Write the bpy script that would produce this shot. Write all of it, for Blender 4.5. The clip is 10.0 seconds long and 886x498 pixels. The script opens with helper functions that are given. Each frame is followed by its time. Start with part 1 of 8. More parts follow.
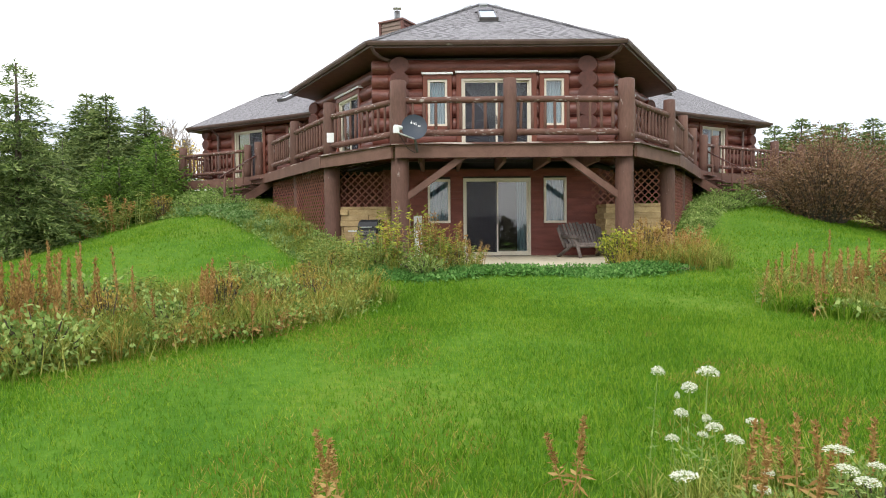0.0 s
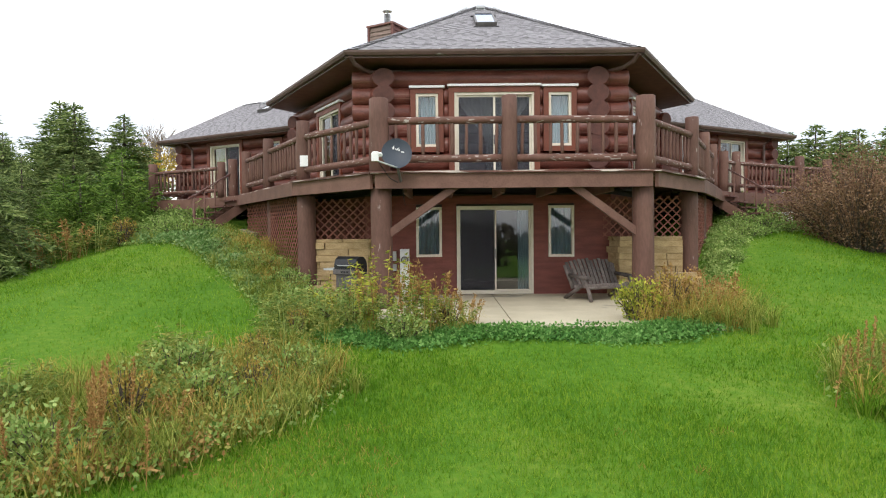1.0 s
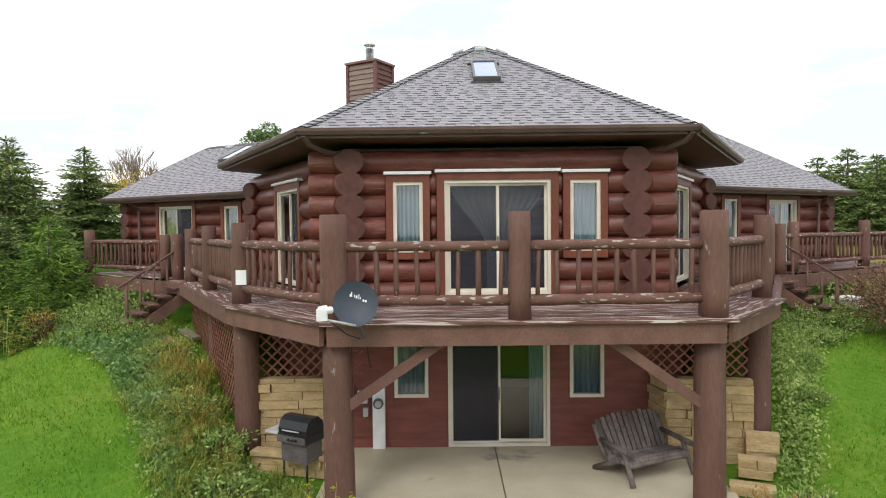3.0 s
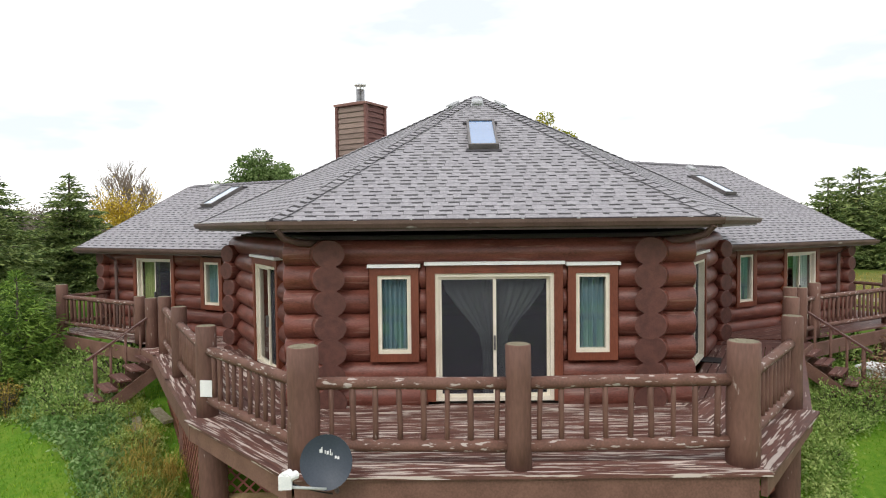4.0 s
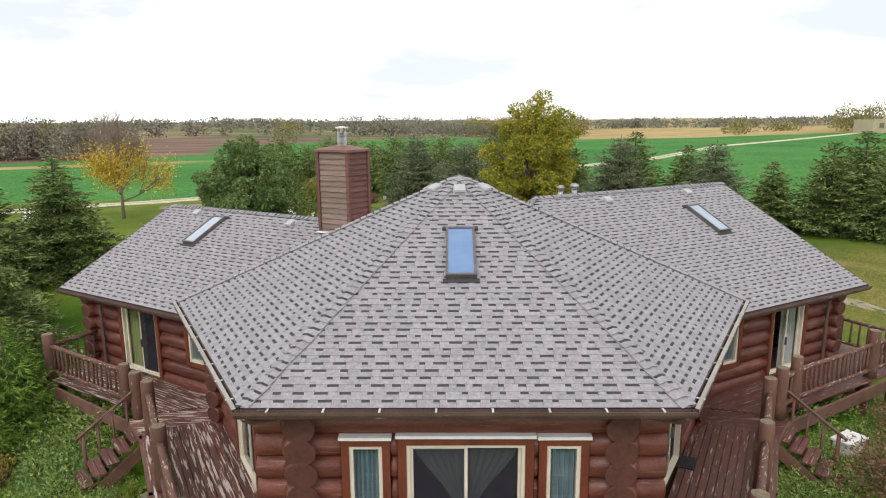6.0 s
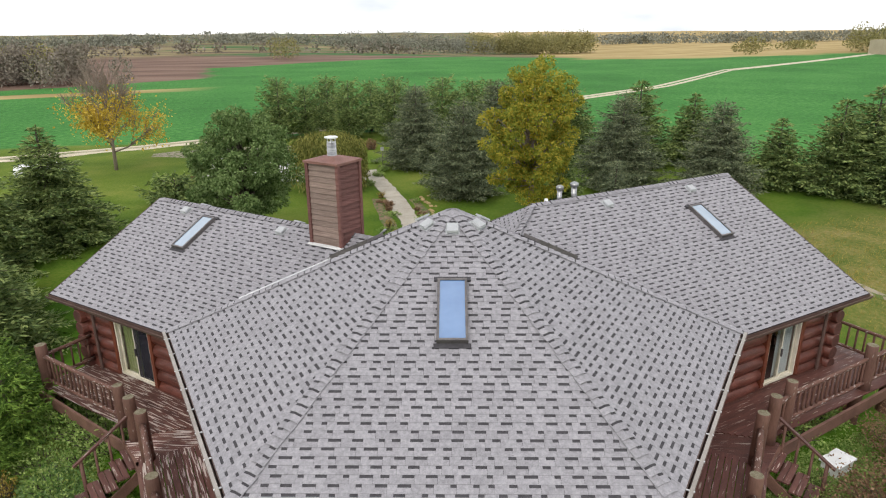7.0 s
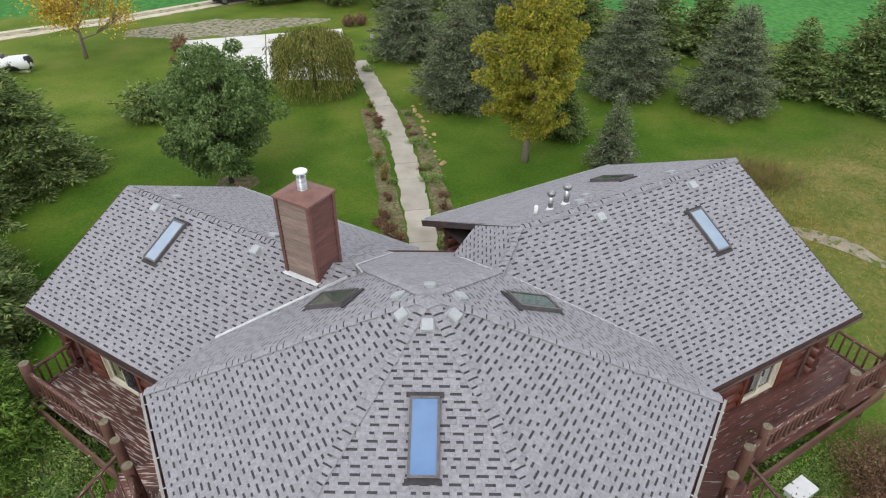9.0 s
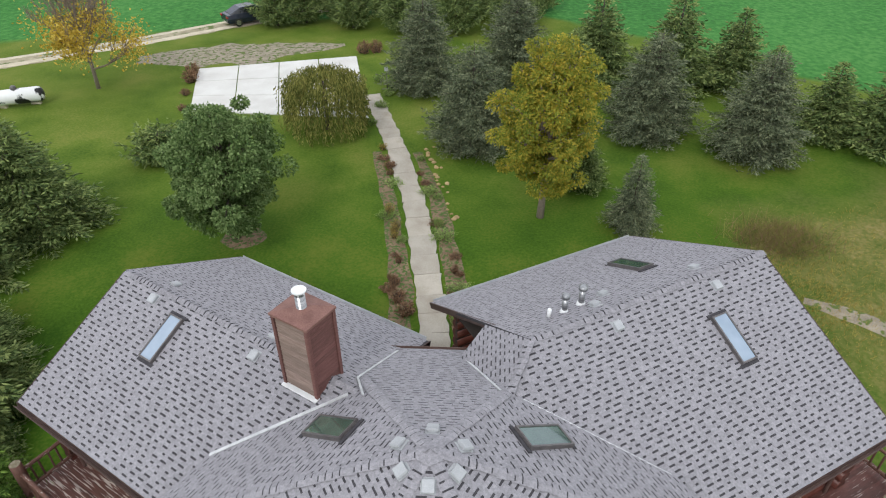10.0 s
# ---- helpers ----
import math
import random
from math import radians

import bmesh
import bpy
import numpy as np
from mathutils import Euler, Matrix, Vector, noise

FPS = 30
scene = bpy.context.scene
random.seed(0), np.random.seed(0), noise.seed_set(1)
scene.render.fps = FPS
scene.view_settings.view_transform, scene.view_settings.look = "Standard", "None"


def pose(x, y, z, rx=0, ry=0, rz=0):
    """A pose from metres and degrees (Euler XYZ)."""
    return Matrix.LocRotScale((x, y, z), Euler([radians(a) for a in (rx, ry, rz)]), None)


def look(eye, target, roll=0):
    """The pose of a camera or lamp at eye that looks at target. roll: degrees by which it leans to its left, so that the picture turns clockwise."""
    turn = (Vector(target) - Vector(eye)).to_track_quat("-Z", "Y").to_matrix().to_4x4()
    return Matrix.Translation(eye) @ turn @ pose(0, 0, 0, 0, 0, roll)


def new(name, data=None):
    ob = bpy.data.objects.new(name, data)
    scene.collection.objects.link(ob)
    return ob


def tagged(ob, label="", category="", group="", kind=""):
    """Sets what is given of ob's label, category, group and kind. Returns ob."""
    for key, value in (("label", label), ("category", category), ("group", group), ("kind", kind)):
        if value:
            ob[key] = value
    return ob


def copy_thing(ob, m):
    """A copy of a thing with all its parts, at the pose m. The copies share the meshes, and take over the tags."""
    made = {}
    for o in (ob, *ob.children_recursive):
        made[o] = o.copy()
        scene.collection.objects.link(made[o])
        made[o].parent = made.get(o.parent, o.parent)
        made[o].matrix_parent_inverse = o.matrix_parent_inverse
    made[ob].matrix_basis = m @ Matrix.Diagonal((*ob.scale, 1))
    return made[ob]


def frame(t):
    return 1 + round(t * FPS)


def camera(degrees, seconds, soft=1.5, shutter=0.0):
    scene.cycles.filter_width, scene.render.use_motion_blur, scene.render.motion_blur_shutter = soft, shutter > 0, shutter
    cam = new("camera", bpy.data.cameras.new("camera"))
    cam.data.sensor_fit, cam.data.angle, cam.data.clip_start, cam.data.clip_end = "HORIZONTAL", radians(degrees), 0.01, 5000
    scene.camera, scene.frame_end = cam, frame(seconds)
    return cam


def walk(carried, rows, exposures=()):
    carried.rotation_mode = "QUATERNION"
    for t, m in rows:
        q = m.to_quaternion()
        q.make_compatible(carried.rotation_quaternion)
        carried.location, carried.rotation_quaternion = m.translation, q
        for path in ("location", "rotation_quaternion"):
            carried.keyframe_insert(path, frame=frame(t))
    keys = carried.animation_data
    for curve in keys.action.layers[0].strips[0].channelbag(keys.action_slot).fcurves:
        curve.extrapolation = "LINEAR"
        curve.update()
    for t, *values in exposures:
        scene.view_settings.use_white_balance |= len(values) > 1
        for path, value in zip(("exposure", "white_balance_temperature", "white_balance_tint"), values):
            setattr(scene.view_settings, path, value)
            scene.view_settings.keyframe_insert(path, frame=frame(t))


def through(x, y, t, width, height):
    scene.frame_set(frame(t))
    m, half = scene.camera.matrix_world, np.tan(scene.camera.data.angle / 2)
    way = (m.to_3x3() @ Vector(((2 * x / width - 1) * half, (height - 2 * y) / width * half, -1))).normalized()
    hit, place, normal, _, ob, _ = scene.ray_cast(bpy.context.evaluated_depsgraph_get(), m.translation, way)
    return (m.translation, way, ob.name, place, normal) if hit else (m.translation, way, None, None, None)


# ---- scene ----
cam = camera(69.0, 10.0, 1.1)
METRES, EYE, TILT, LEAN, TURN = 24.0, 0.68, -1.7, 0.5, 0.0
ROWS = [
    (0.0, 0.0, 0.0, 0.0, -0.0, 0.0, 0.0),
    (0.5, 0.0047, 0.0423, 0.0157, 0.05, 0.01, 0.01),
    (1.0, 0.0101, 0.0858, 0.0359, 0.09, 0.01, 0.02),
    (1.5, 0.0145, 0.1293, 0.0579, 0.14, 0.04, 0.03),
    (2.0, 0.0172, 0.1706, 0.082, 0.21, 0.02, 0.04),
    (3.5, 0.0243, 0.2657, 0.1688, 0.37, -0.28, 0.11),
    (4.0, 0.0284, 0.2876, 0.2043, 0.46, -0.54, 0.1),
    (4.5, 0.0335, 0.2992, 0.2442, 0.55, -1.86, 0.06),
    (5.0, 0.0384, 0.3017, 0.2871, 0.57, -4.53, 0.04),
    (5.5, 0.0431, 0.3046, 0.3317, 0.62, -7.08, -0.04),
    (6.0, 0.0476, 0.315, 0.3766, 0.7, -9.7, -0.11),
    (7.5, 0.0571, 0.3819, 0.5252, 0.88, -21.24, -0.19),
    (8.0, 0.0607, 0.4101, 0.5725, 0.96, -25.4, -0.21),
    (8.5, 0.0667, 0.4415, 0.6184, 1.04, -29.38, -0.23),
    (9.0, 0.0739, 0.4797, 0.6637, 1.1, -32.81, -0.25),
    (9.5, 0.0803, 0.5272, 0.709, 1.24, -33.28, -0.16),
    (10.0, 0.0794, 0.5773, 0.745, 2.8, -33.41, -0.24),
]
EXPOSURES = [(0.0, 0.76, 6500, 10), (1.0, 0.68, 6500, 10), (2.0, 0.6, 6500, 10), (4.0, 0.5, 6600, 10), (5.0, 0.46, 6850, 10), (6.0, 0.43, 6750, 10), (7.5, 0.37, 6550, 10), (9.0, 0.34, 6300, 10), (10.0, 0.32, 6250, 10)]
walk(cam, [(t, pose(0, 0, EYE, TILT, LEAN, TURN) @ pose(METRES * x, METRES * y, METRES * z, 90 + pitch, roll, yaw)) for t, x, y, z, yaw, pitch, roll in ROWS], EXPOSURES)

# ---------------------------------------------------------------- world and light
world = bpy.data.worlds.new("overcast_sky")
scene.world = world
world.use_nodes = True
wn, wl = world.node_tree.nodes, world.node_tree.links
wn.clear()
w_out, w_bg = wn.new("ShaderNodeOutputWorld"), wn.new("ShaderNodeBackground")
w_sky, w_mix = wn.new("ShaderNodeTexSky"), wn.new("ShaderNodeMix")
w_sky.sky_type, w_sky.sun_disc = "NISHITA", False
w_sky.sun_elevation, w_sky.sun_rotation = radians(42), radians(200)
w_scale = wn.new("ShaderNodeVectorMath")
w_scale.operation, w_scale.inputs[3].default_value = "SCALE", 0.12
w_co, w_map = wn.new("ShaderNodeTexCoord"), wn.new("ShaderNodeMapping")
w_map.inputs["Scale"].default_value = (1.0, 1.0, 3.5)
w_noise, w_ramp = wn.new("ShaderNodeTexNoise"), wn.new("ShaderNodeValToRGB")
w_noise.inputs["Scale"].default_value, w_noise.inputs["Detail"].default_value = 2.6, 5
w_ramp.color_ramp.elements[0].position, w_ramp.color_ramp.elements[1].position = 0.38, 0.55
w_ramp.color_ramp.elements[0].color, w_ramp.color_ramp.elements[1].color = (0.66, 0.71, 0.78, 1), (1.09, 1.09, 1.1, 1)
w_mix.data_type = "RGBA"
w_mix.inputs[0].default_value = 0.93
wl.new(w_co.outputs["Generated"], w_map.inputs[0])
wl.new(w_map.outputs[0], w_noise.inputs["Vector"])
wl.new(w_noise.outputs["Fac"], w_ramp.inputs[0])
wl.new(w_sky.outputs[0], w_scale.inputs[0])
wl.new(w_scale.outputs[0], w_mix.inputs[6])
wl.new(w_ramp.outputs[0], w_mix.inputs[7])
wl.new(w_mix.outputs[2], w_bg.inputs[0])
wl.new(w_bg.outputs[0], w_out.inputs[0])
w_bg.inputs[1].default_value = 1.0

sun = new("sun", bpy.data.lights.new("sun", "SUN"))
sun.data.energy, sun.data.angle, sun.data.color = 0.9, radians(20), (1.0, 0.96, 0.9)
sun.matrix_world = look((-8, -22, 22), (0, 0, 0))


# ---------------------------------------------------------------- materials
def mat(name, dark, light, scale=6.0, rough=0.75, bump=0.15, fine=60.0, stretch=(1, 1, 1), metal=0.0, vary=0.0,
        local=False, wear=None, wear_scale=(3, 3, 3), wear_cut=0.6, spec=0.4, island=0.0):
    """Two colours mixed by noise at two sizes, fine relief, and an optional worn layer."""
    m = bpy.data.materials.new(name)
    m.use_nodes = True
    n, l = m.node_tree.nodes, m.node_tree.links
    b = n["Principled BSDF"]
    b.inputs["Roughness"].default_value, b.inputs["Metallic"].default_value = rough, metal
    b.inputs["Specular IOR Level"].default_value = spec
    co = n.new("ShaderNodeTexCoord") if local else n.new("ShaderNodeNewGeometry")
    src = co.outputs["Object"] if local else co.outputs["Position"]
    mp = n.new("ShaderNodeMapping")
    mp.inputs["Scale"].default_value = stretch
    l.new(src, mp.inputs[0])
    big, small = n.new("ShaderNodeTexNoise"), n.new("ShaderNodeTexNoise")
    big.inputs["Scale"].default_value, big.inputs["Detail"].default_value = scale, 4
    small.inputs["Scale"].default_value, small.inputs["Detail"].default_value = fine, 3
    l.new(mp.outputs[0], big.inputs["Vector"])
    l.new(mp.outputs[0], small.inputs["Vector"])
    if local:
        inf = n.new("ShaderNodeObjectInfo")
        add = n.new("ShaderNodeVectorMath")
        mul = n.new("ShaderNodeMath")
        mul.operation, mul.inputs[1].default_value = "MULTIPLY", 37.0
        l.new(inf.outputs["Random"], mul.inputs[0])
        l.new(src, add.inputs[0])
        l.new(mul.outputs[0], add.inputs[1])
        l.new(add.outputs[0], mp.inputs[0])
    both = n.new("ShaderNodeMix")
    both.inputs[0].default_value = 0.45
    l.new(big.outputs["Fac"], both.inputs[2])
    l.new(small.outputs["Fac"], both.inputs[3])
    ramp = n.new("ShaderNodeValToRGB")
    ramp.color_ramp.elements[0].position, ramp.color_ramp.elements[1].position = 0.36, 0.64
    ramp.color_ramp.elements[0].color, ramp.color_ramp.elements[1].color = (*dark, 1), (*light, 1)
    l.new(both.outputs[0], ramp.inputs[0])
    col = ramp.outputs[0]
    if wear:
        wm, wnz, wr, mx = n.new("ShaderNodeMapping"), n.new("ShaderNodeTexNoise"), n.new("ShaderNodeValToRGB"), n.new("ShaderNodeMix")
        wm.inputs["Scale"].default_value = wear_scale
        wnz.inputs["Scale"].default_value, wnz.inputs["Detail"].default_value = 1.0, 6
        wr.color_ramp.elements[0].position, wr.color_ramp.elements[1].position = wear_cut, wear_cut + 0.04
        mx.data_type = "RGBA"
        mx.inputs[7].default_value = (*wear, 1)
        l.new(add.outputs[0] if local else src, wm.inputs[0])
        l.new(wm.outputs[0], wnz.inputs["Vector"])
        l.new(wnz.outputs["Fac"], wr.inputs[0])
        l.new(wr.outputs[0], mx.inputs[0])
        l.new(col, mx.inputs[6])
        col = mx.outputs[2]
    if vary or island:
        hsv, rng = n.new("ShaderNodeHueSaturation"), n.new("ShaderNodeMapRange")
        if island:
            g = n.new("ShaderNodeNewGeometry")
            l.new(g.outputs["Random Per Island"], rng.inputs[0])
        else:
            oi = n.new("ShaderNodeObjectInfo")
            l.new(oi.outputs["Random"], rng.inputs[0])
        k = island or vary
        rng.inputs[3].default_value, rng.inputs[4].default_value = 1 - k, 1 + k
        l.new(rng.outputs[0], hsv.inputs["Value"])
        l.new(col, hsv.inputs["Color"])
        col = hsv.outputs[0]
    l.new(col, b.inputs["Base Color"])
    if bump:
        bp = n.new("ShaderNodeBump")
        bp.inputs["Strength"].default_value, bp.inputs["Distance"].default_value = bump, 0.02
        l.new(both.outputs[0], bp.inputs["Height"])
        l.new(bp.outputs[0], b.inputs["Normal"])
    return m


def leaf_mat(name, a, b_, c, rough=0.6, through=0.25):
    """Leaves: three tones by island and by larger patches, with some light let through."""
    m = bpy.data.materials.new(name)
    m.use_nodes = True
    n, l = m.node_tree.nodes, m.node_tree.links
    p, out = n["Principled BSDF"], n["Material Output"]
    p.inputs["Roughness"].default_value = rough
    p.inputs["Specular IOR Level"].default_value = 0.1
    g, nz, mx, ramp = n.new("ShaderNodeNewGeometry"), n.new("ShaderNodeTexNoise"), n.new("ShaderNodeMix"), n.new("ShaderNodeValToRGB")
    nz.inputs["Scale"].default_value, nz.inputs["Detail"].default_value = 1.1, 3
    l.new(g.outputs["Position"], nz.inputs["Vector"])
    mx.inputs[0].default_value = 0.5
    l.new(g.outputs["Random Per Island"], mx.inputs[2])
    l.new(nz.outputs["Fac"], mx.inputs[3])
    e = ramp.color_ramp.elements
    e[0].position, e[0].color = 0.25, (*a, 1)
    e[1].position, e[1].color = 0.75, (*c, 1)
    mid = e.new(0.5)
    mid.color = (*b_, 1)
    l.new(mx.outputs[0], ramp.inputs[0])
    l.new(ramp.outputs[0], p.inputs["Base Color"])
    tr, sh = n.new("ShaderNodeBsdfTranslucent"), n.new("ShaderNodeMixShader")
    sh.inputs[0].default_value = through
    l.new(ramp.outputs[0], tr.inputs[0])
    l.new(p.outputs[0], sh.inputs[1])
    l.new(tr.outputs[0], sh.inputs[2])
    l.new(sh.outputs[0], out.inputs[0])
    return m


def glass_mat(name, tint=(0.9, 0.93, 0.92), clear=1.0):
    m = bpy.data.materials.new(name)
    m.use_nodes = True
    n, l = m.node_tree.nodes, m.node_tree.links
    n.remove(n["Principled BSDF"])
    gl, tr, fr, sh = n.new("ShaderNodeBsdfGlossy"), n.new("ShaderNodeBsdfTransparent"), n.new("ShaderNodeFresnel"), n.new("ShaderNodeMixShader")
    gl.inputs["Roughness"].default_value = 0.02
    tr.inputs[0].default_value = (*tint, 1)
    fr.inputs[0].default_value = 2.2
    l.new(fr.outputs[0], sh.inputs[0])
    l.new(tr.outputs[0], sh.inputs[1])
    l.new(gl.outputs[0], sh.inputs[2])
    l.new(sh.outputs[0], n["Material Output"].inputs[0])
    return m


M = {}
M["log"] = mat("stained_log", (0.082, 0.0245, 0.0165), (0.19, 0.062, 0.044), 2.2, 0.42, 0.25, 22, (1, 1, 3.5), vary=0.2, wear=(0.19, 0.092, 0.07), wear_scale=(1.3, 1.3, 20), wear_cut=0.6)
M["log_end"] = mat("painted_log_end", (0.066, 0.025, 0.019), (0.115, 0.044, 0.033), 9, 0.7, 0.3, 70)
M["siding"] = mat("red_siding", (0.15, 0.044, 0.033), (0.24, 0.074, 0.053), 2.5, 0.6, 0.2, 40, (1, 1, 5))
M["trim"] = mat("stained_trim", (0.1150, 0.0299, 0.0149), (0.1955, 0.0552, 0.0276), 4, 0.5, 0.15, 40, (1, 1, 0.3))
M["cream"] = mat("cream_frame", (0.62, 0.57, 0.45), (0.76, 0.71, 0.6), 3, 0.5, 0.05, 60)
M["white"] = mat("white_metal", (0.72, 0.73, 0.73), (0.84, 0.84, 0.83), 5, 0.45, 0.05, 50)
M["deck_paint"] = mat("brown_deck_paint", (0.1128, 0.0566, 0.0412), (0.1850, 0.0973, 0.0722), 3, 0.7, 0.25, 40, (1, 1, 1), vary=0.12)
M["rail"] = mat("peeling_rail", (0.1017, 0.0480, 0.0348), (0.1695, 0.0823, 0.0605), 4, 0.72, 0.3, 40, local=True, wear=(0.42, 0.36, 0.33), wear_scale=(7, 26, 26), wear_cut=0.6)
M["post"] = mat("brown_post", (0.1079, 0.0522, 0.0386), (0.1663, 0.0851, 0.0631), 3, 0.7, 0.35, 30, (1, 1, 0.25), vary=0.1, wear=(0.33, 0.27, 0.24), wear_scale=(13, 13, 3.5), wear_cut=0.68)
M["post_top"] = mat("weathered_post_top", (0.12, 0.10, 0.055), (0.26, 0.23, 0.16), 14, 0.85, 0.3, 70)
M["board"] = mat("peeling_deck_board", (0.0949, 0.0407, 0.0317), (0.1708, 0.0760, 0.0587), 3, 0.6, 0.3, 30, (1, 5, 5), local=True, wear=(0.56, 0.48, 0.43), wear_scale=(1.8, 24, 24), wear_cut=0.54, vary=0.25)
M["board_side"] = mat("worn_deck_board", (0.0862, 0.0354, 0.0289), (0.1552, 0.0661, 0.0520), 3, 0.5, 0.3, 30, (1, 5, 5), local=True, wear=(0.4, 0.33, 0.29), wear_scale=(2.2, 26, 26), wear_cut=0.62, vary=0.22)
M["lattice"] = mat("red_lattice", (0.21, 0.08, 0.057), (0.31, 0.122, 0.085), 6, 0.7, 0.1, 50)
M["shingle"] = mat("grey_shingle", (0.226, 0.219, 0.234), (0.362, 0.348, 0.369), 16, 0.9, 0.45, 60, island=0.08)
M["shingle_one"] = mat("grey_shingle_tab", (0.226, 0.219, 0.234), (0.362, 0.348, 0.369), 16, 0.9, 0.45, 60, vary=0.08)
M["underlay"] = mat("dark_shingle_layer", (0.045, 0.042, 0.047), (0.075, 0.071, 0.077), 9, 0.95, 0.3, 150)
M["fascia"] = mat("brown_fascia", (0.06, 0.036, 0.032), (0.095, 0.065, 0.058), 4, 0.55, 0.1, 50)
M["gutter"] = mat("weathered_gutter", (0.09, 0.054, 0.045), (0.15, 0.095, 0.08), 2.5, 0.5, 0.1, 50, wear=(0.3, 0.27, 0.25), wear_scale=(2, 2, 6), wear_cut=0.7)
M["gutter_pale"] = mat("chalky_pale_gutter", (0.24, 0.215, 0.19), (0.36, 0.33, 0.3), 2.5, 0.5, 0.1, 50)
M["soffit"] = mat("brown_soffit", (0.14, 0.062, 0.045), (0.2, 0.095, 0.07), 5, 0.7, 0.1, 40)
M["flashing"] = mat("galvanised_flashing", (0.45, 0.46, 0.47), (0.68, 0.68, 0.68), 4, 0.4, 0.1, 40, metal=0.2, wear=(0.2, 0.09, 0.05), wear_scale=(1.6, 1.6, 1.6), wear_cut=0.72)
M["stone"] = mat("tan_limestone", (0.31, 0.215, 0.1), (0.52, 0.39, 0.21), 4, 0.9, 0.7, 30, (1, 1, 2.5), vary=0.13)
M["concrete"] = mat("patio_concrete", (0.45, 0.4, 0.285), (0.6, 0.54, 0.4), 1.2, 0.9, 0.2, 60, wear=(0.33, 0.3, 0.24), wear_scale=(0.7, 0.7, 0.7), wear_cut=0.6)
M["pad"] = mat("pale_concrete", (0.58, 0.56, 0.52), (0.72, 0.71, 0.67), 0.7, 0.9, 0.15, 40)
M["path"] = mat("walkway_concrete", (0.33, 0.29, 0.23), (0.5, 0.46, 0.39), 1.0, 0.9, 0.3, 30, vary=0.1)
M["gravel"] = mat("gravel", (0.24, 0.21, 0.13), (0.44, 0.39, 0.27), 2.2, 0.95, 0.6, 25, wear=(0.11, 0.15, 0.035), wear_scale=(0.7, 0.7, 0.7), wear_cut=0.56)
M["pale_gravel"] = mat("pale_gravel", (0.46, 0.4, 0.29), (0.66, 0.59, 0.46), 1.4, 0.95, 0.5, 25)
M["gravel_patch"] = mat("weedy_gravel", (0.2, 0.17, 0.12), (0.38, 0.33, 0.25), 2.2, 0.95, 0.6, 25, wear=(0.1, 0.14, 0.03), wear_scale=(3, 3, 3), wear_cut=0.53)
M["beige_wall"] = mat("beige_wall", (0.4, 0.33, 0.23), (0.5, 0.42, 0.3), 0.4, 0.85, 0.05, 10)
M["mulch"] = mat("dry_mulch", (0.11, 0.07, 0.04), (0.27, 0.19, 0.12), 3, 0.95, 0.6, 30, wear=(0.07, 0.12, 0.025), wear_scale=(7, 7, 7), wear_cut=0.5)
M["chimney_a"] = mat("weathered_siding", (0.18, 0.125, 0.103), (0.29, 0.215, 0.18), 3, 0.8, 0.4, 40, (1, 1, 8), vary=0.18)
M["chimney_b"] = mat("red_siding_board", (0.12, 0.05, 0.042), (0.19, 0.088, 0.074), 3, 0.75, 0.4, 40, (1, 1, 8), vary=0.15)
M["chimney_cap"] = mat("rusty_metal_cap", (0.165, 0.078, 0.062), (0.26, 0.135, 0.11), 3, 0.6, 0.2, 30)
M["steel"] = mat("flue_steel", (0.22, 0.225, 0.23), (0.5, 0.5, 0.5), 3, 0.28, 0.05, 30, (1, 1, 6), metal=0.85)
M["vent"] = mat("pale_roof_vent", (0.36, 0.37, 0.38), (0.47, 0.48, 0.49), 3, 0.5, 0.05, 40)
M["dark_metal"] = mat("dark_skylight_frame", (0.10, 0.09, 0.09), (0.18, 0.165, 0.16), 5, 0.4, 0.05, 40, metal=0.3)
# Blue and pale panes carry the sky's reflection in their base colour.
M["sky_glass"] = mat("skylight_painted_sky_blue", (0.075, 0.17, 0.36), (0.11, 0.225, 0.44), 0.8, 0.12, 0.0, 3, spec=0.6)
M["sky_glass_pale"] = mat("skylight_painted_sky_pale", (0.23, 0.31, 0.4), (0.3, 0.38, 0.48), 0.9, 0.12, 0.0, 3, spec=0.6)
M["sky_glass_green"] = mat("green_skylight_glass", (0.035, 0.075, 0.055), (0.07, 0.13, 0.095), 1.6, 0.12, 0.0, 4, spec=0.6)
for key in ("sky_glass", "sky_glass_pale", "sky_glass_green"):
    pb = M[key].node_tree.nodes["Principled BSDF"]
    pb.inputs["Coat Weight"].default_value, pb.inputs["Coat IOR"].default_value, pb.inputs["Coat Roughness"].default_value = 1.0, 1.9, 0.04
M["dish"] = mat("slate_dish", (0.032, 0.042, 0.06), (0.048, 0.06, 0.08), 3, 0.5, 0.05, 50)
M["curtain"] = mat("teal_curtain", (0.22, 0.36, 0.42), (0.42, 0.58, 0.64), 2, 0.9, 0.1, 40, (8, 8, 1))
M["curtain_dark"] = mat("navy_curtain", (0.68, 0.74, 0.76), (0.8, 0.84, 0.85), 2, 0.9, 0.1, 40, (8, 8, 1))
M["curtain_green"] = mat("green_curtain", (0.42, 0.48, 0.22), (0.55, 0.6, 0.32), 2, 0.9, 0.1, 40, (8, 8, 1))
M["screen"] = mat("dark_screen", (0.028, 0.028, 0.04), (0.04, 0.04, 0.054), 4, 0.55, 0.0, 60)
sm = M["screen"]
s_n, s_l = sm.node_tree.nodes, sm.node_tree.links
s_tr, s_mx = s_n.new("ShaderNodeBsdfTransparent"), s_n.new("ShaderNodeMixShader")
s_mx.inputs[0].default_value = 0.42
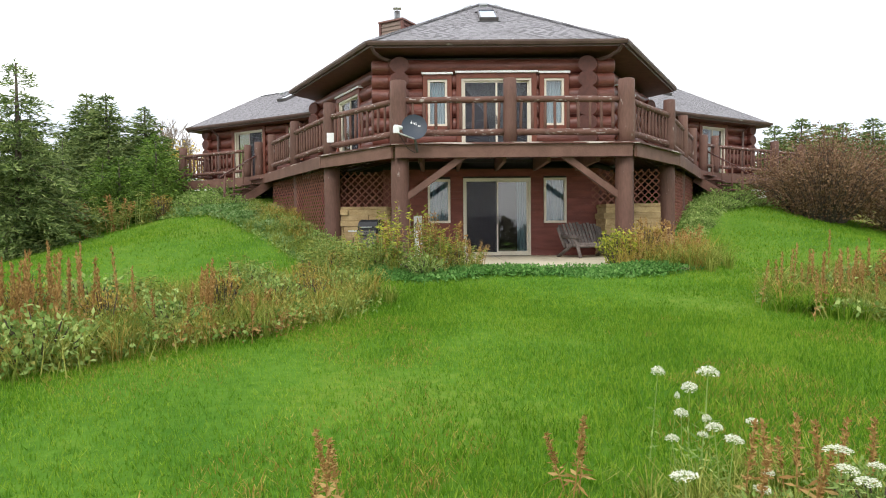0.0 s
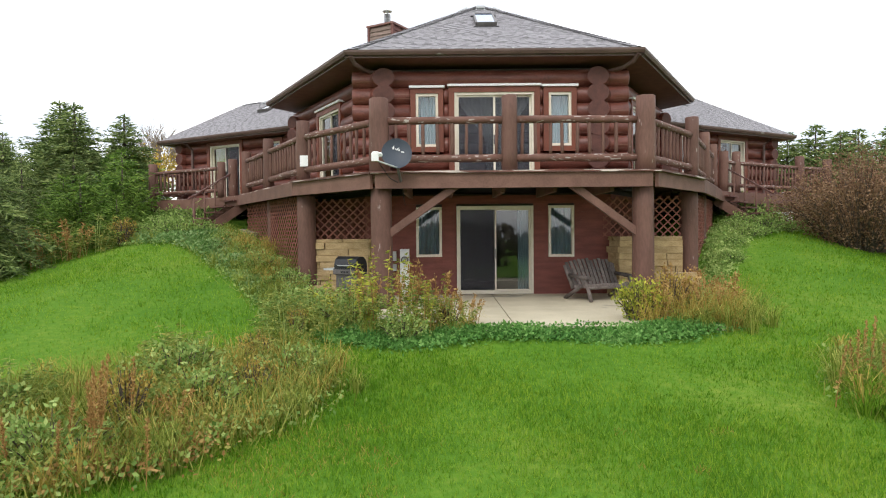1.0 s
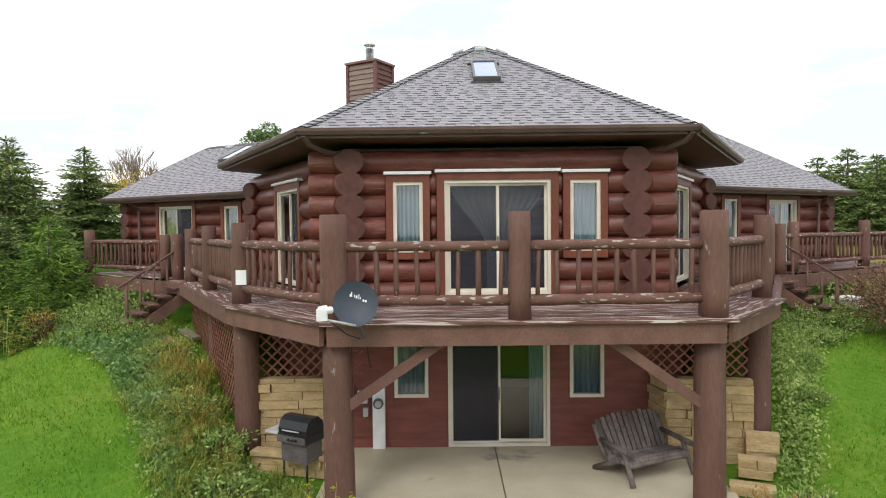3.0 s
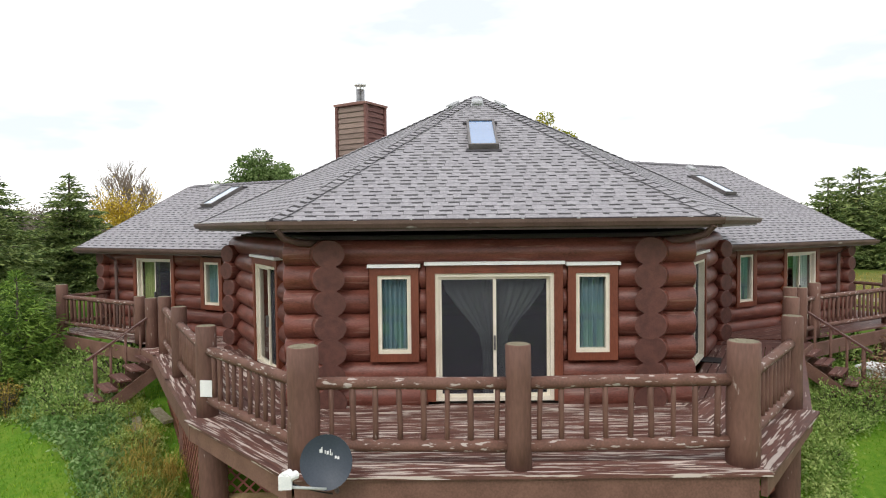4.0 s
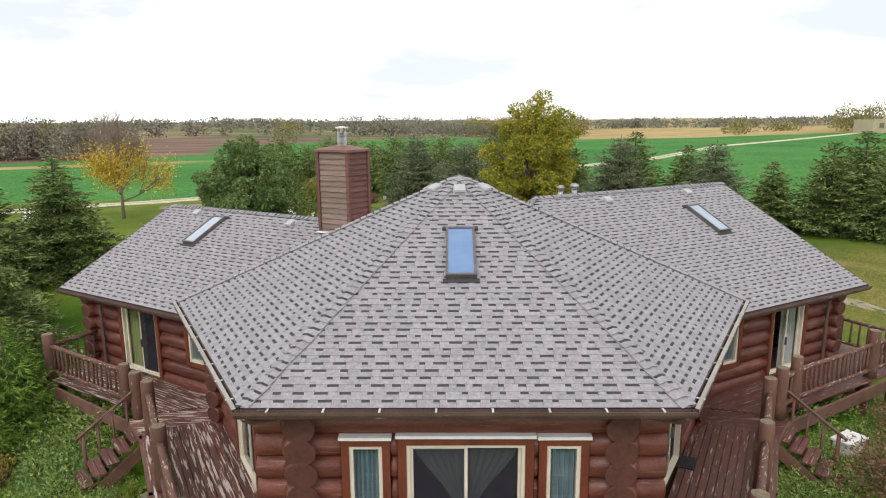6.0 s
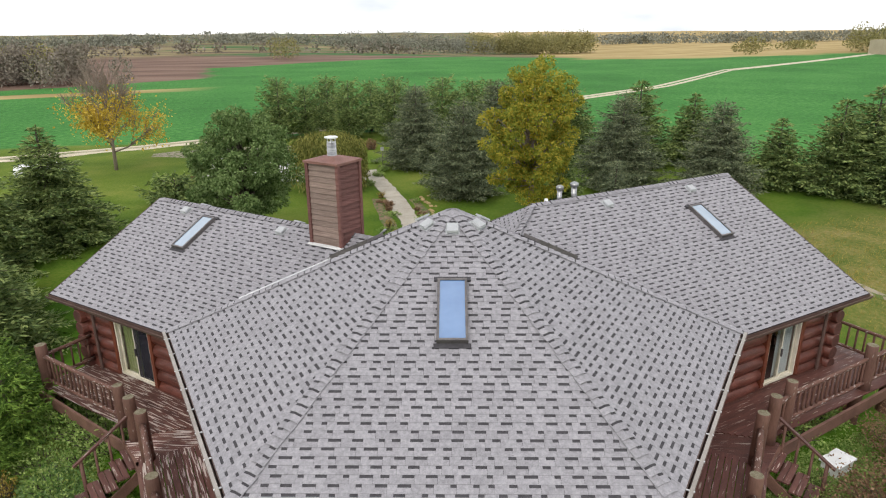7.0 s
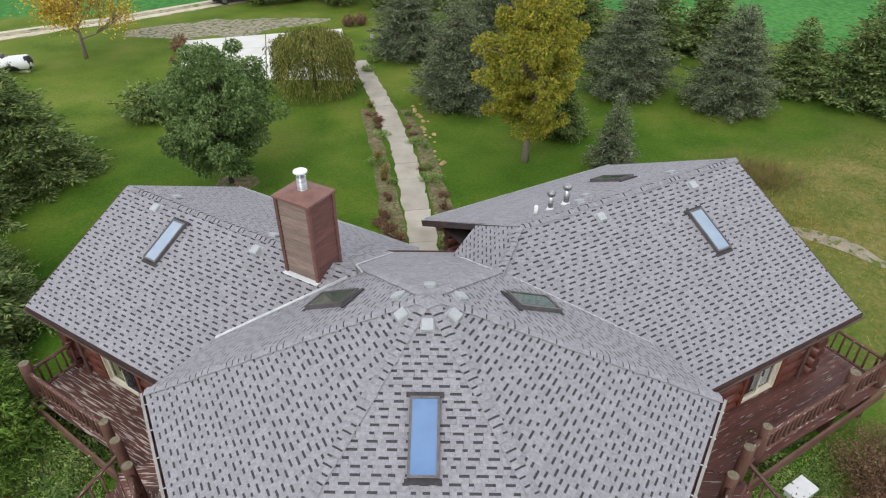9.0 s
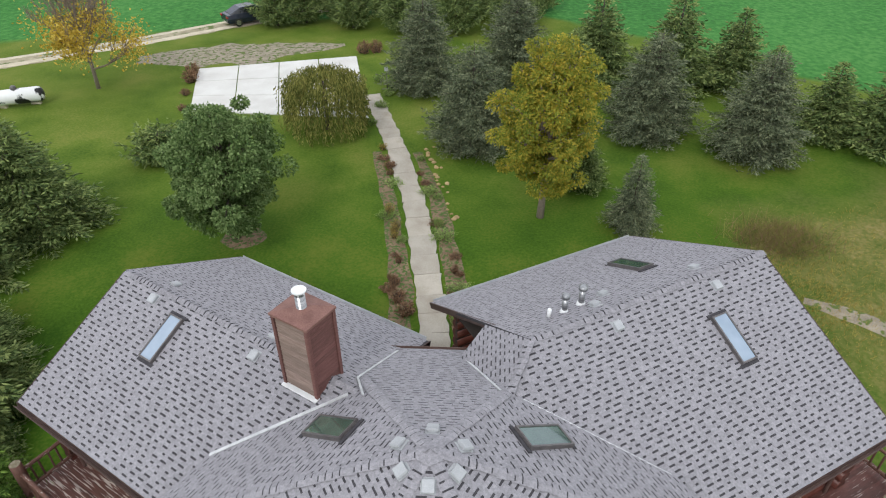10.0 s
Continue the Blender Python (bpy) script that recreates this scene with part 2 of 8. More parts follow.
s_l.new(s_tr.outputs[0], s_mx.inputs[1])
s_l.new(s_n["Principled BSDF"].outputs[0], s_mx.inputs[2])
s_l.new(s_mx.outputs[0], s_n["Material Output"].inputs[0])
# The dimness of unlit rooms is put into this dark interior colour.
M["dim_interior"] = mat("darkened_interior_wall", (0.05, 0.042, 0.038), (0.075, 0.062, 0.055), 2, 0.9, 0.05, 40)
M["black"] = mat("black_enamel", (0.012, 0.013, 0.015), (0.022, 0.023, 0.026), 5, 0.35, 0.05, 40)
M["grey_metal"] = mat("grey_enamel", (0.4, 0.42, 0.41), (0.52, 0.54, 0.53), 4, 0.5, 0.05, 40)
M["wire"] = mat("black_cable", (0.015, 0.015, 0.016), (0.025, 0.025, 0.026), 5, 0.6, 0.0, 30)
M["bench"] = mat("weathered_bench_wood", (0.075, 0.06, 0.055), (0.19, 0.16, 0.145), 5, 0.85, 0.5, 40, (1, 1, 0.4), vary=0.25)
M["bark"] = mat("bark", (0.055, 0.042, 0.032), (0.13, 0.105, 0.085), 6, 0.95, 0.7, 40, (1, 1, 0.3))
M["bark_pale"] = mat("pale_bark", (0.19, 0.15, 0.12), (0.3, 0.245, 0.195), 6, 0.95, 0.5, 40, (1, 1, 0.3))
M["glass"] = glass_mat("window_glass")
M["spruce"] = leaf_mat("spruce_needles", (0.062, 0.1, 0.034), (0.155, 0.215, 0.07), (0.31, 0.37, 0.128), through=0.15)
M["blue_spruce"] = leaf_mat("blue_spruce_needles", (0.068, 0.088, 0.052), (0.155, 0.185, 0.105), (0.28, 0.31, 0.18), through=0.12)
M["cedar"] = leaf_mat("cedar_foliage", (0.042, 0.09, 0.016), (0.115, 0.205, 0.034), (0.245, 0.365, 0.068), through=0.15)
M["green_leaf"] = leaf_mat("green_leaves", (0.075, 0.13, 0.04), (0.165, 0.245, 0.08), (0.28, 0.37, 0.15), through=0.3)
M["maple_leaf"] = leaf_mat("turning_maple_leaves", (0.165, 0.22, 0.034), (0.325, 0.33, 0.047), (0.52, 0.405, 0.058), through=0.35)
M["yellow_leaf"] = leaf_mat("yellow_leaves", (0.4, 0.27, 0.035), (0.56, 0.4, 0.06), (0.7, 0.54, 0.12))
M["weeping_leaf"] = leaf_mat("olive_leaves", (0.085, 0.105, 0.024), (0.196, 0.204, 0.051), (0.340, 0.323, 0.093))
M["brown_leaf"] = leaf_mat("red_brown_leaves", (0.15, 0.084, 0.05), (0.26, 0.155, 0.09), (0.37, 0.24, 0.145))
M["weed_leaf"] = leaf_mat("weed_leaves", (0.13, 0.235, 0.05), (0.26, 0.375, 0.098), (0.43, 0.525, 0.18))
M["ivy_leaf"] = leaf_mat("ground_ivy_leaves", (0.06, 0.17, 0.035), (0.12, 0.28, 0.06), (0.22, 0.4, 0.11))
M["pale_ivy"] = leaf_mat("pale_ground_ivy_leaves", (0.1, 0.2, 0.05), (0.19, 0.32, 0.1), (0.33, 0.45, 0.2))
M["olive_leaf"] = leaf_mat("yellowing_leaves", (0.154, 0.196, 0.028), (0.336, 0.378, 0.056), (0.588, 0.560, 0.084))
M["dry_stalk"] = leaf_mat("rusty_seed_heads", (0.23, 0.125, 0.04), (0.38, 0.22, 0.075), (0.52, 0.35, 0.14), through=0.1)
M["dry_grass"] = leaf_mat("dry_grass", (0.23, 0.16, 0.032), (0.38, 0.28, 0.062), (0.54, 0.42, 0.115))
M["grass"] = leaf_mat("lawn_grass", (0.08, 0.195, 0.013), (0.155, 0.315, 0.023), (0.3, 0.43, 0.045), through=0.5)
M["long_grass"] = leaf_mat("long_grass", (0.115, 0.17, 0.022), (0.235, 0.285, 0.048), (0.4, 0.41, 0.105), through=0.3)
M["wild_leaf"] = leaf_mat("wild_green_leaves", (0.1, 0.17, 0.035), (0.22, 0.27, 0.06), (0.4, 0.38, 0.1))
# Distance haze is put into this grey, paled base colour.
M["wood_hill_hazed"] = leaf_mat("hazed_hill_woods", (0.17, 0.18, 0.145), (0.23, 0.235, 0.185), (0.29, 0.285, 0.22), through=0.0)
M["umbel"] = leaf_mat("white_umbels", (0.66, 0.68, 0.5), (0.78, 0.79, 0.66), (0.85, 0.85, 0.76), through=0.2)
M["goldenrod"] = leaf_mat("goldenrod_flowers", (0.350, 0.260, 0.010), (0.500, 0.400, 0.020), (0.600, 0.520, 0.040))
# Both far-wood colours are lightened to stand in for distance haze.
M["wood_far_hazed"] = leaf_mat("hazed_far_woods", (0.15, 0.13, 0.105), (0.225, 0.195, 0.155), (0.3, 0.265, 0.21), through=0.0)
M["wood_far_gold_hazed"] = leaf_mat("hazed_autumn_woods", (0.17, 0.165, 0.07), (0.26, 0.245, 0.1), (0.36, 0.32, 0.135), through=0.0)


# ---------------------------------------------------------------- mesh tools
class Geo:
    """Collects vertices and faces of one mesh."""

    def __init__(self):
        self.v, self.f = [], []

    def poly(self, *pts):
        i = len(self.v)
        self.v += [tuple(p) for p in pts]
        self.f.append(tuple(range(i, i + len(pts))))

    def hexa(self, a, b):
        """A solid between two loops of equal length."""
        i, n = len(self.v), len(a)
        self.v += [tuple(p) for p in a] + [tuple(p) for p in b]
        self.f.append(tuple(range(i + n - 1, i - 1, -1)))
        self.f.append(tuple(range(i + n, i + 2 * n)))
        for k in range(n):
            q = (k + 1) % n
            self.f.append((i + k, i + q, i + n + q, i + n + k))

    def box(self, x0, x1, y0, y1, z0, z1):
        self.hexa([(x0, y0, z0), (x1, y0, z0), (x1, y1, z0), (x0, y1, z0)], [(x0, y0, z1), (x1, y0, z1), (x1, y1, z1), (x0, y1, z1)])

    def bar(self, p, q, w, h, up=(0, 0, 1)):
        """A rectangular bar from p to q, w wide and h high, centred on the line."""
        p, q, up = Vector(p), Vector(q), Vector(up)
        d = (q - p).normalized()
        s = d.cross(up).normalized() * (w / 2)
        u = s.cross(d).normalized() * (h / 2)
        self.hexa([p - s - u, p + s - u, p + s + u, p - s + u], [q - s - u, q + s - u, q + s + u, q - s + u])

    def tube(self, pts, radii, n=10, caps=True, wob=0.0):
        pts = [Vector(p) for p in pts]
        base = len(self.v)
        for k, p in enumerate(pts):
            d = (pts[min(k + 1, len(pts) - 1)] - pts[max(k - 1, 0)]).normalized()
            a = d.orthogonal() if abs(d.z) > 0.95 else d.cross(Vector((0, 0, 1)))
            a = a.normalized()
            b = d.cross(a)
            for j in range(n):
                t = 2 * math.pi * j / n
                r = radii[k] * (1 + (wob * noise.noise((p + 3 * (a * math.cos(t) + b * math.sin(t))) * 1.7) if wob else 0))
                self.v.append(tuple(p + a * (r * math.cos(t)) + b * (r * math.sin(t))))
        for k in range(len(pts) - 1):
            for j in range(n):
                o, q = base + k * n, (j + 1) % n
                self.f.append((o + j, o + q, o + n + q, o + n + j))
        if caps:
            self.f.append(tuple(base + j for j in range(n - 1, -1, -1)))
            self.f.append(tuple(base + (len(pts) - 1) * n + j for j in range(n)))

    def mesh(self, name, shift=(0, 0, 0), smooth=False):
        me = bpy.data.meshes.new(name)
        s = Vector(shift)
        me.from_pydata([Vector(p) - s for p in self.v], [], self.f)
        if 1 < len(self.f) < 6000:
            bm = bmesh.new()
            bm.from_mesh(me)
            bmesh.ops.recalc_face_normals(bm, faces=bm.faces)
            bm.to_mesh(me)
            bm.free()
        if smooth:
            me.polygons.foreach_set("use_smooth", [len(p.vertices) == 4 for p in me.polygons])
        me.update()
        return me


def thing(name, label, category, at=(0, 0, 0), group="", kind=""):
    ob = new(name)
    ob.location = at
    ob.empty_display_size = 0.2
    return tagged(ob, label, category, group, kind)


def origin_of(ob):
    p = Vector((0, 0, 0))
    while ob:
        p += ob.location
        ob = ob.parent
    return p


def part(name, geo, material, parent, label="", smooth=False, kind=""):
    """One mesh under a thing or a part; geometry is given in world metres."""
    ob = new(name, geo.mesh(name, origin_of(parent), smooth))
    ob.data.materials.append(material)
    ob.parent = parent
    return tagged(ob, label, "", "", kind)


def solo(name, geo, material, label, category, at=(0, 0, 0), group="", kind="", smooth=False):
    """A thing that is one mesh."""
    ob = new(name, geo.mesh(name, at, smooth))
    ob.location = at
    ob.data.materials.append(material)
    return tagged(ob, label, category, group, kind)


def quads_mesh(name, verts, material, tri=False):
    """A mesh of loose quads (or triangles) from an array of corners."""
    k = 3 if tri else 4
    n = len(verts) // k
    me = bpy.data.meshes.new(name)
    me.vertices.add(n * k)
    me.vertices.foreach_set("co", np.asarray(verts, dtype=np.float32).ravel())
    me.loops.add(n * k)
    me.loops.foreach_set("vertex_index", np.arange(n * k, dtype=np.int32))
    me.polygons.add(n)
    me.polygons.foreach_set("loop_start", np.arange(0, n * k, k, dtype=np.int32))
    me.polygons.foreach_set("loop_total", np.full(n, k, dtype=np.int32))
    me.update(calc_edges=True)
    me.materials.append(material)
    return me


rng = np.random.default_rng(7)


def unit(a):
    return a / np.maximum(np.linalg.norm(a, axis=1, keepdims=True), 1e-6)


def leaves(centres, along, length, width, droop=0.0):
    """Rhombic leaves: a centre and a direction each; lengths and widths may vary."""
    n = len(centres)
    along = unit(along)
    side = unit(np.cross(along, unit(rng.normal(size=(n, 3)))))
    ln = (length * rng.uniform(0.7, 1.3, n))[:, None]
    wd = (width * rng.uniform(0.7, 1.3, n))[:, None]
    tip = along * ln
    tip[:, 2] -= droop * ln[:, 0]
    v = np.stack([centres, centres + tip * 0.45 + side * wd * 0.5, centres + tip, centres + tip * 0.45 - side * wd * 0.5], 1)
    return v.reshape(-1, 3)


def smooth(x, a, b):
    t = np.clip((np.asarray(x, float) - a) / (b - a), 0, 1)
    return t * t * (3 - 2 * t)


# ---------------------------------------------------------------- the lie of the land
CX, CY = 1.34, 21.89


def height(x, y):
    x, y = np.asarray(x, float), np.asarray(y, float)
    base = np.interp(y, [-60, 0, 6, 9, 12, 14.8, 18, 20, 22, 25, 30, 45, 60, 90, 200, 330, 600, 1200, 2600],
                     [-3.5, -0.95, -0.65, -0.45, -0.15, 0.28, 0.85, 1.28, 1.68, 2.1, 2.35, 2.5, 2.6, 2.2, 1.4, 1.0, 0.5, 2.0, 4.0])
    d = np.abs(x - 1.4)
    side = np.clip((d - 8.5) * 0.2, 0, 1.9) * (1 - smooth(y, 25, 34)) * smooth(y, 6, 20)
    z = base - side
    w = (1 - smooth(d, 3.5, 5.6)) * smooth(y, 11.0, 12.6) * (1 - smooth(y, 21, 25))
    z = z * (1 - w) + (-0.07) * w
    far = smooth(np.hypot(x, y), 120, 400)
    z = z + 4.6 * np.exp(-((x - 190) ** 2 + (y - 240) ** 2) / 95.0 ** 2)
    return z + far * (2.2 * np.sin(x * 0.011 + 1.0) * np.cos(y * 0.006) + 1.2 * np.sin(x * 0.021 + y * 0.009))


def spaced(lo, hi, near_lo, near_hi, step, grow):
    out = list(np.arange(near_lo, near_hi + step, step))
    s, v = step, out[-1]
    while v < hi:
        s *= grow
        v += s
        out.append(v)
    s, v, pre = step, near_lo, []
    while v > lo:
        s *= grow
        v -= s
        pre.append(v)
    return np.array(pre[::-1] + out)

# ---------------------------------------------------------------- ground
def ground_material():
    m = bpy.data.materials.new("lawn_and_fields")
    m.use_nodes = True
    n, l = m.node_tree.nodes, m.node_tree.links
    b = n["Principled BSDF"]
    b.inputs["Roughness"].default_value, b.inputs["Specular IOR Level"].default_value = 0.95, 0.1
    g, xyz = n.new("ShaderNodeNewGeometry"), n.new("ShaderNodeSeparateXYZ")
    l.new(g.outputs["Position"], xyz.inputs[0])

    def nz(scale, detail=4, stretch=None):
        t = n.new("ShaderNodeTexNoise")
        t.inputs["Scale"].default_value, t.inputs["Detail"].default_value = scale, detail
        if stretch:
            mp = n.new("ShaderNodeMapping")
            mp.inputs["Scale"].default_value = stretch
            l.new(g.outputs["Position"], mp.inputs[0])
            l.new(mp.outputs[0], t.inputs["Vector"])
        else:
            l.new(g.outputs["Position"], t.inputs["Vector"])
        return t.outputs["Fac"]

    def op(kind, a, b_):
        t = n.new("ShaderNodeMath")
        t.operation = kind
        for i, v in enumerate((a, b_)):
            if isinstance(v, (int, float)):
                t.inputs[i].default_value = v
            else:
                l.new(v, t.inputs[i])
        return t.outputs[0]

    def line(a, bb, c):
        return op("ADD", op("ADD", op("MULTIPLY", xyz.outputs[0], a), op("MULTIPLY", xyz.outputs[1], bb)), c)

    def mask(v, soft, wobble=None, amount=0.0):
        if wobble:
            v = op("ADD", v, op("MULTIPLY", op("SUBTRACT", wobble, 0.5), amount))
        t = n.new("ShaderNodeMapRange")
        t.inputs[1].default_value, t.inputs[2].default_value = -soft, soft
        l.new(v, t.inputs[0])
        return t.outputs[0]

    def ramp(fac, *stops):
        t = n.new("ShaderNodeValToRGB")
        e = t.color_ramp.elements
        e[0].position, e[0].color = stops[0][0], (*stops[0][1], 1)
        e[1].position, e[1].color = stops[-1][0], (*stops[-1][1], 1)
        for p, c in stops[1:-1]:
            e.new(p).color = (*c, 1)
        l.new(fac, t.inputs[0])
        return t.outputs[0]

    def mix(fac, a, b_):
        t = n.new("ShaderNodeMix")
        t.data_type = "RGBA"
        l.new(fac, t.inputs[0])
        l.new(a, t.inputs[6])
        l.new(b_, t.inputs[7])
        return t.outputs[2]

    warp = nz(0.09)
    patch = op("ADD", op("MULTIPLY", nz(0.35), 0.6), op("MULTIPLY", nz(9.0, 5), 0.4))
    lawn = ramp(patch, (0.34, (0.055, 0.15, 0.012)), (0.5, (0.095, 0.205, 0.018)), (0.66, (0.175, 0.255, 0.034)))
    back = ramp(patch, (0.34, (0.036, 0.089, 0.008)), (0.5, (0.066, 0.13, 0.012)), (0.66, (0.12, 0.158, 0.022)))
    scrub = ramp(op("ADD", op("MULTIPLY", nz(0.5), 0.5), op("MULTIPLY", nz(6.0, 5), 0.5)), (0.36, (0.075, 0.115, 0.02)), (0.52, (0.155, 0.16, 0.042)), (0.66, (0.25, 0.21, 0.08)))
    crop = ramp(op("ADD", op("MULTIPLY", nz(0.05), 0.4), op("MULTIPLY", nz(2.6, 5, (1.0, 0.8, 1)), 0.6)), (0.36, (0.032, 0.122, 0.026)), (0.5, (0.052, 0.19, 0.04)), (0.64, (0.09, 0.25, 0.06)))
    soil = ramp(nz(0.06, 6, (0.4, 1.4, 1)), (0.36, (0.125, 0.077, 0.058)), (0.64, (0.225, 0.148, 0.113)))
    tan = ramp(nz(0.05, 6, (0.5, 1.2, 1)), (0.36, (0.31, 0.225, 0.095)), (0.64, (0.46, 0.355, 0.17)))
    mixed = ramp(nz(0.012, 5, (0.5, 2.2, 1)), (0.40, (0.05, 0.13, 0.04)), (0.47, (0.17, 0.14, 0.075)), (0.53, (0.28, 0.23, 0.12)), (0.60, (0.12, 0.085, 0.06)))
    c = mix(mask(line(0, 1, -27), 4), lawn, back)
    away = ramp(patch, (0.34, (0.066, 0.118, 0.013)), (0.5, (0.115, 0.168, 0.022)), (0.66, (0.18, 0.207, 0.042)))
    c = mix(mask(line(-0.25, 1, -44), 7, nz(0.12), 10), c, away)
    sc = op("MINIMUM", op("MINIMUM", mask(line(1, 0.1, -17.6), 1.5, nz(0.3), 6), mask(line(0.35, -1, 34.5), 2.5, nz(0.3), 6)), mask(line(0, 1, -23), 3))
    c = mix(sc, c, scrub)
    field = op("MAXIMUM", line(-0.342, 1, -75), line(0.88, 1, -79))
    c = mix(mask(field, 0.6, warp, 4), c, crop)
    strip = op("SUBTRACT", 4.5, op("ABSOLUTE", line(-0.6, 1, -157), 0))
    c = mix(op("MULTIPLY", mask(strip, 0.8, warp, 3), mask(line(-1, 0, -48), 6)), c, tan)
    brown = op("MAXIMUM", op("MINIMUM", line(-1.3, 1, -233), line(-1, -0.36, 2.7)), line(-1.2, 1, -293))
    c = mix(mask(brown, 2, warp, 12), c, soil)
    c = mix(mask(line(0.12, 1, -300), 12, warp, 90), c, mixed)
    tanfar = op("MINIMUM", line(0.2, 1, -262), line(1, 0, -52))
    c = mix(mask(tanfar, 6, warp, 30), c, tan)
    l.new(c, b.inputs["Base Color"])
    bp = n.new("ShaderNodeBump")
    bp.inputs["Strength"].default_value, bp.inputs["Distance"].default_value = 0.6, 0.04
    l.new(nz(28.0, 4), bp.inputs["Height"])
    l.new(bp.outputs[0], b.inputs["Normal"])
    return m


def build_ground():
    xs = spaced(-2600, 2600, -16, 18, 0.5, 1.09)
    ys = spaced(-300, 2600, -2, 60, 0.5, 1.075)
    X, Y = np.meshgrid(xs, ys)
    Z = height(X, Y)
    near = (np.abs(X) < 40) & (Y < 90)
    bumps = np.array([noise.noise((x * 0.9, y * 0.9, 3)) * 0.03 + noise.noise((x * 0.25, y * 0.25, 9)) * 0.05 if k else 0.0
                      for x, y, k in zip(X.ravel(), Y.ravel(), near.ravel())]).reshape(X.shape)
    calm = (1 - smooth(np.abs(X - 1.4), 3.6, 5)) * smooth(Y, 11, 12.5)
    Z = Z + bumps * (1 - calm)
    nx, ny = len(xs), len(ys)
    idx = np.arange(nx * ny).reshape(ny, nx)
    f = np.stack([idx[:-1, :-1], idx[:-1, 1:], idx[1:, 1:], idx[1:, :-1]], -1).reshape(-1, 4)
    me = bpy.data.meshes.new("ground")
    me.from_pydata(np.stack([X, Y, Z], -1).reshape(-1, 3).tolist(), [], f.tolist())
    me.polygons.foreach_set("use_smooth", [True] * len(me.polygons))
    me.materials.append(ground_material())
    ob = new("ground", me)
    tagged(ob, "mown green lawn running out to crop fields", "ground", "", "structure")


build_ground()


def ribbon(name, pts, widths, material, label, category, lift=0.03, step=0.8, ragged=0.0):
    """A strip laid on the land along a line."""
    pts = [Vector((x, y, 0)) for x, y in pts]
    line_, ws = [], []
    for k in range(len(pts) - 1):
        cnt = max(1, int((pts[k + 1] - pts[k]).length / step))
        for j in range(cnt):
            t = j / cnt
            line_.append(pts[k].lerp(pts[k + 1], t))
            ws.append(widths[k] * (1 - t) + widths[k + 1] * t)
    line_.append(pts[-1])
    ws.append(widths[-1])
    g = Geo()
    rows = []
    for k, p in enumerate(line_):
        d = (line_[min(k + 1, len(line_) - 1)] - line_[max(k - 1, 0)]).normalized()
        s = Vector((d.y, -d.x, 0))
        row = []
        for j in (-1, -0.5, 0, 0.5, 1):
            q = p + s * (ws[k] / 2 * j * (1 + ragged * noise.noise((p.x * 0.7, p.y * 0.7, j * 5)) * (abs(j) == 1)))
            row.append((q.x, q.y, float(height(q.x, q.y)) + (lift if abs(j) < 1 else lift * 0.1)))
        rows.append(row)
    for a, b in zip(rows, rows[1:]):
        for j in range(4):
            g.poly(a[j], a[j + 1], b[j + 1], b[j])
    return solo(name, g, material, label, category, kind="structure")


ribbon("road_drive", [(-70, 44), (-46, 52), (-31.7, 58.5), (-25, 63), (-19, 68.5), (-12, 74), (2, 82), (12, 98), (18.2, 105.5)], [2.6, 2.6, 2.6, 2.6, 2.6, 2.6, 2.6, 2.6, 2.6], M["gravel"], "pale gravel farm drive beside the lawn", "road", 0.06, 1.0, 0.25)
for name_, path_, off, wd, lift_, step_ in (("road_track", [(18.2, 105.5), (39.2, 129.4), (67.8, 171.7), (94.3, 193.2), (135, 224)], 0.85, 0.8, 0.14, 3.0),
                                           ("wheel_track", [(-70, 44), (-46, 52), (-31.7, 58.5), (-25, 63), (-19, 68.5), (-12, 74), (2, 82), (12, 98), (18.2, 105.5)], 0.75, 0.75, 0.085, 1.0)):
    for sg in (-1, 1):
        shifted = []
        for k, (x, y) in enumerate(path_):
            a_, b_ = path_[max(k - 1, 0)], path_[min(k + 1, len(path_) - 1)]
            ln_ = math.hypot(b_[0] - a_[0], b_[1] - a_[1])
            shifted.append((x + sg * off * (b_[1] - a_[1]) / ln_, y - sg * off * (b_[0] - a_[0]) / ln_))
        ribbon(name_, shifted, [wd] * len(path_), M["pale_gravel"], "pale gravel wheel track of a farm lane", "road", lift_, step_, 0.25)
ribbon("gravel_verge", [(-22.4, 59.4), (-18.5, 60.4), (-14.5, 61.2), (-11, 62.3), (-8, 63.5)], [1.6, 4.4, 4.6, 3.2, 0.6], M["gravel_patch"], "stony gravel parking strip by the concrete pad", "gravel", 0.05, 0.6, 0.5)


ribbon("stony_patch", [(14.7, 33.9), (15.8, 33.3), (17.2, 32.5), (18.0, 31.6)], [0.4, 0.9, 0.8, 0.3], M["gravel_patch"], "pale stony patch in the rough grass", "gravel", 0.04, 0.5, 0.6)


# ---------------------------------------------------------------- house frame
class Wall:
    """A vertical plane: s runs along it, d outwards, z up."""

    def __init__(self, p, e, n):
        self.p, self.e, self.n = Vector((*p, 0)), Vector((*e, 0)), Vector((*n, 0))

    def at(self, s, d, z):
        return self.p + self.e * s + self.n * d + Vector((0, 0, z))

    def box(self, g, s0, s1, d0, d1, z0, z1):
        a = [self.at(s, d, z0) for s, d in ((s0, d0), (s1, d0), (s1, d1), (s0, d1))]
        g.hexa(a, [p + Vector((0, 0, z1 - z0)) for p in a])


    def sheet(self, g, s0, s1, d, z0, z1):
        """A single pane that faces outwards."""
        q = [self.at(s0, d, z0), self.at(s1, d, z0), self.at(s1, d, z1), self.at(s0, d, z1)]
        if (q[1] - q[0]).cross(q[2] - q[0]).dot(self.n) < 0:
            q.reverse()
        g.poly(*q)


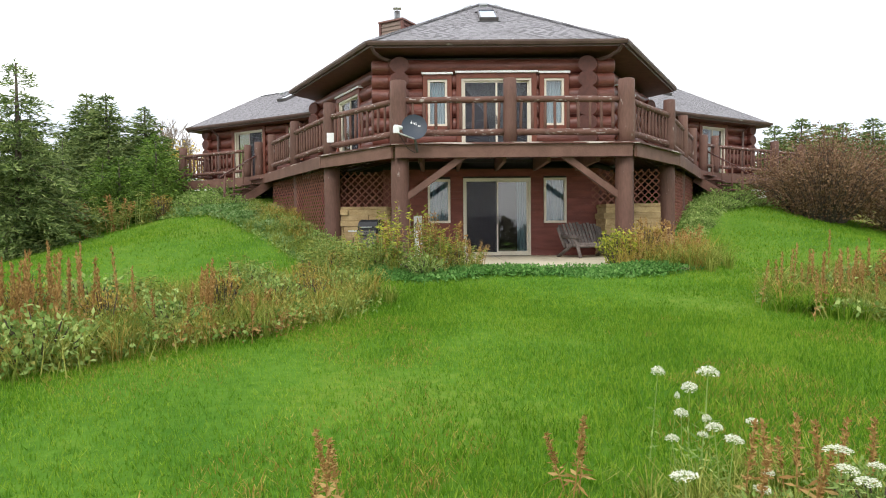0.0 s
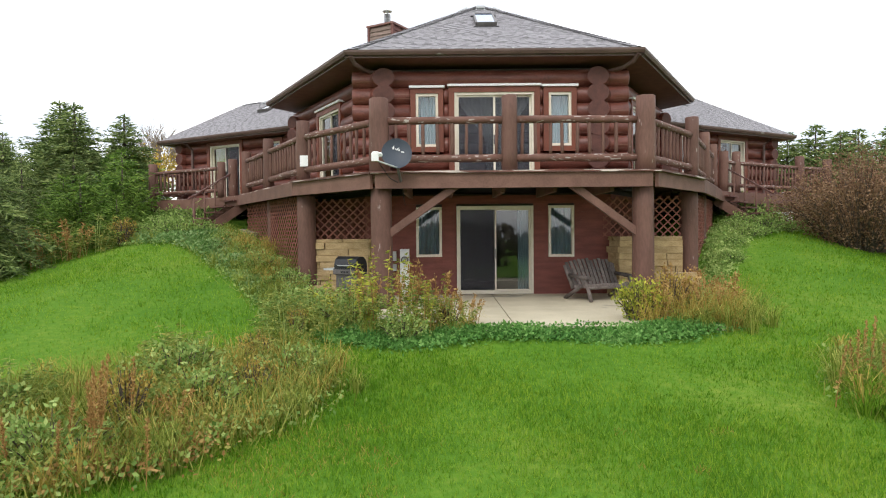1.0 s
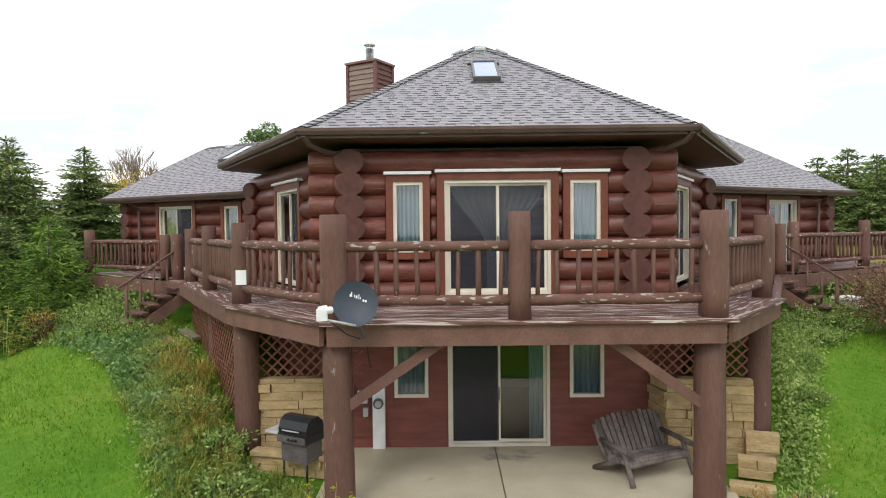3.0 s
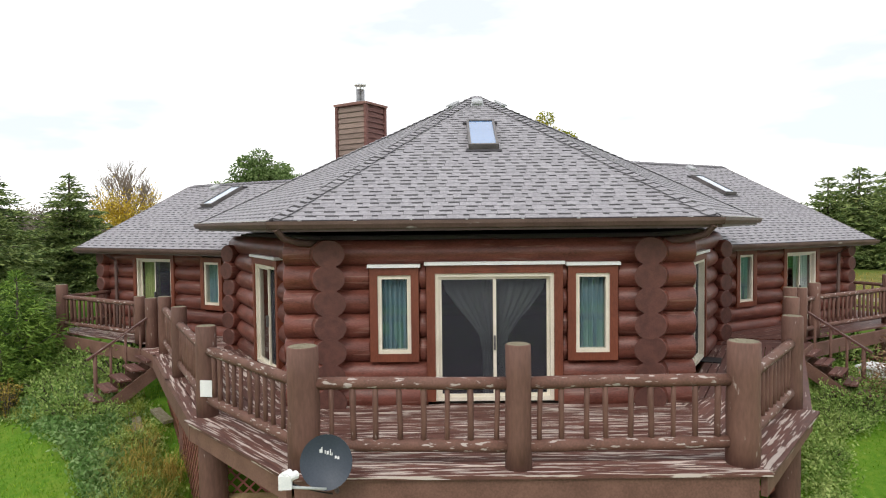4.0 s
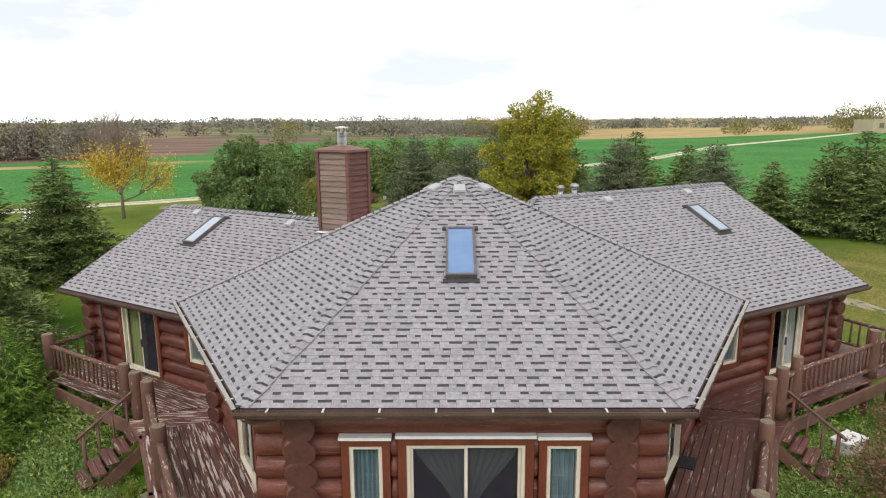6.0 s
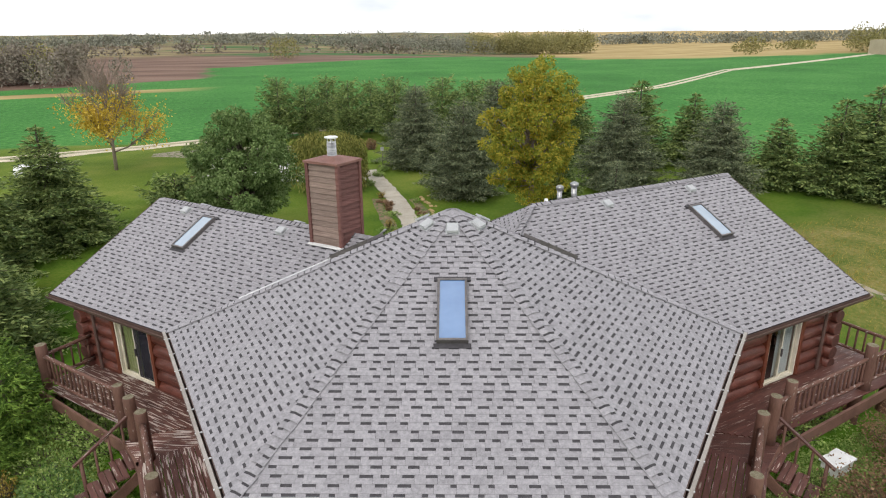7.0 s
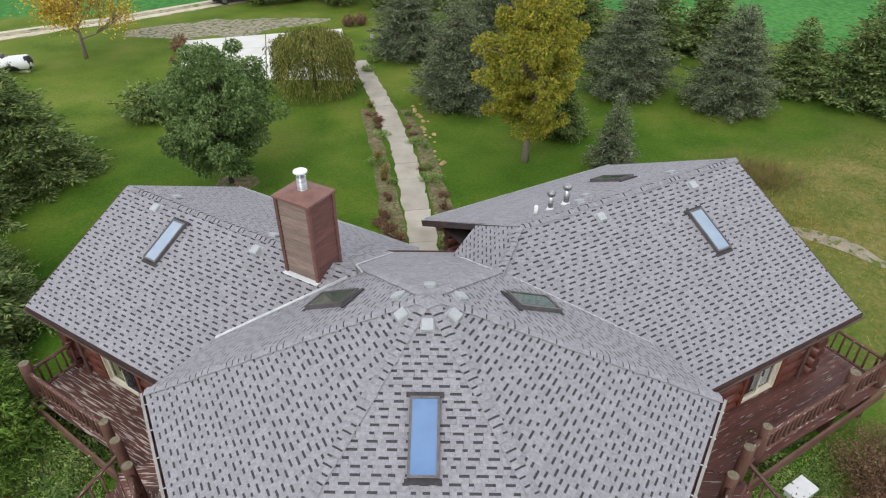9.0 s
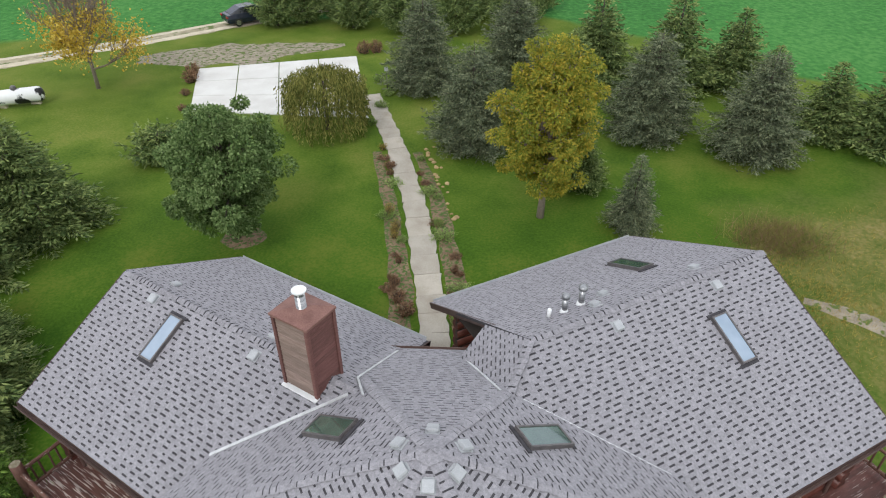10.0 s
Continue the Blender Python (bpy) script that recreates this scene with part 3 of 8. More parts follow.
C3 = math.sqrt(3) / 2
house = thing("log_house", "red-brown log house with grey shingled hexagonal roof and two wings", "house", (CX, CY, 0))
EAVE, APEX = 5.44, 8.28
DECK = 2.58
APO = 4.83  # middle of the hexagon to the line of the logs
HALF = APO / C3 / 2
APO_S = 4.68  # the two slanting front walls stand closer in
FRONT = (APO_S - APO / 2) / C3  # half the length of the front wall
SIDE = (APO - APO_S / 2) / C3  # from the middle of a slanting wall to the front corner
hex_front = Wall((CX, CY - APO), (1, 0), (0, -1))
hex_left = Wall((CX - C3 * APO_S, CY - 0.5 * APO_S), (0.5, -C3), (-C3, -0.5))
hex_right = Wall((CX + C3 * APO_S, CY - 0.5 * APO_S), (0.5, C3), (C3, -0.5))
hex_rear = Wall((CX, CY + APO), (-1, 0), (0, 1))
UL, VL = Vector((-C3, 0.5, 0)), Vector((0.5, C3, 0))
UR, VR = Vector((C3, 0.5, 0)), Vector((-0.5, C3, 0))
CEN = Vector((CX, CY, 0))
# wings: outer gable, front eave, ridge, rear eave (u along the wing, v across it)
LW = dict(U=UL, V=VL, uo=11.78, f=-2.43, r=1.52, b=5.5, ui=3.0)
RW = dict(U=UR, V=VR, uo=12.0, f=-2.54, r=2.5, b=7.55, ui=4.0)
WEAVE, PITCH = 4.8, 0.49
OVER = 0.62


def wing_at(w, u, v, z=0.0):
    return CEN + w["U"] * u + w["V"] * v + Vector((0, 0, z))


def wing_wall(w, v_in, sign):
    """The front (sign -1) or rear (+1) wall of a wing, s being u."""
    p = CEN + w["V"] * v_in
    return Wall((p.x, p.y), w["U"].xy, (w["V"] * sign).xy)


LOG_R, LOG_STEP, LOG_TOP = 0.205, 0.375, 4.93


def log_wall(name, wall, s0, s1, openings, z_top=LOG_TOP, count=7, stick0=0.0, stick1=0.0, label="", step=LOG_STEP, face=None):
    """Stacked round logs with openings left out; logs cross and stick out at the corners.
    face: the end (0 or 1) that is sawn off flush with the front of the house."""
    base = part(name, _backing(wall, s0, s1, openings, z_top - step * (count - 1) - 0.22, z_top + 0.25), M["dim_interior"], house, label)
    for k in range(count):
        z = z_top - step * k
        cuts = sorted((a, b) for a, b, z0, z1 in openings if z0 < z + 0.04 and z1 > z - 0.04)
        edges, cur = [], s0 - stick0
        for a, b in cuts:
            edges.append((cur, a))
            cur = b
        edges.append((cur, s1 + stick1))
        for a, b in edges:
            if b - a < 0.04:
                continue
            g = Geo()
            cnt = max(2, int((b - a) / 0.45) + 1)
            ph = random.uniform(0, 50)
            pts, rad = [], []
            for j in range(cnt):
                t = j / (cnt - 1)
                s = a + (b - a) * t
                pts.append(wall.at(s, 0.02 * noise.noise((s * 0.8, ph, z)), z + 0.012 * noise.noise((s * 0.7, ph, 7))))
                rad.append(LOG_R * (1 + 0.035 * noise.noise((s * 1.3, ph, 2))))
            pts = [pts[0]] + pts + [pts[-1]]
            d = (pts[-1] - pts[0]).normalized()
            pts[1], pts[-2] = pts[1] + d * 0.025, pts[-2] - d * 0.025
            rad = [rad[0] * 0.88] + rad + [rad[-1] * 0.88]
            flush = (face == 1 and b > s1) or (face == 0 and a < s0)
            if flush and face == 1:
                pts[-2], rad[-2], rad[-1] = pts[-1] - d * 0.2, LOG_R * 1.02, LOG_R * 1.03
            elif flush:
                pts[1], rad[1], rad[0] = pts[0] + d * 0.2, LOG_R * 1.02, LOG_R * 1.03
            g.tube(pts, rad, 16, True, 0.02)
            if flush:
                first_v = len(g.v) - 16 if face == 1 else 0
                y0 = (pts[-1] if face == 1 else pts[0]).y + 0.012 * noise.noise((ph, z, 1))
                for i in range(first_v, first_v + 16):
                    v = Vector(g.v[i])
                    g.v[i] = tuple(v + d * ((y0 - v.y) / d.y))
            ob = part("log", g, M["log"], base, smooth=True)
            ob.data.materials.append(M["log_end"])
            for p in ob.data.polygons:
                if len(p.vertices) > 4:
                    p.material_index = 1
    return base


def _backing(wall, s0, s1, openings, z0, z1):
    """The flat inner wall behind the logs: one sheet with the openings cut through."""
    g = Geo()
    ss = sorted({s0, s1, *[v for o in openings for v in o[:2] if s0 < v < s1]})
    zs = sorted({z0, z1, *[v for o in openings for v in o[2:] if z0 < v < z1]})
    ns, nz = len(ss), len(zs)
    for d in (-0.12, -0.02):
        g.v += [tuple(wall.at(s, d, z)) for z in zs for s in ss]
    top = ns * nz

    def solid(i, j):
        if not (0 <= i < ns - 1 and 0 <= j < nz - 1):
            return False
        m_s, m_z = (ss[i] + ss[i + 1]) / 2, (zs[j] + zs[j + 1]) / 2
        return not any(o[0] < m_s < o[1] and o[2] < m_z < o[3] for o in openings)

    for j in range(nz - 1):
        for i in range(ns - 1):
            if not solid(i, j):
                continue
            a, b, c, d = j * ns + i, j * ns + i + 1, (j + 1) * ns + i + 1, (j + 1) * ns + i
            g.f += [(a, b, c, d), (top + d, top + c, top + b, top + a)]
            for near, p, q in ((solid(i, j - 1), a, b), (solid(i + 1, j), b, c), (solid(i, j + 1), c, d), (solid(i - 1, j), d, a)):
                if not near:
                    g.f.append((p, q, top + q, top + p))
    return g


def ring(wall, g, s0, s1, z0, z1, w, d0, d1, mitre_bottom=True):
    wall.box(g, s0, s0 + w, d0, d1, z0, z1)
    wall.box(g, s1 - w, s1, d0, d1, z0, z1)
    wall.box(g, s0 + w, s1 - w, d0, d1, z1 - w, z1)
    if mitre_bottom:
        wall.box(g, s0 + w, s1 - w, d0, d1, z0, z0 + w)


def drape(wall, s0, s1, z0, z1, d, waves=7, amp=0.025, tie=None):
    """A hanging curtain with folds; tie pulls its lower part to one side."""
    g, n = Geo(), 40
    rows = []
    for k in range(9):
        tz = k / 8
        z = z1 + (z0 - z1) * tz
        a, b = s0, s1
        if tie == "left":
            b = s0 + (s1 - s0) * (1 - 0.82 * smooth(tz, 0.0, 0.62)) if tz < 0.62 else s0 + (s1 - s0) * 0.2
        if tie == "right":
            a = s1 - (s1 - s0) * (1 - 0.82 * smooth(tz, 0.0, 0.62)) if tz < 0.62 else s1 - (s1 - s0) * 0.2
        rows.append([wall.at(a + (b - a) * j / n, d + amp * math.sin(waves * 2 * math.pi * j / n + 0.4 * tz), z) for j in range(n + 1)])
    for a, b in zip(rows, rows[1:]):
        for j in range(n):
            g.poly(a[j], a[j + 1], b[j + 1], b[j])
    return g


def window(wall, s0, s1, z0, z1, d=0.16, trim=0.12, cap=True, curtain="curtain", name="window", label="cream-framed window with teal curtains"):
    """A casement: frame, pane, brown casing, white drip cap and a curtain behind it."""
    g = Geo()
    ring(wall, g, s0, s1, z0, z1, 0.06, d - 0.10, d + 0.02)
    w = part(name, g, M["cream"], house, label)
    g = Geo()
    wall.sheet(g, s0 + 0.05, s1 - 0.05, d - 0.04, z0 + 0.05, z1 - 0.05)
    pane = part("pane", g, M["glass"], w)
    pane.visible_shadow = False
    if trim:
        g = Geo()
        ring(wall, g, s0 - trim, s1 + trim, z0 - trim, z1 + trim, trim, -0.12, d + 0.05)
        part("casing", g, M["trim"], w, "red-brown wooden casing")
    if cap:
        g = Geo()
        wall.box(g, s0 - trim - 0.03, s1 + trim + 0.03, -0.05, d + 0.10, z1 + trim, z1 + trim + 0.05)
        part("drip_cap", g, M["white"], w, "white metal drip cap")
    if curtain:
        part("curtain", drape(wall, s0 + 0.03, s1 - 0.03, z0 - 0.04, z1 + 0.02, d - 0.12, 6, 0.045), M[curtain], w, "", True)
    return w


def sliding_door(wall, s0, s1, z0, z1, d=0.16, trim=0.13, cap=True, screen=None, label="", curtains=(), handle=True):
    """A two-panel sliding patio door; screen names the panel with a dark insect screen."""
    g = Geo()
    ring(wall, g, s0, s1, z0, z1, 0.055, d - 0.13, d + 0.02)
    dr = part("patio_door", g, M["cream"], house, label)
    mid = (s0 + s1) / 2
    for k, (a, b) in enumerate(((s0 + 0.05, mid + 0.03), (mid - 0.03, s1 - 0.05))):
        o = d - 0.03 - 0.045 * k
        g = Geo()
        ring(wall, g, a, b, z0 + 0.05, z1 - 0.05, 0.05 if screen != k else 0.035, o - 0.035, o)
        leaf = part("door_panel", g, M["cream"], dr)
        g = Geo()
        wall.sheet(g, a + 0.03, b - 0.03, o - 0.018, z0 + 0.08, z1 - 0.08)
        pane = part("pane", g, M["glass"], dr)
        pane.visible_shadow = False
        if screen == k or screen == "both":
            g = Geo()
            wall.box(g, a + 0.03, b - 0.03, o - 0.008, o - 0.005, z0 + 0.08, z1 - 0.08)
            part("screen", g, M["screen"], dr, "dark insect screen")
    if handle:
        g = Geo()
        wall.box(g, mid - 0.015, mid + 0.015, d - 0.03, d + 0.015, (z0 + z1) / 2 - 0.2, (z0 + z1) / 2 + 0.02)
        part("handle", g, M["dark_metal"], dr)
    if trim:
        g = Geo()
        for a, b, c, e in ((s0 - trim, s0, z0, z1), (s1, s1 + trim, z0, z1), (s0 - trim, s1 + trim, z1, z1 + trim)):
            g = Geo()
            wall.box(g, a, b, -0.12, d + 0.05, c, e)
            part("casing_board", g, M["trim"], dr, "red-brown wooden casing")
    if cap:
        g = Geo()
        wall.box(g, s0 - trim - 0.03, s1 + trim + 0.03, -0.05, d + 0.10, z1 + trim, z1 + trim + 0.05)
        part("drip_cap", g, M["white"], dr, "white metal drip cap")
    for a, b, tie, m in curtains:
        part("curtain", drape(wall, a, b, z0 + 0.03, z1 - 0.04, d - 0.19, 6, 0.03, tie), M[m], dr, "", True)
    return dr


def opening(s0, s1, z0, z1, t=0.12):
    return (s0 - t, s1 + t, z0 - t, z1 + t)


# upper floor, front of the hexagon
fl, fd, fr = (-1.71, -1.20, 3.38, 4.59), (-0.83, 0.99, 2.64, 4.61), (1.32, 1.84, 3.38, 4.60)
log_wall("wall_front", hex_front, -FRONT, FRONT, [opening(*fl), opening(*fd), opening(*fr)], stick0=0.55, stick1=0.55, label="stacked red-brown logs with weathered undersides")
window(hex_front, *fl)
window(hex_front, *fr)
sliding_door(hex_front, *fd, screen="both", label="cream sliding patio door with tied-back curtains",
             curtains=((-0.75, 0.06, "right", "curtain_dark"), (0.1, 0.92, "left", "curtain_dark")))
ld, rd = (-0.62, 0.95, 2.64, 4.62), (-0.95, 0.62, 2.64, 4.62)
log_wall("wall_front_left", hex_left, -HALF, SIDE, [opening(*ld)], stick0=0.3, stick1=0.4, face=1, label="stacked red-brown logs")
log_wall("wall_front_right", hex_right, -SIDE, HALF, [opening(*rd)], stick0=0.4, stick1=0.3, face=0, label="stacked red-brown logs")
sliding_door(hex_left, *ld, label="cream sliding door onto the deck", screen=1)
sliding_door(hex_right, *rd, label="cream sliding door onto the deck", screen=1)
log_wall("wall_rear", hex_rear, -HALF, HALF, [], label="stacked red-brown logs behind the porch")

for sg in (-1, 1):
    cor = CEN + Vector((sg * APO_S / C3, 0, 0))
    run = Vector((sg * 0.5, -C3, 0))
    for k in range(7):
        z = LOG_TOP - 0.19 - LOG_STEP * k
        p, q = cor - run * 0.25 + Vector((0, 0, z)), cor + run * random.uniform(0.4, 0.46) + Vector((0, 0, z))
        g = Geo()
        g.tube([p, q - run * 0.03, q], [LOG_R, LOG_R, LOG_R * 0.9], 16, True, 0.02)
        ob = part("log_stub", g, M["log"], house, "", True)
        ob.data.materials.append(M["log_end"])
        for f in ob.data.polygons:
            if len(f.vertices) > 4:
                f.material_index = 1

# wings
for w, side, gable in ((LW, "left", 11.12), (RW, "right", 11.35)):
    wf = wing_wall(w, w["f"] + OVER, -1)
    wb = wing_wall(w, w["b"] - OVER, 1)
    if side == "left":
        door, win = (8.15, 9.65, 2.64, 4.5), (6.28, 6.85, 3.35, 4.45)
    else:
        door, win = (8.5, 9.85, 2.64, 4.5), (6.55, 7.1, 3.3, 4.5)
    log_wall("wall_wing_front_" + side, wf, 4.4, gable, [opening(*door), opening(*win)], 4.5, 6, stick1=0.35, label="stacked red-brown logs of a wing")
    window(wf, *win, cap=False, label="cream-framed narrow window")
    sliding_door(wf, *door, cap=False, screen=0 if side == "left" else None, label="cream sliding door of a wing",
                 curtains=((door[1] - 0.74, door[1] - 0.06, None, "curtain_green"),) if side == "left" else ((door[1] - 0.72, door[1] - 0.06, None, "curtain_dark"), (door[0] + 0.08, door[0] + 0.3, None, "curtain")))
    log_wall("wall_wing_rear_" + side, wb, 4.3 if side == "right" else 3.9, gable, [], 4.5, 6, stick1=0.35, label="stacked red-brown logs of a wing")
    pg = CEN + w["U"] * gable
    ge = Wall((pg.x, pg.y), w["V"].xy, w["U"].xy)
    log_wall("wall_gable_" + side, ge, w["f"] + OVER, w["b"] - OVER, [], 4.5, 6, stick0=0.35, stick1=0.35, label="stacked red-brown gable logs")
    g = Geo()
    a0, a1 = ge.at(w["f"] + 0.3, 0.03, 4.6), ge.at(w["b"] - 0.3, 0.03, 4.6)
    top = ge.at(w["r"], 0.03, WEAVE + (w["r"] - w["f"]) * PITCH - 0.12)
    g.hexa([a0, a1, top], [p - w["U"] * 0.12 for p in (a0, a1, top)])
    part("gable_panel", g, M["siding"], house)
    # downspout
    g = Geo()
    sd = gable - 0.65 if side == "left" else gable - 0.55
    g.tube([wf.at(sd, 0.62, 4.72), wf.at(sd, 0.55, 4.62), wf.at(sd, 0.27, 4.42), wf.at(sd, 0.27, 2.6)], [0.045] * 4, 8)
    part("downspout", g, M["gutter"], house)

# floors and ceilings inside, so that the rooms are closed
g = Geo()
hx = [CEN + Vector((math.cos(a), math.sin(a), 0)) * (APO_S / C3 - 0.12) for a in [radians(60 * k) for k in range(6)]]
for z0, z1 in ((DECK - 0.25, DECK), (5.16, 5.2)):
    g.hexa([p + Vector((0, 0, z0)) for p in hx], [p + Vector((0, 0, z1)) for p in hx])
part("floor_slab", g, M["dim_interior"], house)
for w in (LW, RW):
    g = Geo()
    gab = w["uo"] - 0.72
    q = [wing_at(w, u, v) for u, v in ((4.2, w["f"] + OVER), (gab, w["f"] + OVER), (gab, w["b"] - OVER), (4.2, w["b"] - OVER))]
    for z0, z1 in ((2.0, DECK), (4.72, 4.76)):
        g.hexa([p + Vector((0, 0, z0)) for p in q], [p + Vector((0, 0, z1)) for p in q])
    part("floor_slab", g, M["dim_interior"], house)

# lower floor: red lap siding, with the walk-out door
low = Wall((CX, 16.95), (1, 0), (0, -1))
ldoor = (-0.80, 0.96, 0.0, 2.02)
lw1, lw2 = (-1.73, -1.14, 0.86, 2.0), (1.31, 1.90, 0.84, 2.02)
lo_open = [ldoor, lw1, lw2]
base = part("lower_wall", _backing(low, -2.9, 2.75, lo_open, -0.1, 2.3), M["dim_interior"], house, "red-stained lap siding of the walk-out level")
for k in range(12):
    z = -0.02 + 0.19 * k
    cuts = sorted((a - 0.005, b + 0.005) for a, b, z0, z1 in lo_open if z0 < z + 0.16 and z1 > z + 0.03)
    cur = -2.9
    for a, b in cuts + [(2.75, None)]:
        if a - cur > 0.03:
            g = Geo()
            q = [low.at(cur, -0.02, z), low.at(a, -0.02, z), low.at(a, 0.042, z), low.at(cur, 0.042, z)]
            r = [low.at(cur, -0.02, z + 0.192), low.at(a, -0.02, z + 0.192), low.at(a, 0.008, z + 0.192), low.at(cur, 0.008, z + 0.192)]
            g.hexa(q, r)
            part("siding_board", g, M["siding"], base)
        cur = b
for a, b, z0, _z in (lw1, lw2):
    g = Geo()
    low.box(g, a - 0.004, b + 0.004, -0.02, 0.012, z0 - 0.2, z0 - 0.002)
    part("siding_board", g, M["siding"], base)
window(low, *lw1, d=0.04, trim=0.0, cap=False)
window(low, *lw2, d=0.04, trim=0.0, cap=False)
sliding_door(low, *ldoor, d=0.06, trim=0.0, cap=False, screen=0, label="cream sliding patio door with one dark screen",
             curtains=((0.62, 0.88, None, "curtain"),))
for wall_, a, b in ((hex_left, -HALF, SIDE), (hex_right, -SIDE, HALF)):
    g = Geo()
    wall_.box(g, a, b, -0.1, 0.02, -0.1, 2.3)
    part("lower_wall", g, M["siding"], house)
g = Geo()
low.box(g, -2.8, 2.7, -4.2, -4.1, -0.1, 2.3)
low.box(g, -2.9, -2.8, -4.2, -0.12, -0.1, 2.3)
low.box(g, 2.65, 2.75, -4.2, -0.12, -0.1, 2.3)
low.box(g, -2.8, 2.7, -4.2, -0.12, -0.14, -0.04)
part("inner_room", g, M["dim_interior"], house)


# ---------------------------------------------------------------- roofs
TABS = [(0.13, 0.09), (0.17, 0.17), (0.12, 0.21), (0.21, 0.12), (0.15, 0.20), (0.24, 0.09), (0.11, 0.13), (0.19, 0.18)]
EXPO = 0.143


def clip(poly, pts):
    """Clip a convex 2D polygon by a convex outline (counter-clockwise)."""
    out = poly
    for k in range(len(pts)):
        (ax, ay), (bx, by) = pts[k], pts[(k + 1) % len(pts)]
        inp, out = out, []
        for j in range(len(inp)):
            p, q = inp[j], inp[(j + 1) % len(inp)]
            sp = (bx - ax) * (p[1] - ay) - (by - ay) * (p[0] - ax)
            sq = (bx - ax) * (q[1] - ay) - (by - ay) * (q[0] - ax)
            if sp >= 0:
                out.append(p)
            if sp * sq < 0:
                t = sp / (sp - sq)
                out.append((p[0] + (q[0] - p[0]) * t, p[1] + (q[1] - p[1]) * t))
        if len(out) < 3:
            return []
    return out


def inside(p, pts):
    return all((pts[(k + 1) % len(pts)][0] - a) * (p[1] - b) - (pts[(k + 1) % len(pts)][1] - b) * (p[0] - a) >= 0 for k, (a, b) in enumerate(pts))


def tab_mesh(a, b):
    """One laminated shingle: a full-width lower strip and a narrower upper tab."""
    g = Geo()
    h, h2, lo, mid, hi = EXPO, EXPO * 0.65, 0.010, 0.006, 0.005
    for x0, x1, y0, y1, z0, z1 in ((0.002, a + b - 0.002, 0.0, h2, lo, mid), (0.002, a, h2, h + 0.004, mid, hi)):
        g.hexa([(x0, y0, 0.001), (x1, y0, 0.001), (x1, y1, 0.001), (x0, y1, 0.001)], [(x0, y0, z0), (x1, y0, z0), (x1, y1, z1), (x0, y1, z1)])
    me = g.mesh("shingle")
    me.materials.append(M["shingle_one"])
    return me


TAB_MESHES = [tab_mesh(a, b) for a, b in TABS]


def roof_slope(origin, e, up, outline, label="", single=None, thick=0.09):
    """A planar slope: deck slab and courses of laminated shingles. outline: convex, (along eave, up slope)."""
    e, up = Vector(e).normalized(), Vector(up).normalized()
    n = e.cross(up).normalized()
    o = Vector(origin)

    def at(x, y, z=0.0):
        return o + e * x + up * y + n * z

    g = Geo()
    g.hexa([at(x, y, -thick) for x, y in outline], [at(x, y) for x, y in outline])
    slope = part("roof_slope", g, M["underlay"], house, label)
    verts, faces = [], []
    made = 0
    x_lo, x_hi = min(p[0] for p in outline), max(p[0] for p in outline)
    y_hi = max(p[1] for p in outline)
    rnd = random.Random(int(abs(o.x * 31 + o.y * 17) * 10))
    rot = Matrix((e, up, n)).transposed().to_4x4()
    for j in range(int(y_hi / EXPO) + 1):
        y = j * EXPO
        x = x_lo - rnd.uniform(0, 0.35)
        while x < x_hi:
            k = rnd.randrange(len(TABS))
            a, b = TABS[k]
            corners = [(x, y), (x + a + b, y), (x + a + b, y + EXPO), (x, y + EXPO)]
            if single and made < 300 and single[0] < x < single[1] and y > single[2] and all(inside(c, outline) for c in corners):
                ob = new("shingle", TAB_MESHES[k])
                ob.parent = slope
                ob.matrix_local = Matrix.Translation(at(x, y) - origin_of(slope)) @ rot
                made += 1
            else:
                for x0, x1, y0, y1, z0, z1 in ((x + 0.002, x + a + b - 0.002, y, y + EXPO * 0.65, 0.010, 0.006), (x + 0.002, x + a, y + EXPO * 0.65, y + EXPO + 0.004, 0.006, 0.003)):
                    q = clip([(x0, y0), (x1, y0), (x1, y1), (x0, y1)], outline)
                    if len(q) < 3:
                        continue
                    i, m = len(verts), len(q)
                    verts += [at(p[0], p[1], 0.001) for p in q] + [at(p[0], p[1], z0 + (z1 - z0) * (p[1] - y0) / (y1 - y0)) for p in q]
                    faces.append(tuple(range(i + m, i + 2 * m)))
                    faces += [(i + c, i + (c + 1) % m, i + m + (c + 1) % m, i + m + c) for c in range(m)]
            x += a + b
    g = Geo()
    g.v, g.f = verts, faces
    part("shingle_field", g, M["shingle"], slope, kind="stuff")
    return at


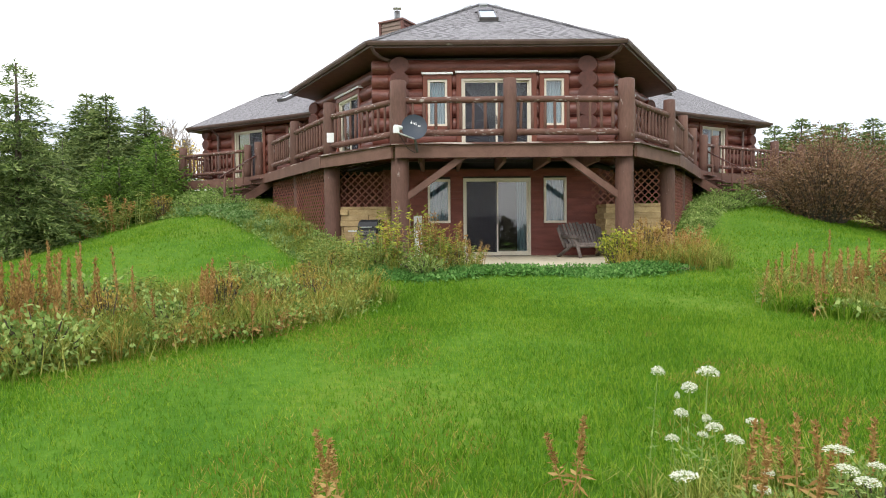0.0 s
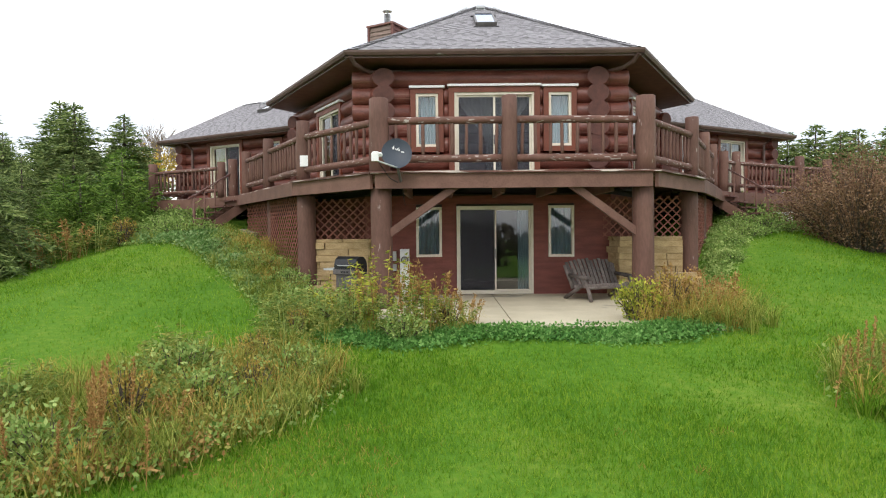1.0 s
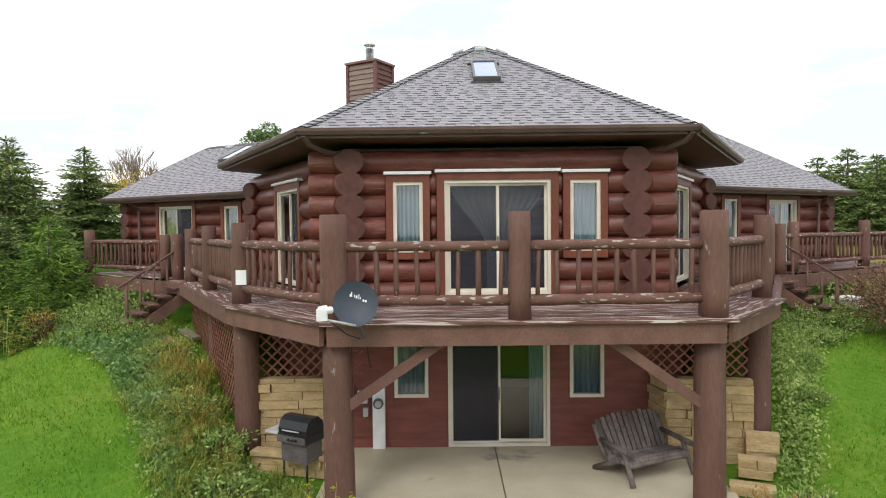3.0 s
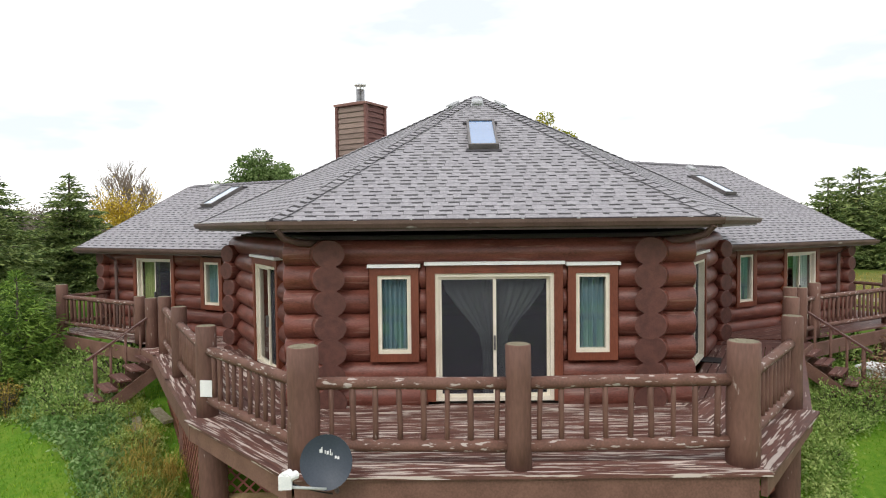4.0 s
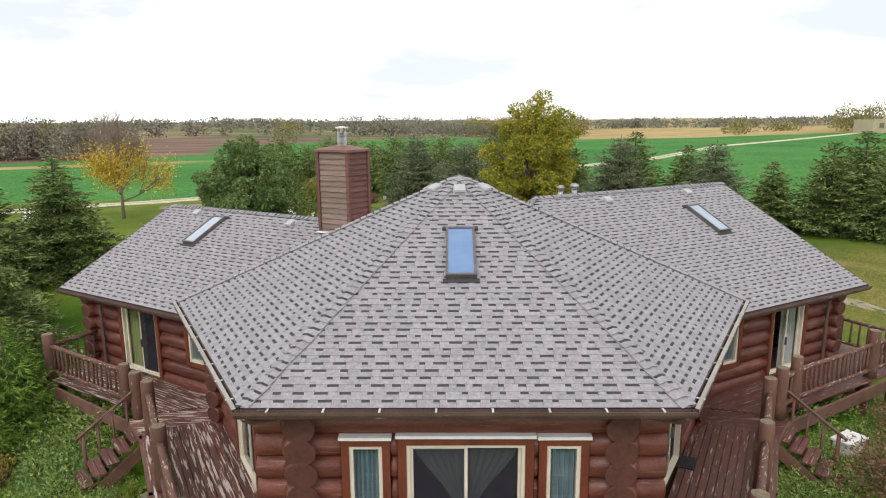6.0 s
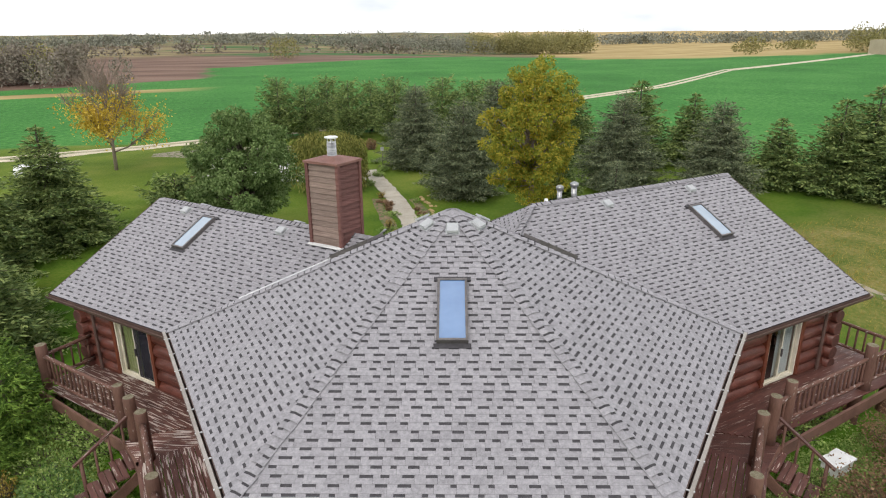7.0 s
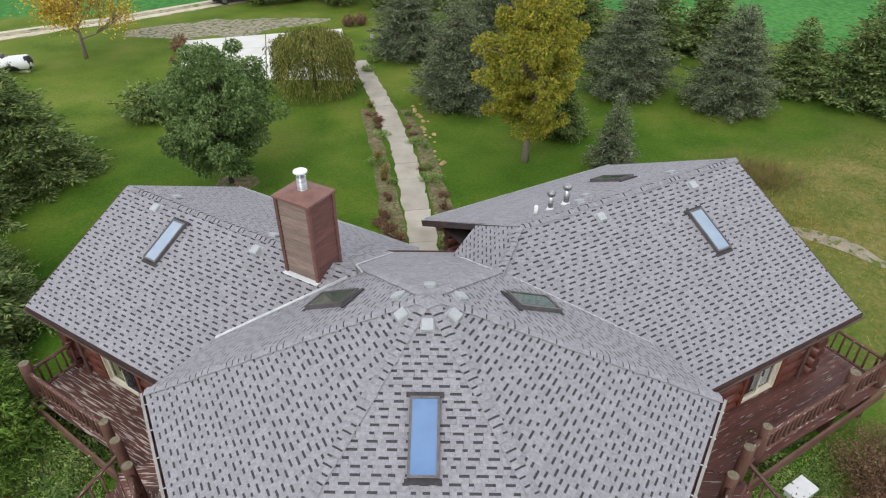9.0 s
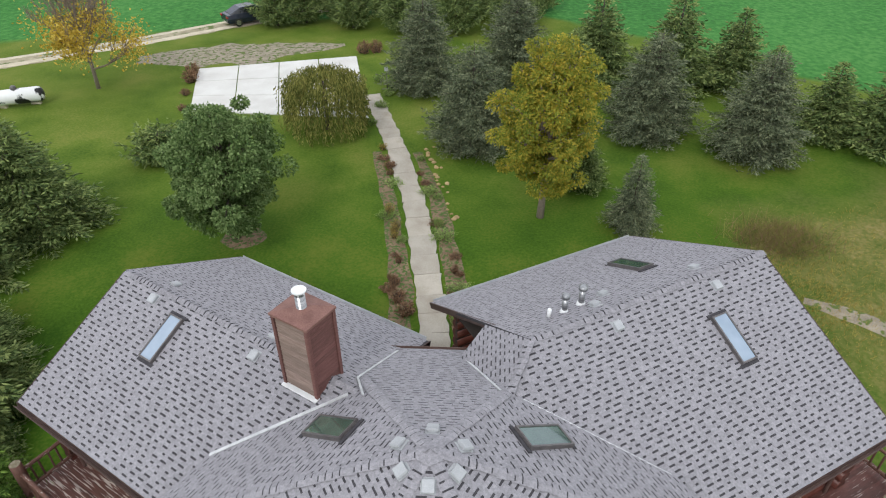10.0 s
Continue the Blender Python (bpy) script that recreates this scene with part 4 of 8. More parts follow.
def ridge_caps(p, q, n1, n2, width=0.14, step=0.16, lift=0.02):
    """Overlapping bent caps along a hip or ridge; n1, n2: the slopes' downhill directions."""
    p, q, n1, n2 = Vector(p), Vector(q), Vector(n1).normalized(), Vector(n2).normalized()
    d = (q - p).normalized()
    n1, n2 = (n1 - d * n1.dot(d)).normalized(), (n2 - d * n2.dot(d)).normalized()
    cnt = int((q - p).length / step)
    g, butt_shadow = Geo(), Geo()
    upv = Vector((0, 0, 1))
    for k in range(cnt):
        a = p + d * (k * step)
        b = a + d * (step * 1.35)
        za, zb = upv * (lift + 0.03), upv * (lift + 0.0)
        w = width * random.uniform(0.9, 1.1)
        for nn in (n1, n2):
            top = [a + za, a + za + nn * w, b + zb + nn * w, b + zb]
            g.hexa([t - upv * 0.006 for t in top], top)
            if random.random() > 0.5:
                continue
            # Dark strip added as the shadow below the cap's butt end.
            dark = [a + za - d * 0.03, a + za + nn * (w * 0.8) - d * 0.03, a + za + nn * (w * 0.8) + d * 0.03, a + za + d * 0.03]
            butt_shadow.hexa([t - upv * 0.022 for t in dark], [t - upv * 0.012 for t in dark])
    part("cap_shadow_strip", butt_shadow, M["underlay"], house, kind="stuff")
    return part("ridge_capping", g, M["shingle"], house, kind="stuff")


R_EAVE = 6.42
RC = CEN + Vector((0.05, 0.06, 0))  # middle of the roof
A_EAVE = R_EAVE * C3
HEX_P = (APEX - EAVE) / A_EAVE
corner = [RC + Vector((math.cos(radians(a)), math.sin(radians(a)), 0)) * R_EAVE + Vector((0, 0, EAVE)) for a in (240, 300, 0, 60, 120, 180)]
apex = RC + Vector((0, 0, APEX))
SL = math.hypot(A_EAVE, APEX - EAVE)
down = []
for k in range(6):
    a, b = corner[k], corner[(k + 1) % 6]
    mid = (a + b) / 2
    down.append((mid - apex).normalized())
    roof_slope(a, b - a, apex - mid, [(0, 0), (R_EAVE, 0), (R_EAVE / 2, SL)], "grey laminated shingle slope", (0.8, 5.6, 0.0) if k == 0 else None)
for k in range(6):
    if k != 3 and k != 4:
        ridge_caps(corner[k] * 1.0, apex, down[k - 1], down[k])
for k in (3, 4):
    ridge_caps(corner[k].lerp(apex, 0.42), apex, down[k - 1], down[k])


def wing_roof(w, inner_front, inner_back, label):
    """Two slopes of a wing, run in under the hexagon's roof."""
    zr = WEAVE + (w["r"] - w["f"]) * PITCH
    ff, bb = w["r"] - w["f"], w["b"] - w["r"]
    lf, lb = math.hypot(ff, ff * PITCH), math.hypot(bb, bb * PITCH)
    left = w is LW
    o = wing_at(w, w["uo"], w["f"], WEAVE)
    upf = w["V"] * ff + Vector((0, 0, ff * PITCH))
    upb = -w["V"] * bb + Vector((0, 0, bb * PITCH))
    ob = wing_at(w, w["uo"], w["b"], WEAVE)
    if left:
        roof_slope(o, -w["U"], upf, [(0, 0), (inner_front[0], 0), (inner_front[1], lf), (0, lf)], label)
        e2 = wing_at(w, inner_back[0], w["b"], WEAVE)
        roof_slope(e2, w["U"], upb, [(0, 0), (w["uo"] - inner_back[0], 0), (w["uo"] - inner_back[0], lb), (-inner_back[1], lb), (-inner_back[2], lb * 0.34)], label)
    else:
        e1 = wing_at(w, w["uo"] - inner_front[0], w["f"], WEAVE)
        k = inner_front[1] - inner_front[0]
        roof_slope(e1, w["U"], upf, [(0, 0), (inner_front[0], 0), (inner_front[0], lf), (-k + inner_front[2], lf), (-k, lf - inner_front[2] * 0.85)], label)
        roof_slope(ob, -w["U"], upb, [(0, 0), (inner_back[0], 0), (inner_back[1], lb), (0, lb)], label)
    ridge_caps(wing_at(w, w["ui"], w["r"], zr), wing_at(w, w["uo"], w["r"], zr), -upf, -upb)
    # barge boards, gutters and soffits
    g = Geo()
    for v0, v1 in ((w["f"], w["r"]), (w["b"], w["r"])):
        a, b = wing_at(w, w["uo"] + 0.012, v0, WEAVE - 0.10), wing_at(w, w["uo"] + 0.012, v1, zr - 0.10)
        g.bar(a, b, 0.03, 0.2)
    part("barge_board", g, M["fascia"], house, "dark brown barge board")
    g = Geo()
    gut(g, wing_at(w, 4.3, w["f"] - 0.01, WEAVE), wing_at(w, w["uo"], w["f"] - 0.01, WEAVE), -w["V"])
    part("gutter", g, M["gutter"], house, "weathered brown gutter")
    g = Geo()
    gut(g, wing_at(w, 3.9, w["b"] + 0.01, WEAVE), wing_at(w, w["uo"], w["b"] + 0.01, WEAVE), w["V"])
    part("gutter", g, M["vent"], house, "pale rear gutter")
    g = Geo()
    for v0, v1 in ((w["f"] + 0.01, w["f"] + 0.75), (w["b"] - 0.01, w["b"] - 0.75)):
        q = [wing_at(w, u, v, WEAVE - 0.165) for u, v in ((4.2, v0), (w["uo"] - 0.03, v0), (w["uo"] - 0.03, v1), (4.2, v1))]
        g = Geo()
        g.hexa(q, [p + Vector((0, 0, 0.03)) for p in q])
        part("soffit", g, M["soffit"], house)


def gut(g, a, b, out):
    """An open gutter along an eave, on a fascia board."""
    z = Vector((0, 0, 1))
    g.hexa([a - z * 0.165, a - z * 0.165 + out * 0.02, a - z * 0.02 + out * 0.02, a - z * 0.02], [b - z * 0.165, b - z * 0.165 + out * 0.02, b - z * 0.02 + out * 0.02, b - z * 0.02])
    prof = [(0.021, -0.01), (0.021, -0.12), (0.09, -0.12), (0.125, -0.06), (0.13, -0.015), (0.118, -0.015), (0.11, -0.055), (0.08, -0.105), (0.035, -0.105), (0.035, -0.01)]
    for (r0, z0), (r1, z1) in zip(prof, prof[1:]):
        g.poly(a + out * r0 + z * z0, b + out * r0 + z * z0, b + out * r1 + z * z1, a + out * r1 + z * z1)


wing_roof(LW, (7.6, 8.9), (3.72, 0.9, 0.25), "grey laminated shingle slope of a wing")
wing_roof(RW, (7.6, 9.3, 1.3), (8.25, 8.0), "grey laminated shingle slope of a wing")
# small hip between the right wing and the porch roof
zr = WEAVE + (RW["r"] - RW["f"]) * PITCH
p1, p2, p3, p4 = (wing_at(RW, 4.0, 2.5, zr), wing_at(RW, 2.62, 1.42, zr - 1.08 * PITCH), wing_at(RW, 2.6, 4.0, 5.55), wing_at(RW, 3.85, 4.4, zr - 1.9 * PITCH))
pn = (p1 - p2).cross(p3 - p2).normalized()
pn = pn if pn.z > 0 else -pn
pe = Vector((-pn.y, pn.x, 0)).normalized()
pu = pn.cross(pe)
pu, pe = (pu, pe) if pu.z > 0 else (-pu, -pe)
flat = [((p - p3).dot(pe), (p - p3).dot(pu)) for p in (p3, p4, p1, p2)]
area = sum(flat[k][0] * flat[(k + 1) % 4][1] - flat[(k + 1) % 4][0] * flat[k][1] for k in range(4))
flat = flat if area > 0 else flat[::-1]
low_y = min(f[1] for f in flat)
roof_slope(p3 + pu * low_y, pe, pu, [(x, y - low_y) for x, y in flat], "small grey shingle hip by the porch")
ridge_caps(p2, p1, -pu, -(wing_at(RW, 0, RW["r"]) - wing_at(RW, 0, RW["f"])))
g = Geo()
q1, q2 = wing_at(RW, 3.74, 7.55, WEAVE - 0.1), wing_at(RW, 3.98, 4.0, WEAVE + (7.55 - 4.0) * PITCH - 0.1)
g.bar(q1, q2, 0.04, 0.2)
part("barge_board", g, M["fascia"], house, "dark brown barge board")
g = Geo()
q1, q2 = wing_at(LW, 3.7, 5.5, WEAVE - 0.1), wing_at(LW, 3.5, 4.2, WEAVE + 1.3 * PITCH - 0.1)
g.bar(q1, q2, 0.04, 0.2)
part("barge_board", g, M["fascia"], house, "dark brown barge board")

# hexagon eaves
for k in (5, 0, 1, 3):
    a, b = corner[k], corner[(k + 1) % 6]
    out = Vector(((a + b) / 2 - CEN).xy.to_3d()).normalized()
    g = Geo()
    run = (b - a).normalized() * 0.075
    gut(g, a - run, b + run, out)
    gt = part("gutter", g, M["gutter"], house, "weathered brown gutter")
    if k in (5, 1):
        inw = (apex - (a + b) / 2).normalized()
        g = Geo()
        lo = [a + out * 0.12 - Vector((0, 0, 0.006)), b + out * 0.12 - Vector((0, 0, 0.006)), b + out * 0.06 + Vector((0, 0, 0.004)), a + out * 0.06 + Vector((0, 0, 0.004))]
        g.hexa(lo, [p + Vector((0, 0, 0.006)) for p in lo])
        part("drip_edge", g, M["gutter_pale"], house, "chalky pale drip edge")
    if k != 3:
        cnt = 8
        for j in range(cnt):
            p = a.lerp(b, (j + 0.5) / cnt)
            g = Geo()
            g.bar(p + out * 0.01 - Vector((0, 0, 0.005)), p + out * 0.135 - Vector((0, 0, 0.005)), 0.03, 0.012)
            part("gutter_strap", g, M["flashing"], gt)
g = Geo()
ins = [CEN + (c - CEN).xy.to_3d() * 0.8 + Vector((0, 0, EAVE - 0.165)) for c in corner]
for k in range(6):
    a, b = corner[k] - Vector((0, 0, 0.165)), corner[(k + 1) % 6] - Vector((0, 0, 0.165))
    q = [a, b, ins[(k + 1) % 6], ins[k]]
    g = Geo()
    g.hexa(q, [p + Vector((0, 0, 0.03)) for p in q])
    part("soffit", g, M["soffit"], house)
# curved gutter elbows at the front corners
for k, sgn in ((0, -1), (1, 1)):
    c = corner[k]
    g = Geo()
    g.tube([c + Vector((sgn * -0.05, -0.06, -0.12)), c + Vector((sgn * -0.12, 0.1, -0.26)), c + Vector((-sgn * 0.3, 0.35, -0.34)), c + Vector((-sgn * 0.55, 0.62, -0.36))], [0.05] * 4, 8)
    part("downspout", g, M["gutter"], house)


def valley(w, pts):
    g = Geo()
    for (u0, v0, z0), (u1, v1, z1) in zip(pts, pts[1:]):
        g.bar(wing_at(w, u0, v0, z0), wing_at(w, u1, v1, z1), 0.09, 0.03)
    part("valley_flashing", g, M["flashing"], house, "white metal valley flashing")


def hexz(u):
    return APEX - HEX_P * u


def vz(w, v):
    return WEAVE + (v - w["f"]) * PITCH


for w in (LW, RW):
    v0 = w["f"] + (EAVE - WEAVE) / PITCH + 0.05
    v1 = 1.35
    us = [(APEX - vz(w, v)) / HEX_P for v in (v0, v1)]
    valley(w, [(us[0], v0, vz(w, v0) + 0.02), (us[1], v1, vz(w, v1) + 0.02)])


# white flashing strips along the edges of the rear slope
for strip in (((0.1, 27.27), (-0.61, 25.25)), ((-0.61, 25.25), (-0.29, 24.24)), ((1.91, 26.92), (2.82, 24.74))):
    g = Geo()
    g.bar(*[Vector((x, y, APEX - HEX_P * (y - RC.y) + 0.025)) for x, y in strip], 0.05, 0.025)
    part("valley_flashing", g, M["flashing"], house, "white metal valley flashing")

# ---------------------------------------------------------------- on the roofs
def skylight(at, e, up, x0, x1, y0, y1, glass, label, frame_m="dark_metal"):
    """A curb-mounted skylight lying on a slope."""
    e, up = Vector(e).normalized(), Vector(up).normalized()
    n = e.cross(up)

    def p(x, y, z):
        return Vector(at) + e * x + up * y + n * z

    def blk(g, a0, a1, b0, b1, z0, z1):
        g.hexa([p(a0, b0, z0), p(a1, b0, z0), p(a1, b1, z0), p(a0, b1, z0)], [p(a0, b0, z1), p(a1, b0, z1), p(a1, b1, z1), p(a0, b1, z1)])

    g = Geo()
    t = 0.045
    for a0, a1, b0, b1 in ((x0, x0 + t, y0, y1), (x1 - t, x1, y0, y1), (x0 + t, x1 - t, y0, y0 + t), (x0 + t, x1 - t, y1 - t, y1)):
        blk(g, a0, a1, b0, b1, -0.02, 0.12)
    s = part("skylight", g, M[frame_m], house, label)
    g = Geo()
    blk(g, x0 + t * 0.9, x1 - t * 0.9, y0 + t * 0.9, y1 - t * 0.9, 0.085, 0.10)
    part("pane", g, M[glass], s)
    g = Geo()
    blk(g, x0 - 0.05, x1 + 0.05, y0 - 0.10, y0, 0.012, 0.022)
    part("flashing", g, M["underlay"], s)
    g = Geo()
    blk(g, x0 - 0.07, x1 + 0.07, y1, y1 + 0.09, 0.012, 0.05)
    part("flashing", g, M["underlay"], s)


skylight(corner[0], (1, 0, 0), apex - (corner[0] + corner[1]) / 2, 2.93, 3.48, 2.78, 4.2, "sky_glass", "dark-framed skylight with the sky's blue put into its pane colour")
for w, u0, u1, v0, v1, gl in ((LW, 8.7, 9.2, -0.12, 1.1, "sky_glass_pale"), (RW, 9.0, 9.52, 0.18, 1.43, "sky_glass_pale")):
    upv = w["V"] + Vector((0, 0, PITCH))
    k = upv.length
    if w is LW:
        skylight(wing_at(w, u1, w["f"], WEAVE), -w["U"], upv, 0, u1 - u0, (v0 - w["f"]) * k, (v1 - w["f"]) * k, gl, "pale skylight in a wing roof")
    else:
        skylight(wing_at(w, u0, w["f"], WEAVE), w["U"], upv, 0, u1 - u0, (v0 - w["f"]) * k, (v1 - w["f"]) * k, gl, "pale skylight in a wing roof")
upv = -RW["V"] + Vector((0, 0, PITCH))
skylight(wing_at(RW, 9.6, RW["b"], WEAVE), -RW["U"], upv, 0, 0.55, 2.3, 3.8, "sky_glass_green", "dark skylight in the rear slope")
for k, x0 in ((2, 3.0), (4, 2.75)):
    a, b = corner[k], corner[(k + 1) % 6]
    skylight(a, b - a, apex - (a + b) / 2, x0, x0 + 0.62, 2.55, 3.85, "sky_glass_green", "green-tinted skylight in a dark frame")


def roof_vent(at, e, up, n_label="pale square roof vent"):
    e, up = Vector(e).normalized(), Vector(up).normalized()
    n = e.cross(up)
    p = Vector(at)

    def q(x, y, z):
        return p + e * (x * 0.85) + up * (y * 0.85) + n * z

    g = Geo()
    g.hexa([q(-0.17, -0.15, 0.01), q(0.17, -0.15, 0.01), q(0.17, 0.2, 0.01), q(-0.17, 0.2, 0.01)], [q(-0.17, -0.15, 0.02), q(0.17, -0.15, 0.02), q(0.17, 0.2, 0.02), q(-0.17, 0.2, 0.02)])
    g.hexa([q(-0.12, -0.12, 0.02), q(0.12, -0.12, 0.02), q(0.12, 0.12, 0.02), q(-0.12, 0.12, 0.02)], [q(-0.11, -0.1, 0.07), q(0.11, -0.1, 0.07), q(0.11, 0.12, 0.07), q(-0.11, 0.12, 0.07)])
    g.hexa([q(-0.15, -0.15, 0.07), q(0.15, -0.15, 0.07), q(0.15, 0.15, 0.07), q(-0.15, 0.15, 0.07)], [q(-0.13, -0.13, 0.11), q(0.13, -0.13, 0.11), q(0.13, 0.14, 0.11), q(-0.13, 0.14, 0.11)])
    part("roof_vent", g, M["vent"], house, n_label)


for k in range(6):
    a, b = corner[k], corner[(k + 1) % 6]
    mid = (a + b) / 2
    roof_vent(apex.lerp(mid, 0.105 if k in (0, 1, 5) else 0.13), b - a, apex - mid)
for w, spots in ((LW, ((10.13, 1.2), (6.09, 1.14))), (RW, ((6.37, 2.06), (9.83, 2.1)))):
    for u, v in spots:
        if w is LW:
            roof_vent(wing_at(w, u, v, vz(w, v)), -w["U"], w["V"] + Vector((0, 0, PITCH)))
        else:
            roof_vent(wing_at(w, u, v, vz(w, v)), w["U"], w["V"] + Vector((0, 0, PITCH)))
for w, spots in ((LW, ((10.2, 1.98), (6.15, 1.9))), (RW, ((9.97, 3.05), (6.43, 3.05), (7.1, 3.5)))):
    for u, v in spots:
        z = vz(w, w["r"]) - (v - w["r"]) * PITCH
        e = w["U"] if w is LW else -w["U"]
        roof_vent(wing_at(w, u, v, z), e, -w["V"] + Vector((0, 0, PITCH)))


def flue(at, h, r, label, cap=True):
    g = Geo()
    p = Vector(at)
    g.tube([p - Vector((0, 0, 0.1)), p + Vector((0, 0, h))], [r, r], 14)
    f = part("vent_pipe", g, M["steel"], house, label, True)
    if cap:
        g = Geo()
        g.tube([p + Vector((0, 0, h + 0.03)), p + Vector((0, 0, h + 0.12)), p + Vector((0, 0, h + 0.16))], [r * 1.5, r * 1.5, r * 0.7], 14)
        part("cap", g, M["steel"], f, "", True)
    g = Geo()
    g.tube([p - Vector((0, 0, 0.12)), p + Vector((0, 0, 0.10))], [r * 2.0, r * 1.15], 14)
    part("collar", g, M["white"], f, "", True)


for u, v, h, r, cap in ((5.66, 3.34, 0.45, 0.075, True), (6.28, 3.42, 0.5, 0.085, True)):
    flue(wing_at(RW, u, v, vz(RW, RW["r"]) - (v - RW["r"]) * PITCH), h, r, "galvanised vent pipe with a cap", cap)
g = Geo()
p = wing_at(RW, 5.2, 3.38, vz(RW, RW["r"]) - 0.88 * PITCH)
g.tube([p - Vector((0, 0, 0.1)), p + Vector((0, 0, 0.26))], [0.055, 0.055], 12)
part("plumbing_stack", g, M["white"], house, "short white plumbing stack", True)

# chimney
CU0, CU1, CV0, CV1, CT = 3.82, 4.82, 0.98, 1.84, 8.71
g = Geo()
core = [wing_at(LW, u, v, 6.2) for u, v in ((CU0 + 0.03, CV0 + 0.03), (CU1 - 0.03, CV0 + 0.03), (CU1 - 0.03, CV1 - 0.03), (CU0 + 0.03, CV1 - 0.03))]
g.hexa(core, [p + Vector((0, 0, CT - 6.2)) for p in core])
chim = part("chimney", g, M["chimney_b"], house, "square chimney clad in weathered red lap siding")
for a, b, m in (((CU1, CV0), (CU0, CV0), "chimney_a"), ((CU0, CV0), (CU0, CV1), "chimney_b"), ((CU0, CV1), (CU1, CV1), "chimney_b"), ((CU1, CV1), (CU1, CV0), "chimney_a")):
    pa, pb = wing_at(LW, *a), wing_at(LW, *b)
    e = (pb - pa).normalized()
    out = Vector((e.y, -e.x, 0))
    if out.dot(pa - wing_at(LW, (CU0 + CU1) / 2, (CV0 + CV1) / 2)) < 0:
        out = -out
    for k in range(16):
        z = 6.3 + k * 0.145
        g = Geo()
        lo = [pa + e * 0.05 - out * 0.03, pb - e * 0.05 - out * 0.03, pb - e * 0.05 + out * 0.024, pa + e * 0.05 + out * 0.024]
        hi = [pa + e * 0.05 - out * 0.03, pb - e * 0.05 - out * 0.03, pb - e * 0.05 - out * 0.012, pa + e * 0.05 - out * 0.012]
        g.hexa([p + Vector((0, 0, z)) for p in lo], [p + Vector((0, 0, z + 0.15)) for p in hi])
        part("siding_board", g, M[m], chim)
    g = Geo()
    g.bar(pa + Vector((0, 0, 6.2)), pa + Vector((0, 0, CT)), 0.09, 0.09, e)
    part("corner_board", g, M["chimney_b"], chim)
g = Geo()
q = [wing_at(LW, u, v, CT) for u, v in ((CU0 - 0.07, CV0 - 0.07), (CU1 + 0.07, CV0 - 0.07), (CU1 + 0.07, CV1 + 0.07), (CU0 - 0.07, CV1 + 0.07))]
mid = wing_at(LW, (CU0 + CU1) / 2, (CV0 + CV1) / 2, CT + 0.1)
g.hexa([p - Vector((0, 0, 0.06)) for p in q], q)
g.hexa(q, [p.lerp(mid, 0.7) + Vector((0, 0, 0.03)) for p in q])
part("chimney_cap", g, M["chimney_cap"], chim, "rusty brown sheet metal cap")
g = Geo()
fc = wing_at(LW, 4.32, 1.4, CT + 0.02)
g.tube([fc, fc + Vector((0, 0, 0.06)), fc + Vector((0, 0, 0.07)), fc + Vector((0, 0, 0.42))], [0.2, 0.19, 0.12, 0.12], 18)
fl_ = part("flue", g, M["steel"], chim, "shiny steel flue", True)
g = Geo()
g.tube([fc + Vector((0, 0, 0.53)), fc + Vector((0, 0, 0.56)), fc + Vector((0, 0, 0.58))], [0.17, 0.17, 0.05], 18)
for k in range(4):
    a = k * math.pi / 2
    o = Vector((math.cos(a) * 0.1, math.sin(a) * 0.1, 0))
    g.bar(fc + o + Vector((0, 0, 0.4)), fc + o + Vector((0, 0, 0.54)), 0.02, 0.02, (1, 0, 0.1))
part("rain_cap", g, M["white"], fl_, "pale round rain cap")
g = Geo()
g.bar(wing_at(LW, CU1 + 0.05, CV0 - 0.06, vz(LW, CV0) + 0.03), wing_at(LW, CU0 - 0.05, CV0 - 0.06, vz(LW, CV0) + 0.03), 0.16, 0.03)
part("flashing", g, M["white"], chim, "white base flashing")

# ---------------------------------------------------------------- patio and retaining walls
patio = thing("patio", "pale concrete patio slab with a crack across it", "patio", (1.4, 14, 0), kind="structure")
for x0, x1, y0, y1 in ((-1.35, 1.33, 11.95, 14.595), (1.35, 4.6, 11.95, 14.595), (-1.35, 1.33, 14.61, 16.93), (1.35, 4.6, 14.61, 16.93)):
    g = Geo()
    g.hexa([(x0, y0, -0.12), (x1, y0, -0.12), (x1, y1, -0.12), (x0, y1, -0.12)], [(x0, y0, -0.012), (x1, y0, -0.012), (x1, y1, -0.012), (x0, y1, -0.012)])
    part("slab", g, M["concrete"], patio)


